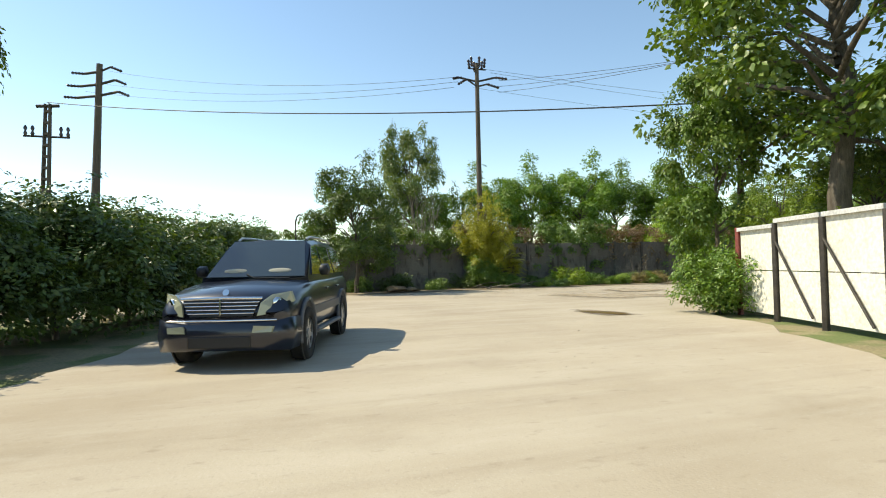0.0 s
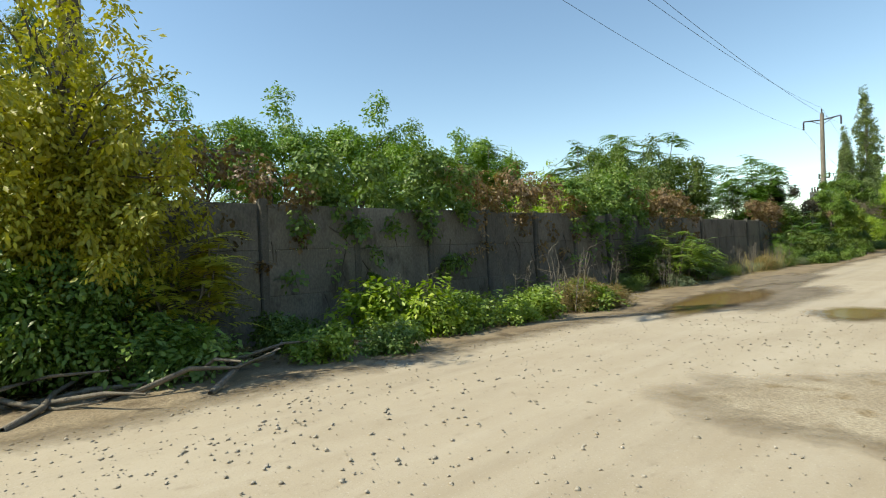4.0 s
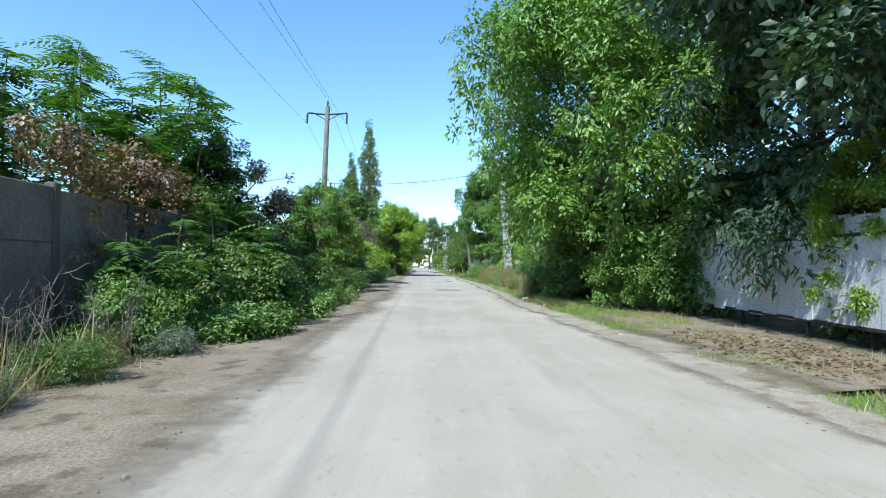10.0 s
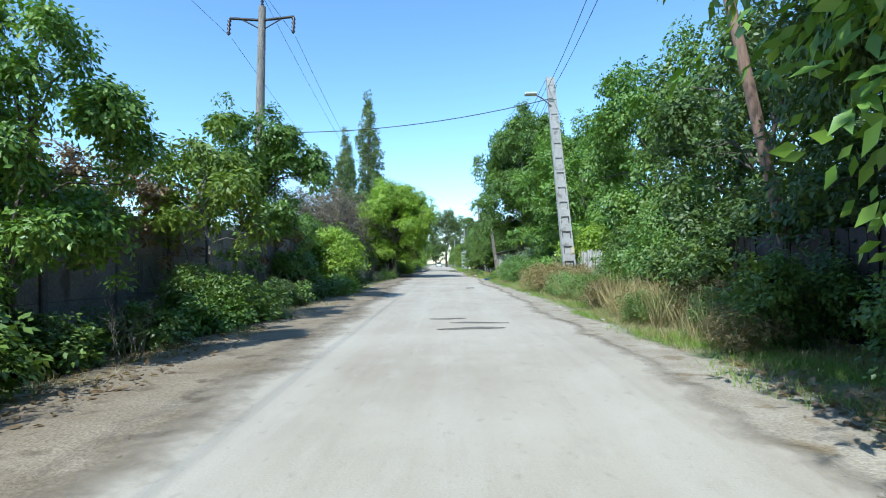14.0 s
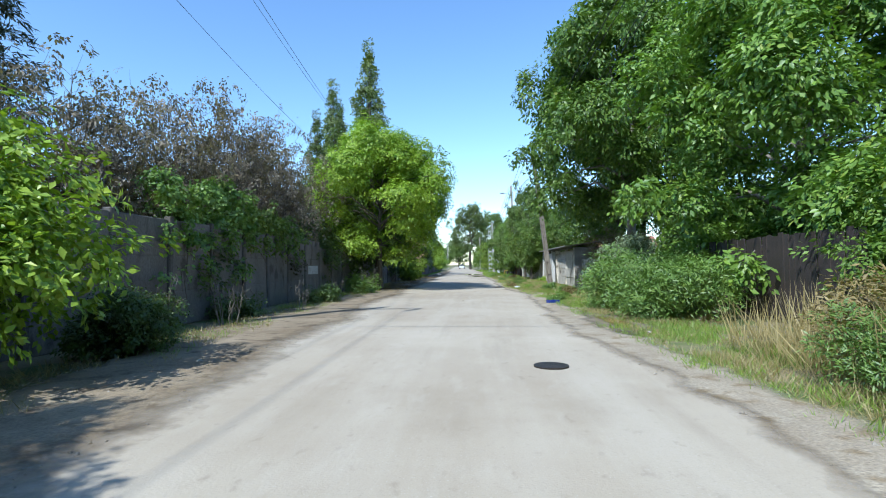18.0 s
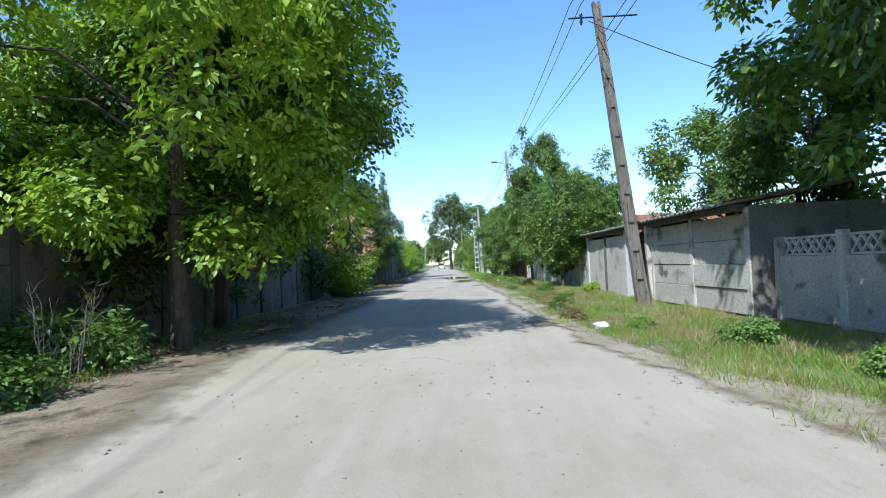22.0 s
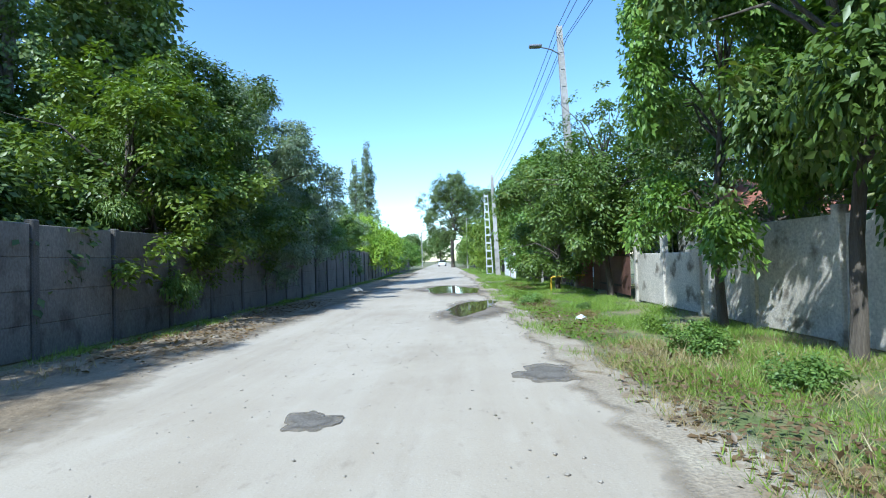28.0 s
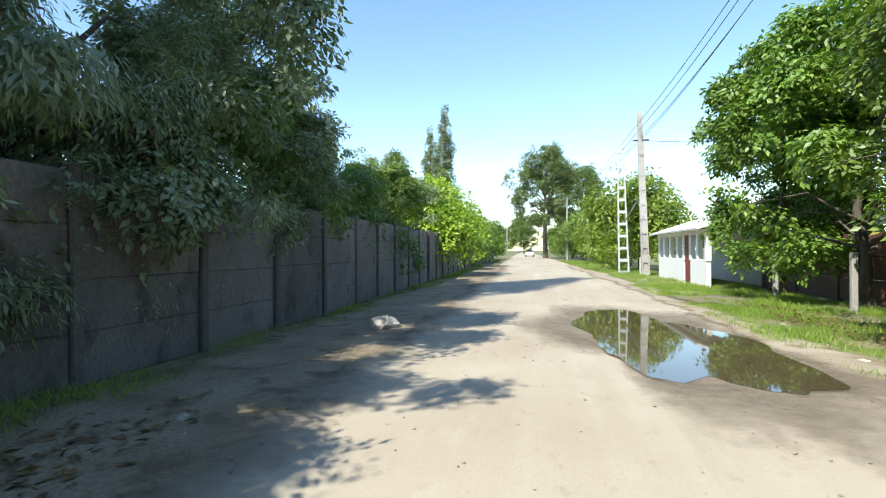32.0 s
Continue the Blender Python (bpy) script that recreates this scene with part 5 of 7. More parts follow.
# low growth at the wall foot and on the verge
for q in range(22):
    y = 61.5 + q * 2.1
    e = float(np.interp(y, [p[1] for p in ROAD_R], [p[0] for p in ROAD_R]))
    plant("low", e + 0.6 + 1.7 * rng.random(), y, 0.25 + 0.3 * rng.random(), q * 71, "small weed clump in the verge grass", "weeds", "weeds", "verge weed clumps", leaf=("weed", "grass", "dryweed", "weed")[q % 4])
for q in range(64):
    y = -26 + q * 1.95
    k = rng.random()
    x = wall_x(y) + 0.5 + rng.random() * 1.2
    if -24 < y < 3:
        x = wall_x(y) + 0.8 + rng.random() * 0.9
    if 47 < y < 68 and q % 3 or y > 70:
        continue
    k2 = 0.7 + 0.6 * rng.random()
    if -13 < y < 14:
        plant("weeds" if q % 2 else "low", x, y, 0.5 * k2, q * 41, "sparse grey-green weeds at the wall foot", "weeds", "weeds", "wall foot weeds", leaf=("grey", "dryweed", "weed", "mid")[q % 4])
        continue
    plant("low", x, y, k2, q * 41, "low leafy weeds at the wall foot", "weeds", "weeds", "wall foot weeds", leaf=("mid", "weed", "dark", "bright")[int(k * 3.3)])
for q, (x, y, k) in enumerate(((-5.7, 5.2, 1.0), (-5.4, 6.1, 0.9), (-5.1, 6.9, 1.15), (-5.5, 7.7, 0.95), (-5.0, 8.4, 0.85), (-4.9, 9.6, 1.1), (-5.2, 10.4, 0.9), (-4.8, 11.5, 1.0), (-4.9, 12.8, 0.9))):
    plant("drystalk", x, y, k, q * 77, "dry bare weed stalks at the wall foot", "weeds", "weeds", "dry stalks")
    plant("weeds", x + 0.5, y + 0.4, 0.36 + 0.06 * (q % 3), q * 53, "half-dry weeds in dusty grass", "weeds", "weeds", "dry verge weeds", leaf=("dryweed", "grey", "weed")[q % 3])
for q, (x, y, k) in enumerate(((-5.6, -2.9, 1.05), (-5.2, -1.6, 1.15), (-5.3, -0.3, 1.0), (-5.0, 1.0, 0.9))):
    plant("sprout", x, y, k, q * 95, "young shoots with large feathered leaves", "shrub", "shrub", "wall foot shoots", leaf="bramble", sz=k * 1.05)
for q in range(14):
    plant("low", -4.5 + rng.random() * 0.8, 13.5 + q * 0.75, 0.6 + 0.35 * rng.random(), q * 47, "sunlit brambles in front of the wall shrubs", "brambles", "brambles", "brambles", leaf=("weed", "walnut", "dryweed", "mid")[q % 4])
for q in range(26):
    y = -14 + q * 3.6
    plant("drystalk", wall_x(y) + 0.9 + rng.random() * 1.0, y, 0.7 + 0.5 * rng.random(), q * 31, "dry bare weed stalks at the wall foot", "weeds", "weeds", "dry stalks")
for q in range(9):
    y = -16.2 + q * 0.82
    plant("low", -4.5 + rng.random() * 1.3, y, 0.5 + 0.45 * rng.random(), q * 61, "leafy bramble shoots in the sun before the wall", "brambles", "brambles", "brambles", leaf=("bramble", "weed", "bramble")[q % 3])
for x, y, k in ((-3.5, -10.1, 0.55), (-3.3, -9.0, 0.5), (-3.9, -9.4, 0.6)):
    plant("weeds", x, y, k, k * 300, "dry straw-coloured weeds among the brambles", "weeds", "weeds", "dry verge weeds", leaf="dryweed")
plant("drystalk", -3.6, -10.3, 1.25, 50, "dry branching stalks among brambles", "weeds", "weeds", "dry stalks")
EL, ER = ROAD_L, ROAD_R
grass("grass", [(ER, 0.12, 4.0, 92, 124, 1.5), (ER, 0.15, 3.9, 62, 92, 1.0), (ER, 0.4, 2.9, 15, 64, 1.0), (ER, 0.6, 1.6, -3, 12, 0.8), (EL, -2.3, -1.4, 95, 150, 1.0), (EL, -2.6, -1.0, 50, 75, 0.5), (ER, 0.6, 4.5, 124, 170, 0.5)], 350000, "grass", 0.05, 0.17, "green roadside grass", 71, 0.6, 0.026)
grass("dry_grass", [(ER, 0.2, 4.0, 64, 96, 1.0), (ER, 0.8, 3.6, 24, 66, 1.0), (EL, -3.0, -1.2, -24, 30, 0.35), (EL, -2.4, -0.8, 30, 95, 0.35), (ER, 1.2, 3.6, 0, 24, 0.5)], 190000, "straw", 0.05, 0.2, "dry straw-coloured grass", 72, 0.8, 0.02)
grass("tall_grass", [(ER, 1.3, 3.0, 30, 44, 1.0), (EL, -2.9, -1.6, 2, 12, 0.25), (ER, 1.6, 3.6, 44, 51, 0.8)], 9000, "straw", 0.3, 0.95, "tall dry grass stems", 73, 0.35, 0.008)

# ---- vehicles ----


def loft(stations):
    """A closed, mirrored body: stations (x, [(y, z), ...]) from the middle of the floor round to the middle of the roof."""
    bm = bmesh.new()
    rings = []
    for x, prof in stations:
        half = [bm.verts.new((x, y, z)) for y, z in prof]
        other = [bm.verts.new((x, -y, z)) for y, z in prof[1:-1]]
        rings.append(half + other[::-1])
    n = len(rings[0])
    for a, b in zip(rings, rings[1:]):
        for q in range(n):
            bm.faces.new((a[q], a[(q + 1) % n], b[(q + 1) % n], b[q]))
    bm.faces.new(rings[0])
    bm.faces.new(rings[-1][::-1])
    bmesh.ops.recalc_face_normals(bm, faces=bm.faces)
    return bm


def panel(parent, name, p, material, thick=0.012, label="", inset=0.0):
    """A thin plate through four corners, standing proud of them."""
    p = [Vector(q) for q in p]
    nrm = (p[1] - p[0]).cross(p[3] - p[0]).normalized()
    bm = bmesh.new()
    lo = [bm.verts.new(q) for q in p]
    hi = [bm.verts.new(q + nrm * thick) for q in p]
    bm.faces.new(hi)
    bm.faces.new(lo[::-1])
    for q in range(4):
        bm.faces.new((lo[q], lo[(q + 1) % 4], hi[(q + 1) % 4], hi[q]))
    bmesh.ops.recalc_face_normals(bm, faces=bm.faces)
    return part(name, bm, material, parent, label)


def wheel(parent, x, y, r, side):
    bm = bmesh.new()
    prof = [(r * 0.62, -0.11), (r * 0.93, -0.12), (r, -0.085), (r, 0.085), (r * 0.93, 0.12), (r * 0.62, 0.11)]
    n = 28
    rings = [[bm.verts.new((rr * math.cos(2 * math.pi * k / n), w, rr * math.sin(2 * math.pi * k / n))) for k in range(n)] for rr, w in prof]
    for a, b in zip(rings, rings[1:] + rings[:1]):
        for k in range(n):
            bm.faces.new((a[k], a[(k + 1) % n], b[(k + 1) % n], b[k]))
    bmesh.ops.recalc_face_normals(bm, faces=bm.faces)
    w = thing("wheel", pose(x, y, r), "", "")
    for key in ("label", "category"):
        if key in w:
            del w[key]
    w.parent = parent
    part("tyre", bm, M["rubber"], w, smooth=True)
    bm = bmesh.new()
    for k in range(7):
        a = 2 * math.pi * k / 7
        box(bm, -0.03, 0.05, 0.02, 0.03, 0.085, r * 0.6)
        bmesh.ops.rotate(bm, verts=bm.verts[-8:], cent=(0, 0, 0), matrix=Matrix.Rotation(a, 3, "Y"))
    bmesh.ops.create_cone(bm, cap_ends=True, segments=20, radius1=0.075, radius2=0.06, depth=0.06, matrix=pose(0, 0.07, 0, 90, 0, 0))
    for rr in (r * 0.58,):
        bmesh.ops.create_cone(bm, cap_ends=False, segments=28, radius1=rr, radius2=rr * 1.08, depth=0.2, matrix=pose(0, 0.0, 0, 90, 0, 0))
    bmesh.ops.create_cone(bm, cap_ends=True, segments=24, radius1=r * 0.56, radius2=r * 0.56, depth=0.02, matrix=pose(0, -0.02, 0, 90, 0, 0))
    if side < 0:
        bmesh.ops.rotate(bm, verts=bm.verts, cent=(0, 0, 0), matrix=Matrix.Rotation(math.pi, 3, "Z"))
    part("rim", bm, M["alloy"], w, "silver alloy rim")


M["rubber"] = surf("rubber", (0.02, 0.02, 0.02), (0.04, 0.037, 0.033), 5, 0.9, 0.2, 60)
M["alloy"] = plain("alloy", (0.5, 0.5, 0.5), 0.35, 0.8)
M["carpaint"] = plain("dark_blue_paint", (0.005, 0.008, 0.02), 0.3, 0.1, 0.7)
M["trimgrey"] = plain("grey_trim", (0.10, 0.105, 0.115), 0.5)
M["chrome"] = plain("chrome", (0.7, 0.7, 0.7), 0.12, 1.0)
M["blacktrim"] = plain("black_trim", (0.012, 0.012, 0.013), 0.55)
M["carglass"] = plain("tinted_glass", (0.02, 0.03, 0.032), 0.04, 0.0, 1.0)
M["lampglass"] = plain("lamp_glass", (0.3, 0.31, 0.22), 0.2, 0.0, 0.6)
M["vanpaint"] = plain("van_white", (0.76, 0.77, 0.78), 0.35, 0.0, 0.5)
M["seat"] = plain("pale_cloth", (0.3, 0.29, 0.24), 0.9)


def loft_plate(corners, s, thick):
    """A thick plate over corner points, mirrored across the middle for s = -1, pushed forward by its thickness."""
    bm = bmesh.new()
    lo = [bm.verts.new((x - 0.03, s * y, z)) for x, y, z in corners]
    hi = [bm.verts.new((x + thick, s * y * 0.985, z)) for x, y, z in corners]
    bm.faces.new(hi)
    for q in range(len(corners)):
        r = (q + 1) % len(corners)
        bm.faces.new((lo[q], lo[r], hi[r], hi[q]))
    bmesh.ops.recalc_face_normals(bm, faces=bm.faces)
    return bm


def suv(m):
    c = thing("parked_car", m, "dark blue off-road car parked beside the hedge", "car")

    def prof(hw, zb, zt, zc):
        return [(0, zb), (hw * 0.88, zb), (hw * 0.985, zb + 0.1), (hw, zb + 0.28), (hw * 1.0, (zb + zt) / 2 + 0.12), (hw * 0.965, zt - 0.07), (hw * 0.88, zt), (0, zc)]
    bm = loft([(-2.36, prof(0.80, 0.52, 1.02, 1.04)), (-2.28, prof(0.90, 0.42, 1.12, 1.13)), (-1.9, prof(0.935, 0.36, 1.13, 1.14)), (0.2, prof(0.935, 0.36, 1.12, 1.13)), (0.95, prof(0.935, 0.36, 1.10, 1.13)),
               (1.6, prof(0.93, 0.36, 1.03, 1.09)), (2.05, prof(0.90, 0.36, 0.96, 1.02)), (2.24, prof(0.84, 0.40, 0.88, 0.93)), (2.33, prof(0.72, 0.46, 0.74, 0.76))])
    part("body", bm, M["carpaint"], c, "dark blue painted body", True)

    def cab(hw, z):
        return [(0, 1.08), (hw[0], 1.08), (hw[0] - 0.02, 1.16), (hw[1] + 0.02, z - 0.08), (hw[1] - 0.06, z - 0.015), (0, z + 0.012)]
    bm = loft([(-2.27, cab((0.84, 0.80), 1.13)), (-2.02, cab((0.85, 0.68), 1.70)), (-1.5, cab((0.86, 0.68), 1.755)), (-0.4, cab((0.87, 0.68), 1.765)), (0.15, cab((0.87, 0.67), 1.73)), (0.98, cab((0.86, 0.83), 1.125))])
    part("cabin", bm, M["carpaint"], c, "", False)
    # glass
    panel(c, "windscreen", [(0.97, -0.79, 1.15), (0.97, 0.79, 1.15), (0.22, 0.61, 1.705), (0.22, -0.61, 1.705)], M["carglass"], 0.02, "tinted windscreen")
    for s in (-1, 1):
        def side(x, z):
            return (x, s * (0.865 - (z - 1.16) / 0.52 * 0.165), z)
        for xs in (((0.78, 1.18), (-0.12, 1.18), (-0.12, 1.64), (0.22, 1.64)), ((-0.2, 1.18), (-1.02, 1.18), (-1.0, 1.64), (-0.2, 1.64)), ((-1.12, 1.18), (-1.95, 1.18), (-1.85, 1.6), (-1.1, 1.62))):
            q = [side(*p) for p in xs]
            panel(c, "side_window", q if s < 0 else q[::-1], M["carglass"], 0.016, "tinted side window")
        panel(c, "door_trim", [(1.05, s * 0.938, 0.60), (-1.05, s * 0.938, 0.60), (-1.05, s * 0.938, 0.72), (1.05, s * 0.938, 0.72)][::(1 if s > 0 else -1)], M["trimgrey"], 0.02, "grey rubbing strip")
        bm = bmesh.new()
        box(bm, -0.95, s * 0.93 - 0.05, 0.33, 0.95, s * 0.93 + 0.08, 0.39, 0.02)
        part("side_step", bm, M["trimgrey"], c, "grey side step")
        tubes("roof_rail", [([(0.08, s * 0.6, 1.735), (-0.12, s * 0.6, 1.79), (-0.8, s * 0.6, 1.805), (-1.6, s * 0.6, 1.80), (-1.9, s * 0.6, 1.745)], [0.02] * 5)], M["alloy"], c, "silver roof rail", n=6)
        mir = part("mirror", loft([(0.55, [(0, 1.16), (0.06, 1.16), (0.10, 1.25), (0.06, 1.34), (0, 1.34)]), (0.68, [(0, 1.19), (0.05, 1.19), (0.07, 1.25), (0.05, 1.3), (0, 1.3)])]), M["blacktrim"], c, "black door mirror", True)
        mir.location = (0, s * 1.02, 0)
        lamp = part("headlight", loft_plate([(2.345, 0.50, 0.70), (2.20, 0.80, 0.74), (2.00, 0.905, 0.86), (2.03, 0.87, 0.985), (2.20, 0.66, 0.955), (2.31, 0.54, 0.86)], s, 0.035), M["lampglass"], c, "clouded slanted headlight")
        bm = bmesh.new()
        bmesh.ops.create_uvsphere(bm, u_segments=14, v_segments=8, radius=1.0)
        bmesh.ops.transform(bm, matrix=pose(2.215, s * 0.72, 0.85, 0, 0, s * 40) @ Matrix.Diagonal((0.03, 0.075, 0.075, 1)), verts=bm.verts)
        part("lens", bm, M["chrome"], lamp, "round bright reflector", True)
        part("fog_light", loft_plate([(2.425, 0.45, 0.50), (2.385, 0.70, 0.50), (2.37, 0.72, 0.57), (2.42, 0.47, 0.585)], s, 0.02), M["lampglass"], c, "wide fog light in the bumper")
        bm = bmesh.new()
        bmesh.ops.create_uvsphere(bm, u_segments=16, v_segments=8, radius=1.0)
        bmesh.ops.transform(bm, matrix=pose(0.86, s * 0.36, 1.245, 0, 35, 0) @ Matrix.Diagonal((0.06, 0.2, 0.03, 1)), verts=bm.verts)
        part("seat_cover", bm, M["seat"], c, "pale cover seen through the glass", True)
        for wx in (1.42, -1.42):
            # Black disc on the body side imitates the shade inside the wheel opening.
            bm = bmesh.new()
            bmesh.ops.create_cone(bm, cap_ends=True, segments=28, radius1=0.44, radius2=0.44, depth=0.02, matrix=pose(wx, s * 0.932, 0.40, 90, 0, 0))
            part("well_shade_disc", bm, M["blacktrim"], c)
            pts = [(wx + 0.45 * math.cos(a), s * 0.945, 0.40 + 0.45 * math.sin(a)) for a in np.linspace(-0.25, math.pi + 0.25, 14)]
            tubes("wheel_arch", [(pts, [0.035] * 14)], M["trimgrey"], c, "grey wheel-arch flare", n=5)
            wheel(c, wx, s * 0.86, 0.37, s)
        for hx in (0.0, -0.95):
            bm = bmesh.new()
            box(bm, hx - 0.1, s * 0.945 - 0.015, 0.93, hx + 0.1, s * 0.945 + 0.015, 0.965, 0.008)
            part("door_handle", bm, M["carpaint"], c)
    grille = part("grille", loft_plate([(2.335, -0.42, 0.70), (2.335, 0.42, 0.70), (2.29, 0.53, 0.90), (2.29, -0.53, 0.90)], 1, 0.03), M["blacktrim"], c, "black radiator grille")
    for q in range(4):
        z = 0.735 + q * 0.045
        w = 0.42 + 0.11 * (z - 0.7) / 0.2
        x = 2.375 - 0.045 * (z - 0.7) / 0.2
        tubes("grille_bar", [([(x - 0.01, -w, z), (x, 0, z), (x - 0.01, w, z)], [0.009] * 3)], M["chrome"], grille, "chrome grille bar", n=6)
    tubes("grille_trim", [([(2.315, -0.55, 0.915), (2.335, 0, 0.925), (2.315, 0.55, 0.915)], [0.02] * 3)], M["chrome"], grille, "chrome grille surround", n=8)
    bm = bmesh.new()
    box(bm, 2.345, -0.012, 0.71, 2.385, 0.012, 0.91)
    part("grille_divider", bm, M["chrome"], grille)
    tubes("bumper_strip", [([(2.33, -0.74, 0.645), (2.405, -0.5, 0.65), (2.425, 0, 0.65), (2.405, 0.5, 0.65), (2.33, 0.74, 0.645)], [0.014] * 5)], M["chrome"], c, "thin chrome strip on the bumper", n=6)
    bm = bmesh.new()
    box(bm, 2.36, -0.42, 0.31, 2.43, 0.42, 0.46, 0.012)
    part("air_intake", bm, M["blacktrim"], c, "black lower air intake")
    bm = loft([(1.9, [(0, 0.26), (0.94, 0.26), (0.975, 0.45), (0.95, 0.66), (0, 0.68)]), (2.2, [(0, 0.25), (0.89, 0.25), (0.93, 0.45), (0.90, 0.66), (0, 0.68)]), (2.35, [(0, 0.27), (0.68, 0.27), (0.74, 0.47), (0.70, 0.63), (0, 0.66)]), (2.41, [(0, 0.33), (0.5, 0.33), (0.57, 0.47), (0.52, 0.6), (0, 0.62)])])
    part("bumper", bm, M["carpaint"], c, "dark front bumper", True)
    bm = bmesh.new()
    bmesh.ops.create_cone(bm, cap_ends=True, segments=14, radius1=0.045, radius2=0.045, depth=0.02, matrix=pose(2.17, 0, 0.985, 0, 70, 0))
    part("badge", bm, M["chrome"], c, "round chrome badge")
    tubes("wiper", [([(1.0, 0.55, 1.14), (1.02, 0.0, 1.14), (0.95, -0.15, 1.2)], [0.012] * 3)], M["blacktrim"], c, n=4)
    return c


suv(pose(12.3, -30.15, 0.0, 0, 0, -17) @ Matrix.Diagonal((0.97, 0.97, 1.05, 1)))


def van(m):
    c = thing("parked_van", m, "white high-roofed delivery van parked off the road", "van")

    def prof(hw, zb, zt):
        return [(0, zb), (hw * 0.92, zb), (hw, zb + 0.14), (hw * 1.0, 1.05), (hw * 0.985, 1.2), (hw * (0.985 - 0.09 * max(0, zt - 1.3)), zt - 0.14), (hw * (0.9 - 0.09 * max(0, zt - 1.3)), zt - 0.02), (0, zt)]
    bm = loft([(-3.0, prof(0.96, 0.42, 2.5)), (-2.9, prof(0.99, 0.38, 2.62)), (0.6, prof(1.0, 0.38, 2.64)), (1.05, prof(1.0, 0.38, 2.5)), (1.45, prof(0.99, 0.38, 2.1)), (2.05, prof(0.97, 0.38, 1.42)), (2.5, prof(0.93, 0.38, 1.14)), (2.72, prof(0.82, 0.42, 0.92)), (2.8, prof(0.68, 0.48, 0.72))])
    part("body", bm, M["vanpaint"], c, "white painted van body", True)
    panel(c, "windscreen", [(2.02, -0.76, 1.46), (2.02, 0.76, 1.46), (1.2, 0.66, 2.38), (1.2, -0.66, 2.38)], M["carglass"], 0.03, "dark windscreen")
    for s in (-1, 1):
        def at(x, z):
            return (x, s * (1.0 - 0.085 * max(0, z - 1.2)), z)
        for xs in (((1.02, 1.24), (0.28, 1.24), (0.28, 1.92), (0.9, 1.92)), ((1.85, 1.24), (1.1, 1.24), (1.0, 1.95), (1.3, 1.95))):
            q = [at(*p) for p in xs]
            panel(c, "side_window", q if s < 0 else q[::-1], M["carglass"], 0.014, "dark cab window")
        for wx in (1.75, -1.85):
            # Flat black disc in place of a shaded wheel hollow.
            bm = bmesh.new()
            bmesh.ops.create_cone(bm, cap_ends=True, segments=28, radius1=0.42, radius2=0.42, depth=0.02, matrix=pose(wx, s * 0.995, 0.38, 90, 0, 0))
            part("well_shade_disc", bm, M["blacktrim"], c)
            wheel(c, wx, s * 0.92, 0.35, s)
        bm = bmesh.new()
        box(bm, 1.32, s * 1.12 - 0.09, 1.28, 1.48, s * 1.12 + 0.09, 1.66, 0.03)
        part("mirror", bm, M["blacktrim"], c, "tall black door mirror")
        bm = bmesh.new()
        box(bm, 0.30, s * 1.0 - 0.02, 1.04, 0.42, s * 1.0 + 0.02, 1.12, 0.01)
        part("door_handle", bm, M["blacktrim"], c, "black door handle")
        bm = bmesh.new()
        box(bm, -2.6, s * 0.998 - 0.012, 0.62, 1.2, s * 0.998 + 0.012, 0.70, 0.01)
        part("side_strip", bm, M["trimgrey"], c, "grey side strip")
        panel(c, "headlight", [(2.73, s * 0.5, 0.82), (2.42, s * 0.93, 0.88), (2.36, s * 0.9, 1.08), (2.62, s * 0.55, 1.0)][::(1 if s > 0 else -1)], M["lampglass"], 0.025, "clear headlight")
    bm = bmesh.new()
    box(bm, 2.6, -0.75, 0.4, 2.84, 0.75, 0.66, 0.05)
    part("bumper", bm, M["trimgrey"], c, "grey plastic bumper")
    return c


van(pose(5.15, -2.4, 0.0, 0, 0, 86) @ Matrix.Diagonal((1, 1, 1.07, 1)))

# ---- fences, walls and buildings on the right ----


def board_fence(name, x0, y0, x1, y1, h, w, mat, label, gap=0.012, z0=0.06, wave=0.0, category="fence", rail=True, thick=0.02, ragged=0.03):
    """Upright boards or sheets on rails between posts, from one end to the other."""
    run = math.hypot(x1 - x0, y1 - y0)
    f = thing(name, pose(x0, y0, 0, 0, 0, math.degrees(math.atan2(y1 - y0, x1 - x0))), label, category)
    n = max(1, round(run / w))
    bm = bmesh.new()
    box(bm, 0.0, -thick / 2, 0, run / n - gap, thick / 2, h - z0)
    if wave:
        for v in bm.verts:
            v.co.y += wave
    me = bpy.data.meshes.new("board")
    bm.to_mesh(me)
    bm.free()
    me.materials.append(M[mat])
    for q in range(n):
        child("board", me, f, m=pose(run * q / n, wave * (q % 2), z0 + rng.normal() * ragged, rng.normal() * 0.6, 0, 0))
    if rail:
        for z in (0.35, h - 0.35):
            bm = bmesh.new()
            box(bm, 0, 0.012, z - 0.03, run, 0.06, z + 0.03)
            part("rail", bm, M["iron"], f)
        for q in range(int(run / 2.4) + 1):
            bm = bmesh.new()
            box(bm, q * 2.4 - 0.03, 0.06, -0.1, q * 2.4 + 0.03, 0.12, h)
            part("fence_post", bm, M["iron"], f)
    return f


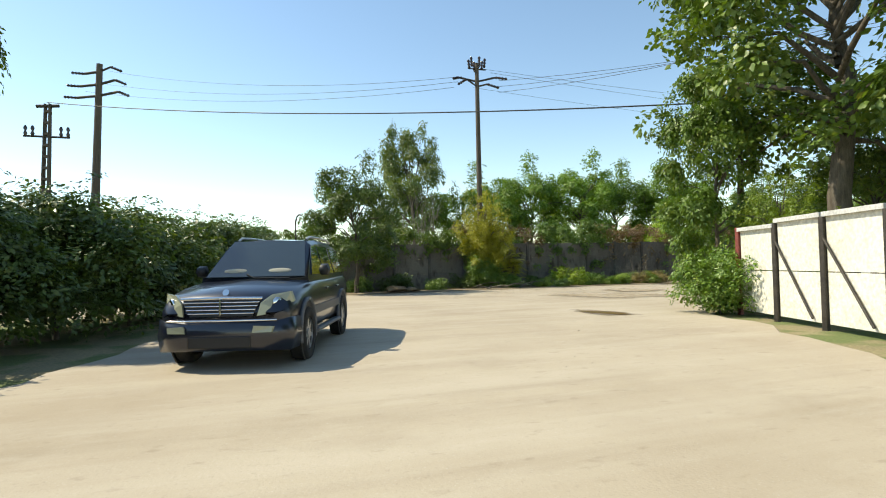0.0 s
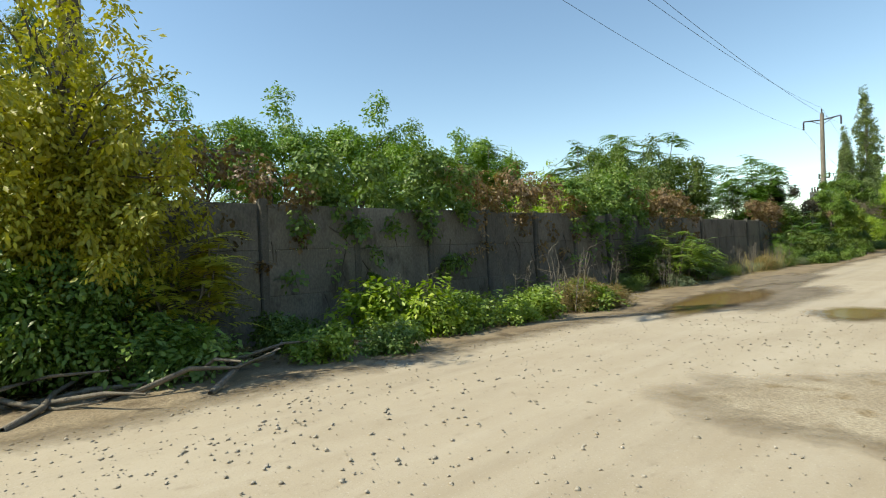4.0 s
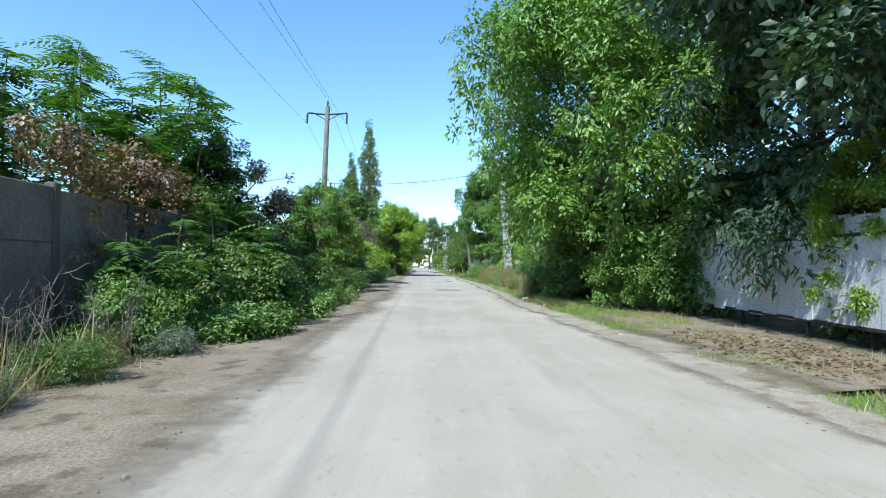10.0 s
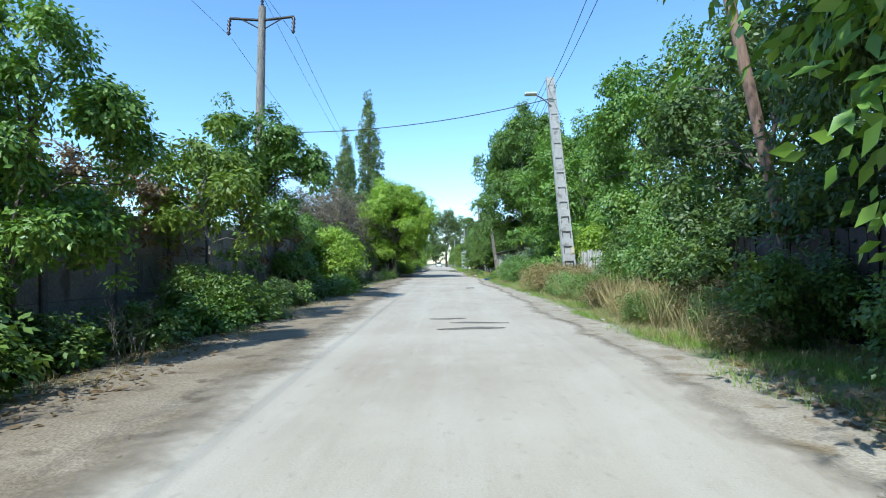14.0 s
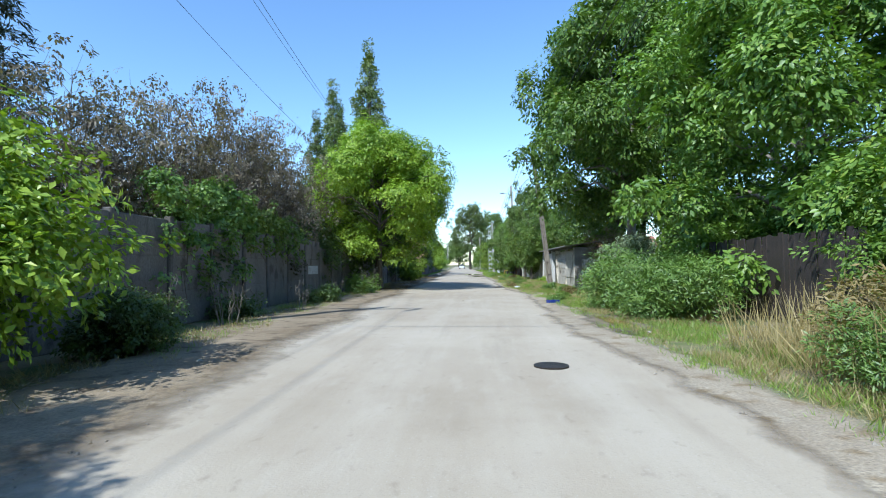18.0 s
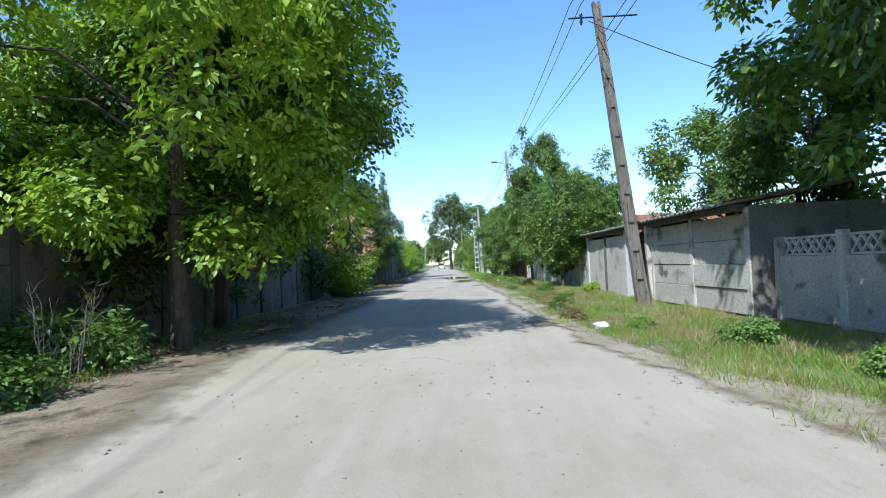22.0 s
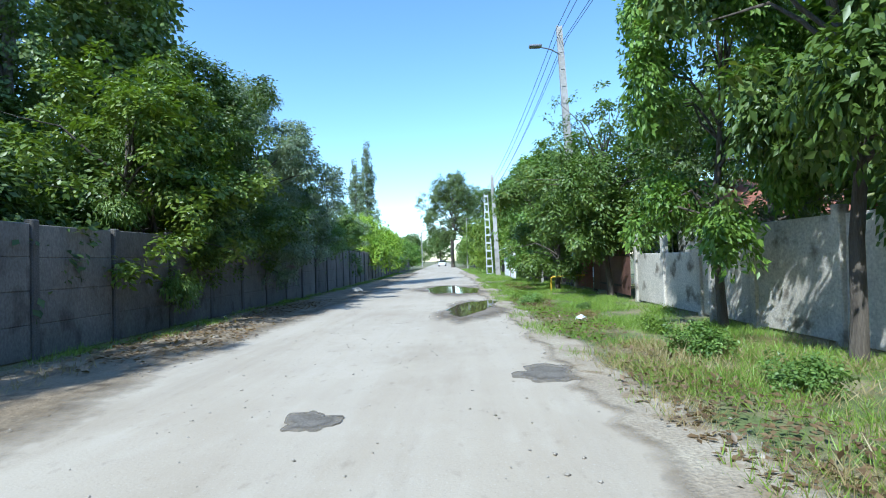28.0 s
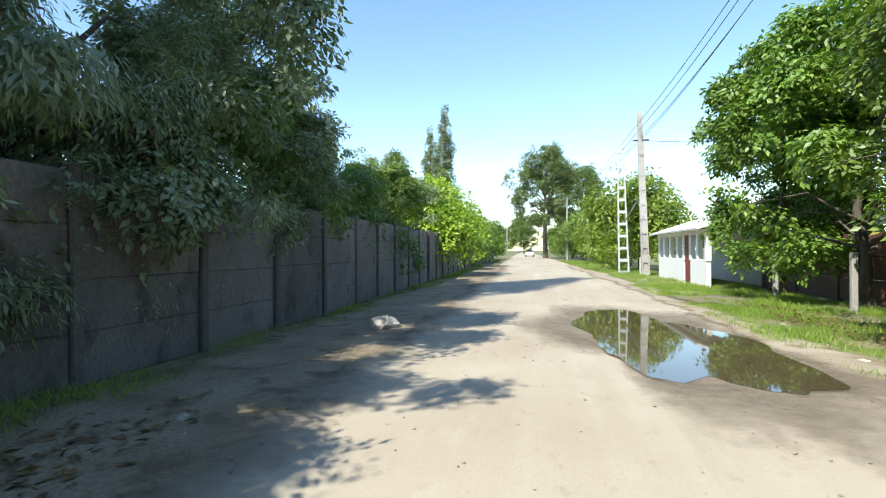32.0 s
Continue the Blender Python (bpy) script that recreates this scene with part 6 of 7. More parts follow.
def plank_wall(name, x0, y0, x1, y1, h, rows, bay, mat, label, post_mat="post", post_h=0.08, kind="", ragged=0.01):
    """A wall of stacked concrete planks between posts."""
    run = math.hypot(x1 - x0, y1 - y0)
    f = thing(name, pose(x0, y0, 0, 0, 0, math.degrees(math.atan2(y1 - y0, x1 - x0))), label, "wall")
    n = max(1, round(run / bay))
    w = run / n
    bm = bmesh.new()
    box(bm, 0.07, -0.03, 0.005, w - 0.07, 0.03, h / rows - 0.005, 0.008)
    me = bpy.data.meshes.new("plank")
    bm.to_mesh(me)
    bm.free()
    me.materials.append(M[mat])
    bm = bmesh.new()
    box(bm, -0.08, -0.08, -0.1, 0.08, 0.08, h + post_h, 0.015)
    pm = bpy.data.meshes.new("post")
    bm.to_mesh(pm)
    bm.free()
    pm.materials.append(M[post_mat])
    for q in range(n + 1):
        child("post", pm, f, m=pose(q * w, 0, rng.normal() * 0.015, rng.normal() * 0.5, rng.normal() * 0.5, 0))
        if q < n:
            for r in range(rows):
                child("plank", me, f, m=pose(q * w, rng.normal() * ragged, r * h / rows, rng.normal() * 0.4, 0, 0))
    return f


# pale fence with iron posts at the junction
gate = thing("pale_fence", pose(0, 0, 0), "cream panel fence with rusty iron posts", "fence")
GA = Vector((11.75, -19.15, 0))
GD = Vector((1.5, -0.55, 0)).normalized()
GN = Vector((-GD.y, GD.x, 0))
for q in range(9):
    a, b = GA + GD * (0.06 + q * 1.55), GA + GD * (1.55 + q * 1.55)
    for r in range(2):
        z0, z1 = (0.08, 1.05) if r == 0 else (1.07, 2.0 + 0.1 * (q > 0))
        panel(gate, "fence_panel", [a + Vector((0, 0, z0)), b + Vector((0, 0, z0)), b + Vector((0, 0, z1)), a + Vector((0, 0, z1))], M["cream"], 0.03)
    p = GA + GD * (q * 1.55) - GN * 0.06
    bm = bmesh.new()
    box(bm, p.x - 0.05, p.y - 0.05, -0.1, p.x + 0.05, p.y + 0.05, 2.1, 0.008)
    part("post", bm, M["red"] if q == 0 else M["iron"], gate, "rusty iron post")
    if q:
        bar(gate, "brace", tuple(p + Vector((0, 0, 1.75)) - GN * 0.02), tuple(p + GD * 1.2 + Vector((0, 0, 0.15)) - GN * 0.02), 0.03, "iron")
    panel(gate, "coping", [a + Vector((0, 0, z1 + 0.002)) - GN * 0.03, b + Vector((0, 0, z1 + 0.002)) - GN * 0.03, b + Vector((0, 0, z1 + 0.09)) - GN * 0.03, a + Vector((0, 0, z1 + 0.09)) - GN * 0.03], M["white"], 0.09)
board_fence("sheet_fence", 7.1, 19.2, 6.5, 5.2, 2.3, 0.55, "white", "grey-white corrugated sheet fence under trees", 0.004, 0.35, 0.02)
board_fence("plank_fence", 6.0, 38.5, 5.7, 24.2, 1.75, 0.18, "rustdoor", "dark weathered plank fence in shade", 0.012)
board_fence("picket_fence", 6.3, 50.8, 6.1, 43.6, 1.75, 0.13, "pale", "pale weathered picket fence in high weeds", 0.05, 0.1, 0, ragged=0.06)
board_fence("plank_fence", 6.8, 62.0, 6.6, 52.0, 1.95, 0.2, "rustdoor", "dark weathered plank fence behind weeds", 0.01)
# wall with a lattice crown
plank_wall("lattice_wall", 5.75, 62.2, 5.75, 73.0, 1.22, 1, 1.8, "pale", "pale concrete wall with a lattice crown", "pale", 0.42)
crown = thing("lattice_crown", pose(5.75, 62.2, 1.225), "row of pierced concrete lattice blocks on a wall", "lattice")
bm = bmesh.new()
box(bm, -0.03, 0, 0, 0.03, 0.22, 0.04)
box(bm, -0.03, 0, 0.32, 0.03, 0.22, 0.36)
for s in (0, 1):
    r = bmesh.ops.create_cube(bm, size=1, matrix=pose(0, 0.11, 0.18, (38 if s else -38), 0, 0) @ Matrix.Diagonal((0.05, 0.035, 0.34, 1)))
lat = bpy.data.meshes.new("lattice_block")
bm.to_mesh(lat)
bm.free()
lat.materials.append(M["pale"])
for q in range(49):
    if (q % 8) != 0:
        child("lattice_block", lat, crown, m=pose(0, q * 0.22, 0))
# old garage
plank_wall("shed_wall", 5.35, 73.3, 5.15, 78.2, 2.15, 4, 2.45, "pale", "weathered grey concrete plank front of a shed", "pale", 0.1, ragged=0.03)
garage = thing("garage", pose(0, 0, 0), "old concrete garage with a fibre-cement roof", "garage")
for y0, y1, h in ((80.55, 82.9, 2.1), (83.05, 85.6, 2.1)):
    bm = bmesh.new()
    box(bm, 5.02, y0, -0.1, 5.16, y1, h, 0.02)
    part("wall_slab", bm, M["plaster"], garage)
for y, w, mt in ((78.35, 0.2, "pale"), (80.4, 0.22, "white"), (82.97, 0.12, "post"), (85.7, 0.2, "white")):
    bm = bmesh.new()
    box(bm, 4.96, y - w / 2, -0.1, 5.2, y + w / 2, 2.25, 0.015)
    part("pillar", bm, M[mt], garage)
bm = bmesh.new()
box(bm, 5.45, 78.4, 0.0, 5.5, 80.3, 2.15)
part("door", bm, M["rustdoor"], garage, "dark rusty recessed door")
for x0, y0, x1, y1 in ((5.2, 85.6, 9.2, 85.8), (9.1, 73.3, 9.3, 85.8), (5.3, 73.2, 9.2, 73.35)):
    bm = bmesh.new()
    box(bm, x0, y0, -0.1, x1, y1, 2.3)
    part("wall_slab", bm, M["wall"], garage)
bm = bmesh.new()
box(bm, 5.0, 73.2, 2.2, 5.2, 85.9, 2.32, 0.01)
part("lintel", bm, M["post"], garage)
for q in range(12):
    y0 = 73.1 + q * 1.08
    vs, fs = [], []
    n = 16
    for i in range(n + 1):
        y = y0 + 1.11 * i / n
        z = 0.03 * math.cos(i * math.pi / 2)
        jit = 0.03 * math.sin(q * 7.3)
        for x, zz in ((4.72 + jit, 2.33), (9.6, 3.05)):
            vs += [(x, y, zz + z + 0.012 * (q % 2)), (x, y, zz + z + 0.02 + 0.012 * (q % 2))]
    for i in range(n):
        a, b = i * 4, i * 4 + 4
        fs += [(a + 1, a + 3, b + 3, b + 1), (a, b, b + 2, a + 2), (a, a + 1, b + 1, b), (a + 2, b + 2, b + 3, a + 3)]
    child("roof_sheet", mesh_from("roof_sheet", vs, fs, M["asb"]), garage)
plank_wall("yard_wall", 5.1, 86.0, 5.0, 89.0, 1.65, 1, 1.5, "pale", "pale concrete yard wall in tree shade", "pale", 0.05)
plank_wall("yard_wall", 5.1, 89.2, 4.75, 97.5, 1.85, 1, 2.0, "pale", "pale concrete yard wall striped by tree shade", "pale", 0.1)
plank_wall("yard_wall", 4.75, 97.6, 4.6, 103.6, 1.38, 1, 2.0, "pale", "low pale concrete yard wall", "pale", 0.55)
board_fence("red_gate", 5.0, 94.4, 5.05, 92.9, 1.85, 0.5, "red", "red painted sheet gate between walls", 0.006, 0.08, category="gate", ragged=0.0)
board_fence("brown_fence", 4.5, 108.6, 4.6, 104.4, 1.7, 0.85, "brownsheet", "dark brown sheet-metal fence in deep tree shade", 0.006, 0.08, 0.015, ragged=0.0)
board_fence("red_gate", 4.45, 111.2, 4.5, 108.8, 1.75, 0.8, "red", "faded red sheet-metal gate", 0.008, 0.08, category="gate", ragged=0.0)
pipe = thing("gas_pipe", pose(2.95, 109.3, 0), "yellow bent gas pipe beside a gate", "pipe")
tubes("pipe", [([(0, 0, -0.05), (0, 0, 0.5), (0.06, -0.05, 0.56), (1.15, -0.3, 0.6), (1.3, -0.3, 0.6)], [0.035] * 5)], M["yellow"], pipe, n=8)
board_fence("brown_fence", 4.5, 114.6, 4.45, 111.4, 1.7, 0.9, "brownsheet", "brown-red sheet-metal fence along the verge", 0.006, 0.08, 0.015, ragged=0.0)
plank_wall("yard_wall", 4.9, 114.7, 4.7, 123.8, 1.7, 3, 2.2, "brownsheet", "dark red-brown yard wall under trees", "post", 0.1)
# posts standing on the verge
for x, y in ((3.6, 116.2), (3.4, 119.6), (4.2, 98.0)):
    t = thing("verge_post", pose(x, y, 0), "short grey concrete post in the grass", "post", "verge posts")
    bm = bmesh.new()
    box(bm, -0.06, -0.06, -0.1, 0.06, 0.06, 1.25, 0.015)
    part("shaft", bm, M["polec"], t)


def house(name, x0, y0, x1, y1, h, ridge, label, wall_mat, roof_mat, windows, along="x"):
    """A small gabled house with its windows set into the wall facing the road."""
    c = thing(name, pose(0, 0, 0), label, "house")
    bm = bmesh.new()
    box(bm, x0, y0, -0.1, x1, y1, h)
    if along == "y":
        a = [bm.verts.new(p) for p in ((x0, y0, h), (x1, y0, h), ((x0 + x1) / 2, y0, ridge), (x0, y1, h), (x1, y1, h), ((x0 + x1) / 2, y1, ridge))]
    else:
        a = [bm.verts.new(p) for p in ((x0, y0, h), (x0, y1, h), (x0, (y0 + y1) / 2, ridge), (x1, y0, h), (x1, y1, h), (x1, (y0 + y1) / 2, ridge))]
    bm.faces.new(a[:3])
    bm.faces.new(a[3:][::-1])
    part("wall", bm, M[wall_mat], c)
    o = 0.35
    e = 0.06
    if along == "y":
        xm = (x0 + x1) / 2
        for s, xe in ((-1, x0 - o), (1, x1 + o)):
            zz = h - (ridge - h) * o / (xm - x0)
            panel(c, "roof", [(xe, y0 - o, zz), (xm, y0 - o, ridge), (xm, y1 + o, ridge), (xe, y1 + o, zz)][::-1 if s < 0 else 1], M[roof_mat], -e if s > 0 else -e)
    else:
        ym = (y0 + y1) / 2
        for s, ye in ((-1, y0 - o), (1, y1 + o)):
            zz = h - (ridge - h) * o / (ym - y0)
            panel(c, "roof", [(x0 - o, ye, zz), (x0 - o, ym, ridge), (x1 + o, ym, ridge), (x1 + o, ye, zz)][::1 if s < 0 else -1], M[roof_mat], -e)
    for wy, wz, ww, wh in windows:
        win = panel(c, "window", [(x0 - 0.002, wy + ww, wz), (x0 - 0.002, wy, wz), (x0 - 0.002, wy, wz + wh), (x0 - 0.002, wy + ww, wz + wh)], M["carglass"], 0.01, "dark window pane")
        for q in (0, ww - 0.06, ww / 2 - 0.03):
            panel(win, "window_frame", [(x0 - 0.014, wy + q + 0.06, wz), (x0 - 0.014, wy + q, wz), (x0 - 0.014, wy + q, wz + wh), (x0 - 0.014, wy + q + 0.06, wz + wh)], M["white"], 0.02)
    return c


house("house", 7.6, 106.5, 15, 113.5, 2.7, 4.3, "small white gabled house behind the trees", "white", "tile", [(108, 1.0, 1.2, 1.2), (111, 1.0, 1.2, 1.2)])
house("house", 9.5, 93.5, 17, 100.5, 2.4, 4.0, "low house with a red tile roof behind the wall", "cream", "tile", [(95, 1.0, 1.1, 1.1)])
house("house", 12, 26, 19, 33, 2.6, 4.2, "low house with a red roof behind dark trees", "white", "red", [(28, 1.0, 1.1, 1.1)])
# white veranda house by the two poles
ver = thing("veranda_house", pose(0, 0, 0), "white house with open veranda bays and a red door", "house")
VX, VY0, VY1 = 2.75, 123.6, 131.6
bm = bmesh.new()
box(bm, VX, VY0, -0.1, VX + 0.15, 125.75, 0.95, 0.01)
part("parapet", bm, M["whitewash"], ver)
bm = bmesh.new()
box(bm, VX, 126.75, -0.1, VX + 0.15, VY1, 0.95, 0.01)
part("parapet", bm, M["whitewash"], ver)
for y in (123.7, 124.8, 125.8, 126.8, 127.9, 129.2, 130.4, 131.5):
    bm = bmesh.new()
    box(bm, VX - 0.01, y - 0.14, 0.9, VX + 0.16, y + 0.14, 1.9, 0.01)
    part("pillar", bm, M["whitewash"], ver)
bm = bmesh.new()
box(bm, VX - 0.02, VY0, 1.9, VX + 0.17, VY1, 2.05, 0.01)
part("beam", bm, M["whitewash"], ver)
bm = bmesh.new()
box(bm, VX + 0.03, 125.95, 0, VX + 0.09, 126.65, 1.9, 0.01)
part("door", bm, M["red"], ver, "dark red panelled door")
bm = bmesh.new()
box(bm, VX + 2.2, VY0, -0.1, VX + 5.5, VY1, 2.3)
part("wall", bm, M["whitewash"], ver)
panel(ver, "roof", [(VX - 0.4, VY0 - 0.3, 2.02), (VX - 0.4, VY1 + 0.3, 2.02), (VX + 3.2, VY1 + 0.3, 3.2), (VX + 3.2, VY0 - 0.3, 3.2)], M["whitewash"], -0.07, "whitewashed sloping roof")
panel(ver, "roof", [(VX + 3.2, VY0 - 0.3, 3.2), (VX + 3.2, VY1 + 0.3, 3.2), (VX + 6.5, VY1 + 0.3, 2.2), (VX + 6.5, VY0 - 0.3, 2.2)], M["whitewash"], -0.07)
t = thing("small_post", pose(2.3, 134.0, 0), "short white post beside the road", "post")
bm = bmesh.new()
box(bm, -0.07, -0.07, -0.1, 0.07, 0.07, 0.9, 0.015)
part("shaft", bm, M["white"], t)

# plates on the long wall
for y, z, w, h in ((64.4, 1.0, 1.3, 0.36),):
    bm = bmesh.new()
    box(bm, wall_x(y) + 0.05, y, z, wall_x(y) + 0.065, y + w, z + h, 0.003)
    tagged(part("wall_plate", bm, M["white"]), "pale weathered plate fixed to the wall", "plate", "wall plates")

# ---- puddles, holes and litter ----
M["puddle"] = ragged(plain("muddy_water", (0.25, 0.165, 0.065), 0.1), 3)
M["puddlegrey"] = plain("dark_water", (0.085, 0.068, 0.035), 0.03)
for q in ("puddle", "puddlegrey"):
    M[q].node_tree.nodes["Principled BSDF"].inputs["Specular IOR Level"].default_value = 0.22 if q == "puddle" else 0.4


def patch(name, x, y, rx, ry, turn, material, z, label, category, seed, lump=0.24, n=120, solid=0.0):
    """A flat, irregular patch with a thin edge."""
    rr = np.random.default_rng(seed)
    ph = rr.random(5) * 6.283
    ring = []
    for k in range(n):
        a = 2 * math.pi * k / n
        f = 1 + lump * (0.5 * math.sin(2 * a + ph[0]) + 0.4 * math.sin(3 * a + ph[1]) + 0.3 * math.sin(5 * a + ph[2]) + 0.2 * math.sin(9 * a + ph[3]) + 0.06 * math.sin(17 * a + ph[4]) + 0.04 * math.sin(31 * a + ph[1]))
        ring.append((rx * f * math.cos(a), ry * f * math.sin(a)))
    bm = bmesh.new()
    rings = [[bm.verts.new((p[0] * f, p[1] * f, h)) for p in ring] for f, h in ((0.98, -0.03), (1.0, 0), (0.8, 0), (0.6, 0), (0.3, 0))]
    for lo, hi in zip(rings, rings[1:]):
        for k in range(n):
            bm.faces.new((lo[k], lo[(k + 1) % n], hi[(k + 1) % n], hi[k]))
    bm.faces.new(rings[-1])
    bmesh.ops.recalc_face_normals(bm, faces=bm.faces)
    ob = part(name, bm, material, m=pose(x, y, z, 0, 0, turn))
    ob.data.attributes.new("edge", "FLOAT", "POINT").data.foreach_set("value", [solid] * (2 * n) + [max(solid, 0.35)] * n + [0.75] * n + [1.0] * n)
    return tagged(ob, label, category, kind="structure" if category != "puddle" else "")


for x, y, rx, ry, a, sd in ((10.2, -22.1, 1.0, 0.5, 20, 1), (-1.4, -5.4, 1.5, 5.2, -2, 2), (-2.3, 0.5, 1.1, 4.4, 4, 3), (2.9, 54.8, 0.75, 2.4, 4, 4), (-0.4, 102.0, 1.0, 3.2, -8, 6), (-1.3, 112.0, 1.9, 4.4, 4, 7), (1.4, 118.3, 1.0, 2.0, 0, 8)):
    patch("mud", x, y, rx, ry, a, M["mud"], 0.026 + 0.0004 * sd, "damp brown mud round a puddle", "mud", sd, 0.3)
for x, y, rx, ry, a, sd, mt in ((10.3, -22.1, 0.72, 0.36, 20, 11, "puddle"), (-1.65, -6.9, 0.85, 3.9, 2, 12, "puddle"), (1.1, -8.7, 0.75, 1.1, 10, 13, "puddle"), (2.9, 54.6, 0.32, 1.3, 4, 14, "puddle"), (-0.35, 102.6, 0.62, 2.0, -12, 15, "puddlegrey"), (-1.2, 111.8, 1.15, 3.1, 4, 16, "puddlegrey")):
    patch("puddle", x, y, rx, ry, a, M[mt], 0.031 + 0.0004 * (sd - 10), "shallow muddy puddle on the road", "puddle", sd)
M["hole"] = ragged(surf("broken_road", (0.15, 0.13, 0.10), (0.24, 0.21, 0.17), 3, 0.95, 0.8, 30), 5)
for x, y, rx, ry, a, sd in ((0.4, 93.9, 0.42, 0.42, 0, 21), (-1.9, 92.2, 0.22, 0.3, 0, 22), (0.35, 32.4, 0.75, 0.14, 8, 23), (0.5, 33.4, 0.5, 0.13, -6, 24), (-0.2, 34.3, 0.35, 0.12, 4, 25), (1.05, 73.4, 0.42, 0.55, 0, 26)):
    patch("pothole", x, y, rx, ry, a, M["hole"], 0.014, "broken patch in the road surface", "pothole", sd, 0.35, 120, 0.42)
patch("manhole", 0.78, 49.4, 0.23, 0.23, 0, M["iron"], 0.02, "round dark iron manhole cover", "manhole", 31, 0.0, 28)

crate = thing("crate", pose(2.35, 60.7, 0.0, 0, 0, 20), "flattened blue plastic crate on the verge", "crate")
bm = bmesh.new()
box(bm, -0.19, -0.12, 0.02, 0.19, 0.12, 0.05)
part("base", bm, M["blue"], crate)
for s in (-1, 1):
    bm = bmesh.new()
    box(bm, -0.19, s * 0.12 - 0.012, 0.02, 0.19, s * 0.12 + 0.012, 0.11, 0.004)
    part("side", bm, M["blue"], crate)
    bm = bmesh.new()
    box(bm, s * 0.19 - 0.012, -0.11, 0.02, s * 0.19 + 0.012, 0.11, 0.11, 0.004)
    part("side", bm, M["blue"], crate)


def crumple(name, x, y, r, mat, label, category, seed, squash=0.6):
    rr = np.random.default_rng(seed)
    bm = bmesh.new()
    bmesh.ops.create_icosphere(bm, subdivisions=2, radius=r)
    for v in bm.verts:
        v.co *= 1 + rr.normal() * 0.16
        v.co.z = max(-r * 0.4, v.co.z * squash)
    return tagged(part(name, bm, M[mat], m=pose(x, y, r * 0.4 - 0.01, 0, 0, seed * 40)), label, category)


crumple("plastic_bag", 1.95, 72.3, 0.14, "bagw", "crumpled white plastic bag in the grass", "bag", 3)
crumple("plastic_bag", 1.9, 99.0, 0.12, "bagw", "crumpled pale plastic bag in the grass", "bag", 4)
crumple("rubble", -5.6, 112.2, 0.24, "pale", "pale broken lump of rubble beside the road", "rubble", 6)
crumple("rubble", 3.2, 25.2, 0.13, "pale", "broken pale rubble at the road edge", "rubble", 5)
for q in range(40):
    e = ROAD_R if q % 3 else ROAD_L
    y = -8 + q * 3.2
    x = float(np.interp(y, [p[1] for p in e], [p[0] for p in e])) + (0.35 + rng.random() * 0.8) * (1 if q % 3 else -1)
    crumple("stone", x, y, 0.03 + 0.035 * rng.random(), "stone", "small pale stone at the road edge", "stone", 100 + q, 0.7)["group"] = "road stones"
for q in range(6):
    crumple("flower", 3.75 + rng.random() * 0.5, -1.0 + rng.random() * 1.2, 0.05, "bagw", "pale white flower head in the weeds", "flower", 200 + q, 0.8)["group"] = "white flowers"
pile = thing("branch_pile", pose(-4.0, -18.8, 0), "pile of dry fallen branches at the wall", "branches")
for q in range(9):
    a = rng.random() * 3
    p = (rng.normal() * 0.5, rng.normal() * 0.8, 0.1 + 0.25 * rng.random())
    tubes("branch", [(wobble(rng, (p[0] - math.cos(a), p[1] - math.sin(a), 0.03), (p[0] + math.cos(a), p[1] + math.sin(a), p[2]), 4, 0.06), [0.04, 0.035, 0.03, 0.02, 0.01])], M["barkpale"], pile, n=5)
patch("stain", 4.6, -18.0, 2.6, 1.5, 30, M["grit"], 0.03, "damp brown stain on the sandy junction", "stain", 41, 0.3)
patch("stain", 2.2, -15.0, 1.8, 1.2, -20, M["grit"], 0.031, "damp brown stain on the sandy junction", "stain", 42, 0.3)
M["earth"] = surf("brown_earth", (0.22, 0.14, 0.075), (0.33, 0.23, 0.13), 3, 1.0, 0.8, 30)
for x, y, r, sd in ((-3.2, -24.6, 0.5, 51), (-3.4, -23.7, 0.35, 52)):
    crumple("earth_heap", x, y, r, "earth", "low heap of brown earth at the wall", "earth heap", sd, 0.3)
board = thing("leaning_board", pose(-2.2, -28.6, 0, 0, 0, 70), "pale weathered board leaning in the shade", "board")
bm = bmesh.new()
box(bm, -0.55, -0.012, 0.02, 0.55, 0.012, 1.25, 0.004)
bmesh.ops.rotate(bm, verts=bm.verts, cent=(0, 0, 0), matrix=Matrix.Rotation(-0.25, 3, "X"))
part("sheet", bm, M["asb"], board)
hook = thing("hooked_pole", pose(-3.4, -29.2, 0), "thin dark iron pole with a hooked top", "pole")
tubes("pole", [([(0, 0, -0.2), (0, 0, 3.4), (0.1, 0.05, 3.65), (0.35, 0.15, 3.75), (0.6, 0.25, 3.7)], [0.035] * 5)], M["iron"], hook)
# a pale car far down the road
far = thing("parked_car", pose(-6.0, 215, 0, 0, 0, 90), "pale car far down the road", "car")
part("body", loft([(-2.1, [(0, 0.4), (0.75, 0.4), (0.8, 0.7), (0.7, 0.95), (0, 0.97)]), (-1.6, [(0, 0.3), (0.84, 0.3), (0.86, 0.7), (0.8, 1.0), (0, 1.02)]), (1.6, [(0, 0.3), (0.84, 0.3), (0.86, 0.7), (0.78, 0.92), (0, 0.95)]), (2.1, [(0, 0.4), (0.7, 0.4), (0.75, 0.6), (0.65, 0.75), (0, 0.77)])]), M["vanpaint"], far)
for s in (-1, 1):
    for wx in (1.3, -1.3):
        wheel(far, wx, s * 0.76, 0.31, s)
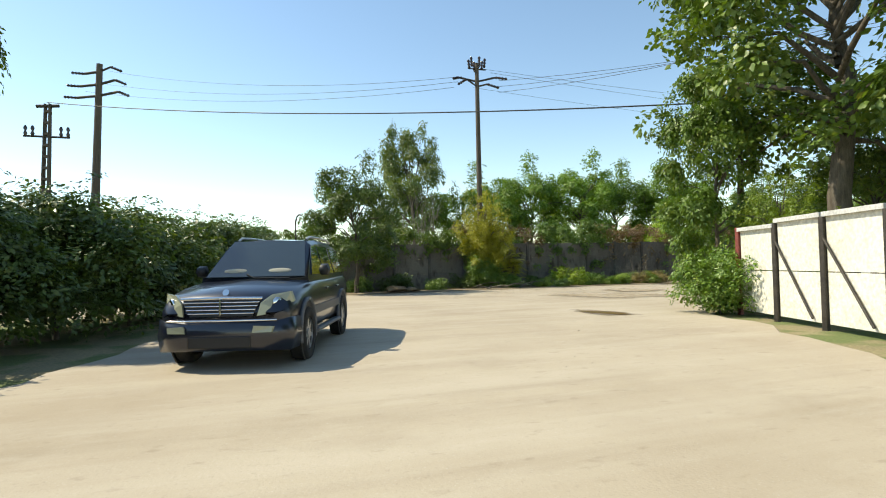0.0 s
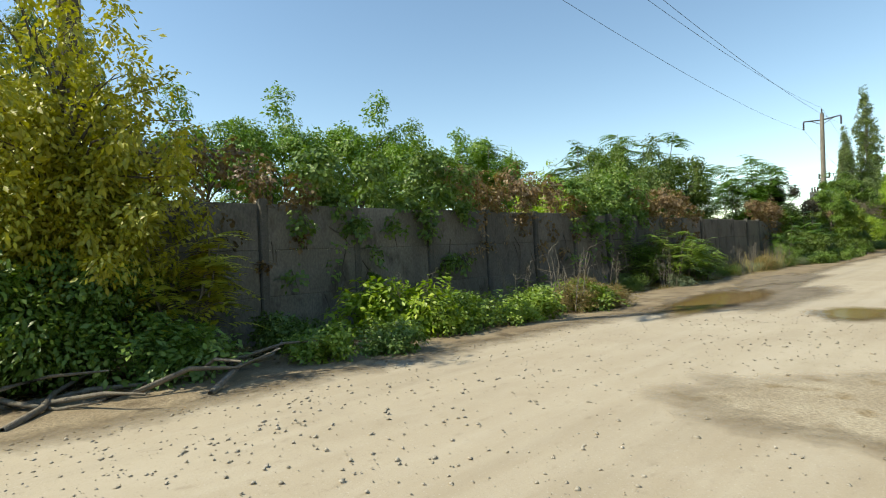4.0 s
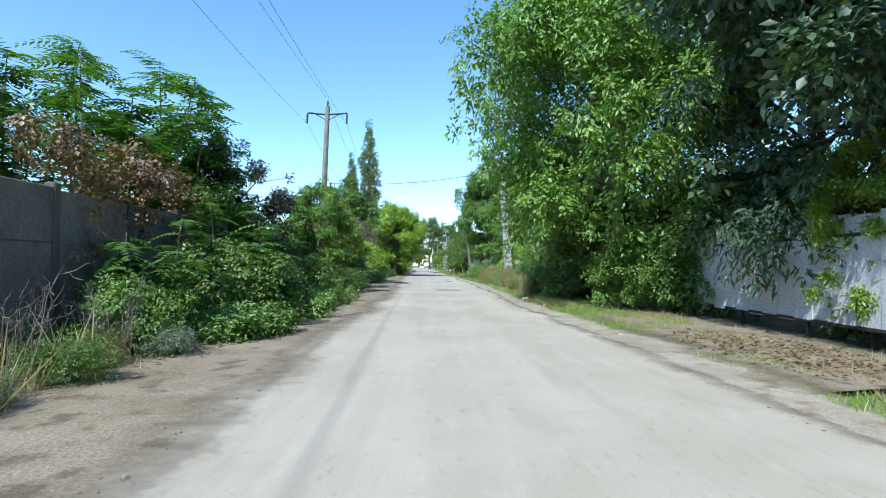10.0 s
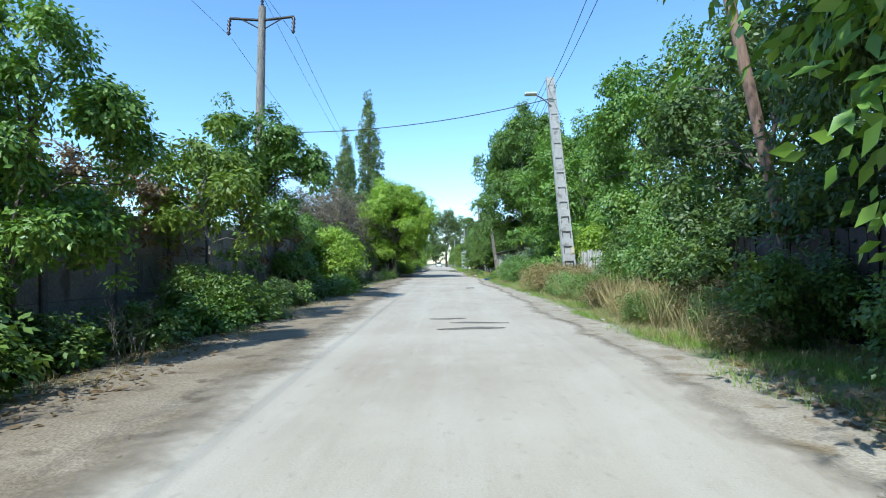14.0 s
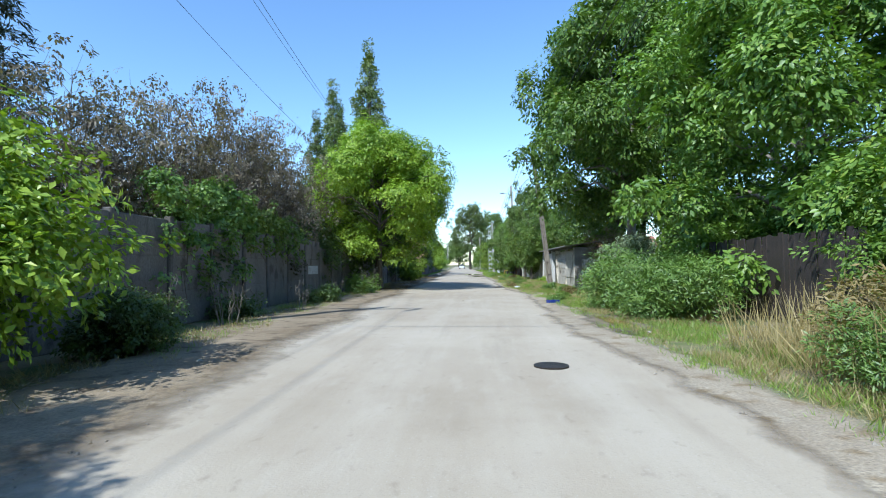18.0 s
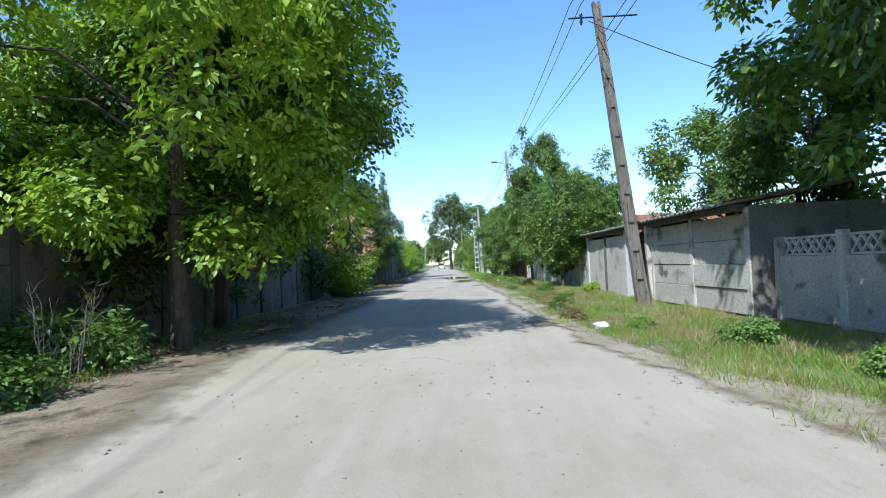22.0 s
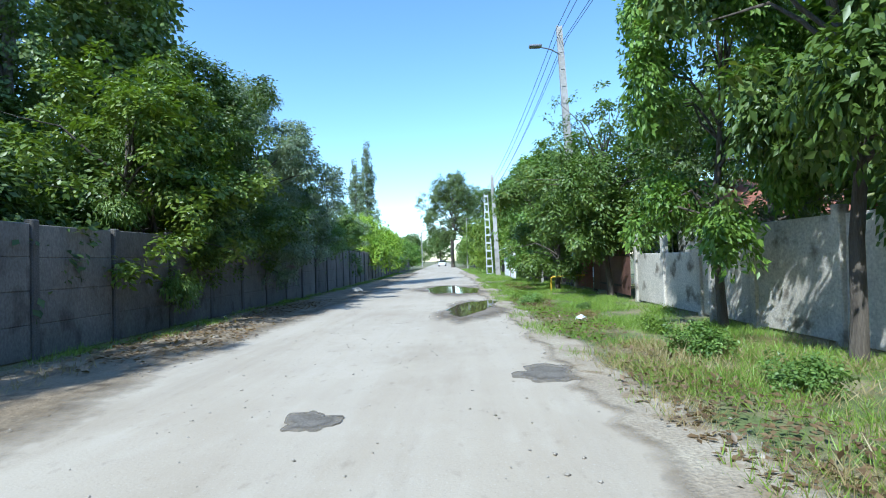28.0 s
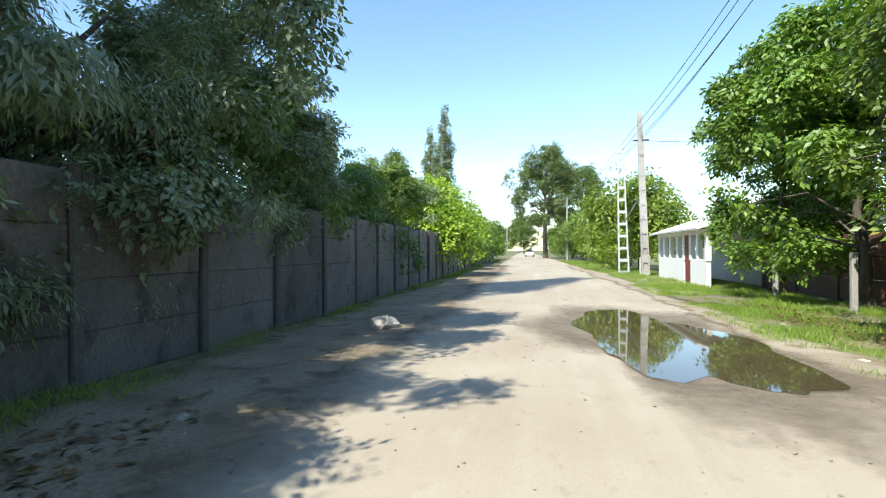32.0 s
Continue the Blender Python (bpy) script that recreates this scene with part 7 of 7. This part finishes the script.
part("cabin", loft([(-1.5, [(0, 0.95), (0.74, 0.95), (0.6, 1.3), (0, 1.35)]), (-1.1, [(0, 0.95), (0.76, 0.95), (0.58, 1.42), (0, 1.46)]), (0.2, [(0, 0.95), (0.76, 0.95), (0.58, 1.42), (0, 1.46)]), (0.95, [(0, 0.9), (0.74, 0.9), (0.7, 1.0), (0, 1.02)])]), M["carglass"], far)

# ---- litter, gravel and small growth ----


def litter(name, areas, count, size, leaf, label, seed):
    """Fallen leaves that lie on the ground."""
    rr = np.random.default_rng(seed)
    k = rr.integers(0, len(areas), count)
    a = np.array(areas)[k]
    r = np.sqrt(rr.random(count)) * (0.6 + 0.4 * rr.random(count))
    w = rr.random(count) * 6.283
    pos = np.stack([a[:, 0] + a[:, 2] * r * np.cos(w), a[:, 1] + a[:, 3] * r * np.sin(w), 0.03 + 0.02 * rr.random(count)], 1)
    tip = rr.normal(size=(count, 3))
    tip[:, 2] *= 0.25
    up = rr.normal(size=(count, 3)) * 0.3
    up[:, 2] = 1
    ln = size * rr.uniform(0.6, 1.3, count)
    v, f = leaf_arrays(pos, tip, up, ln, ln * 0.28)
    return tagged(child(name, mesh_from(name, v, f, L[leaf])), label, "leaf litter", kind="stuff")


def gravel(name, areas, count, low, high, mat, label, seed):
    """Loose stones, four-sided and uneven, over ellipses (x, y, rx, ry)."""
    rr = np.random.default_rng(seed)
    k = rr.integers(0, len(areas), count)
    a = np.array(areas)[k]
    r, w = np.sqrt(rr.random(count)), rr.random(count) * 6.283
    c = np.stack([a[:, 0] + a[:, 2] * r * np.cos(w), a[:, 1] + a[:, 3] * r * np.sin(w), np.full(count, 0.006)], 1)
    s = low + (high - low) * rr.random(count) ** 2.5
    six = np.array([(1, 0, 0), (0, 1, 0), (-1, 0, 0), (0, -1, 0), (0, 0, 0.5), (0, 0, -0.5)], float)
    v = c[:, None, :] + six[None] * s[:, None, None] * rr.uniform(0.6, 1.3, (count, 6, 1)) + rr.normal(size=(count, 6, 3)) * s[:, None, None] * 0.15
    i = np.arange(count)[:, None, None] * 6
    f = (i + np.array([(0, 1, 4), (1, 2, 4), (2, 3, 4), (3, 0, 4), (1, 0, 5), (2, 1, 5), (3, 2, 5), (0, 3, 5)])[None]).reshape(-1, 3)
    return tagged(child(name, mesh_from(name, v.reshape(-1, 3), f, M[mat])), label, "gravel", kind="stuff")


litter("fallen_leaves", [(-5.6, 74, 1.4, 4), (-5.6, 81, 1.2, 4), (-5.8, 97.5, 1.3, 3.5), (-6.0, 104, 1.0, 4), (-4.4, 27, 1.0, 7), (-4.4, 15, 1.0, 5), (-4.6, -19, 0.9, 4), (5.2, 12.5, 1.4, 3), (3.6, 24, 0.8, 5), (-4.0, -12, 0.9, 6)], 9000, 0.1, "brown", "dry brown leaves lying on the dirt", 301)
litter("fallen_leaves", [(1.7, 92, 0.8, 4), (1.6, 99, 0.8, 4), (1.5, 104, 0.7, 3), (2.2, 80, 0.6, 6), (2.0, 113, 0.7, 5)], 5000, 0.08, "brown", "yellowed leaves along the grass edge", 302)
edge_r = [(float(np.interp(y, [p[1] for p in ROAD_R], [p[0] for p in ROAD_R])) + 0.25, y, 0.5, 3.2) for y in range(0, 126, 5)]
edge_l = [(float(np.interp(y, [p[1] for p in ROAD_L], [p[0] for p in ROAD_L])) - 0.3, y, 0.8, 3.2) for y in range(-24, 126, 5)]
gravel("gravel", edge_r, 7000, 0.006, 0.032, "stone", "loose pale gravel along the road edge", 311)
gravel("gravel", edge_l, 7000, 0.006, 0.032, "stone", "loose pale gravel along the wall side", 312)
gravel("gravel", [(3, -20, 5, 4), (8, -24, 5, 3), (0, -14, 3, 5), (13, -26, 5, 3), (-2, -22, 1.6, 5)], 9000, 0.004, 0.026, "stone", "loose stones scattered over the junction", 313)
gravel("gravel", [(-1.5, y, 2.6, 4) for y in range(66, 124, 6)], 2200, 0.005, 0.022, "stone", "loose stones on the worn road", 314)
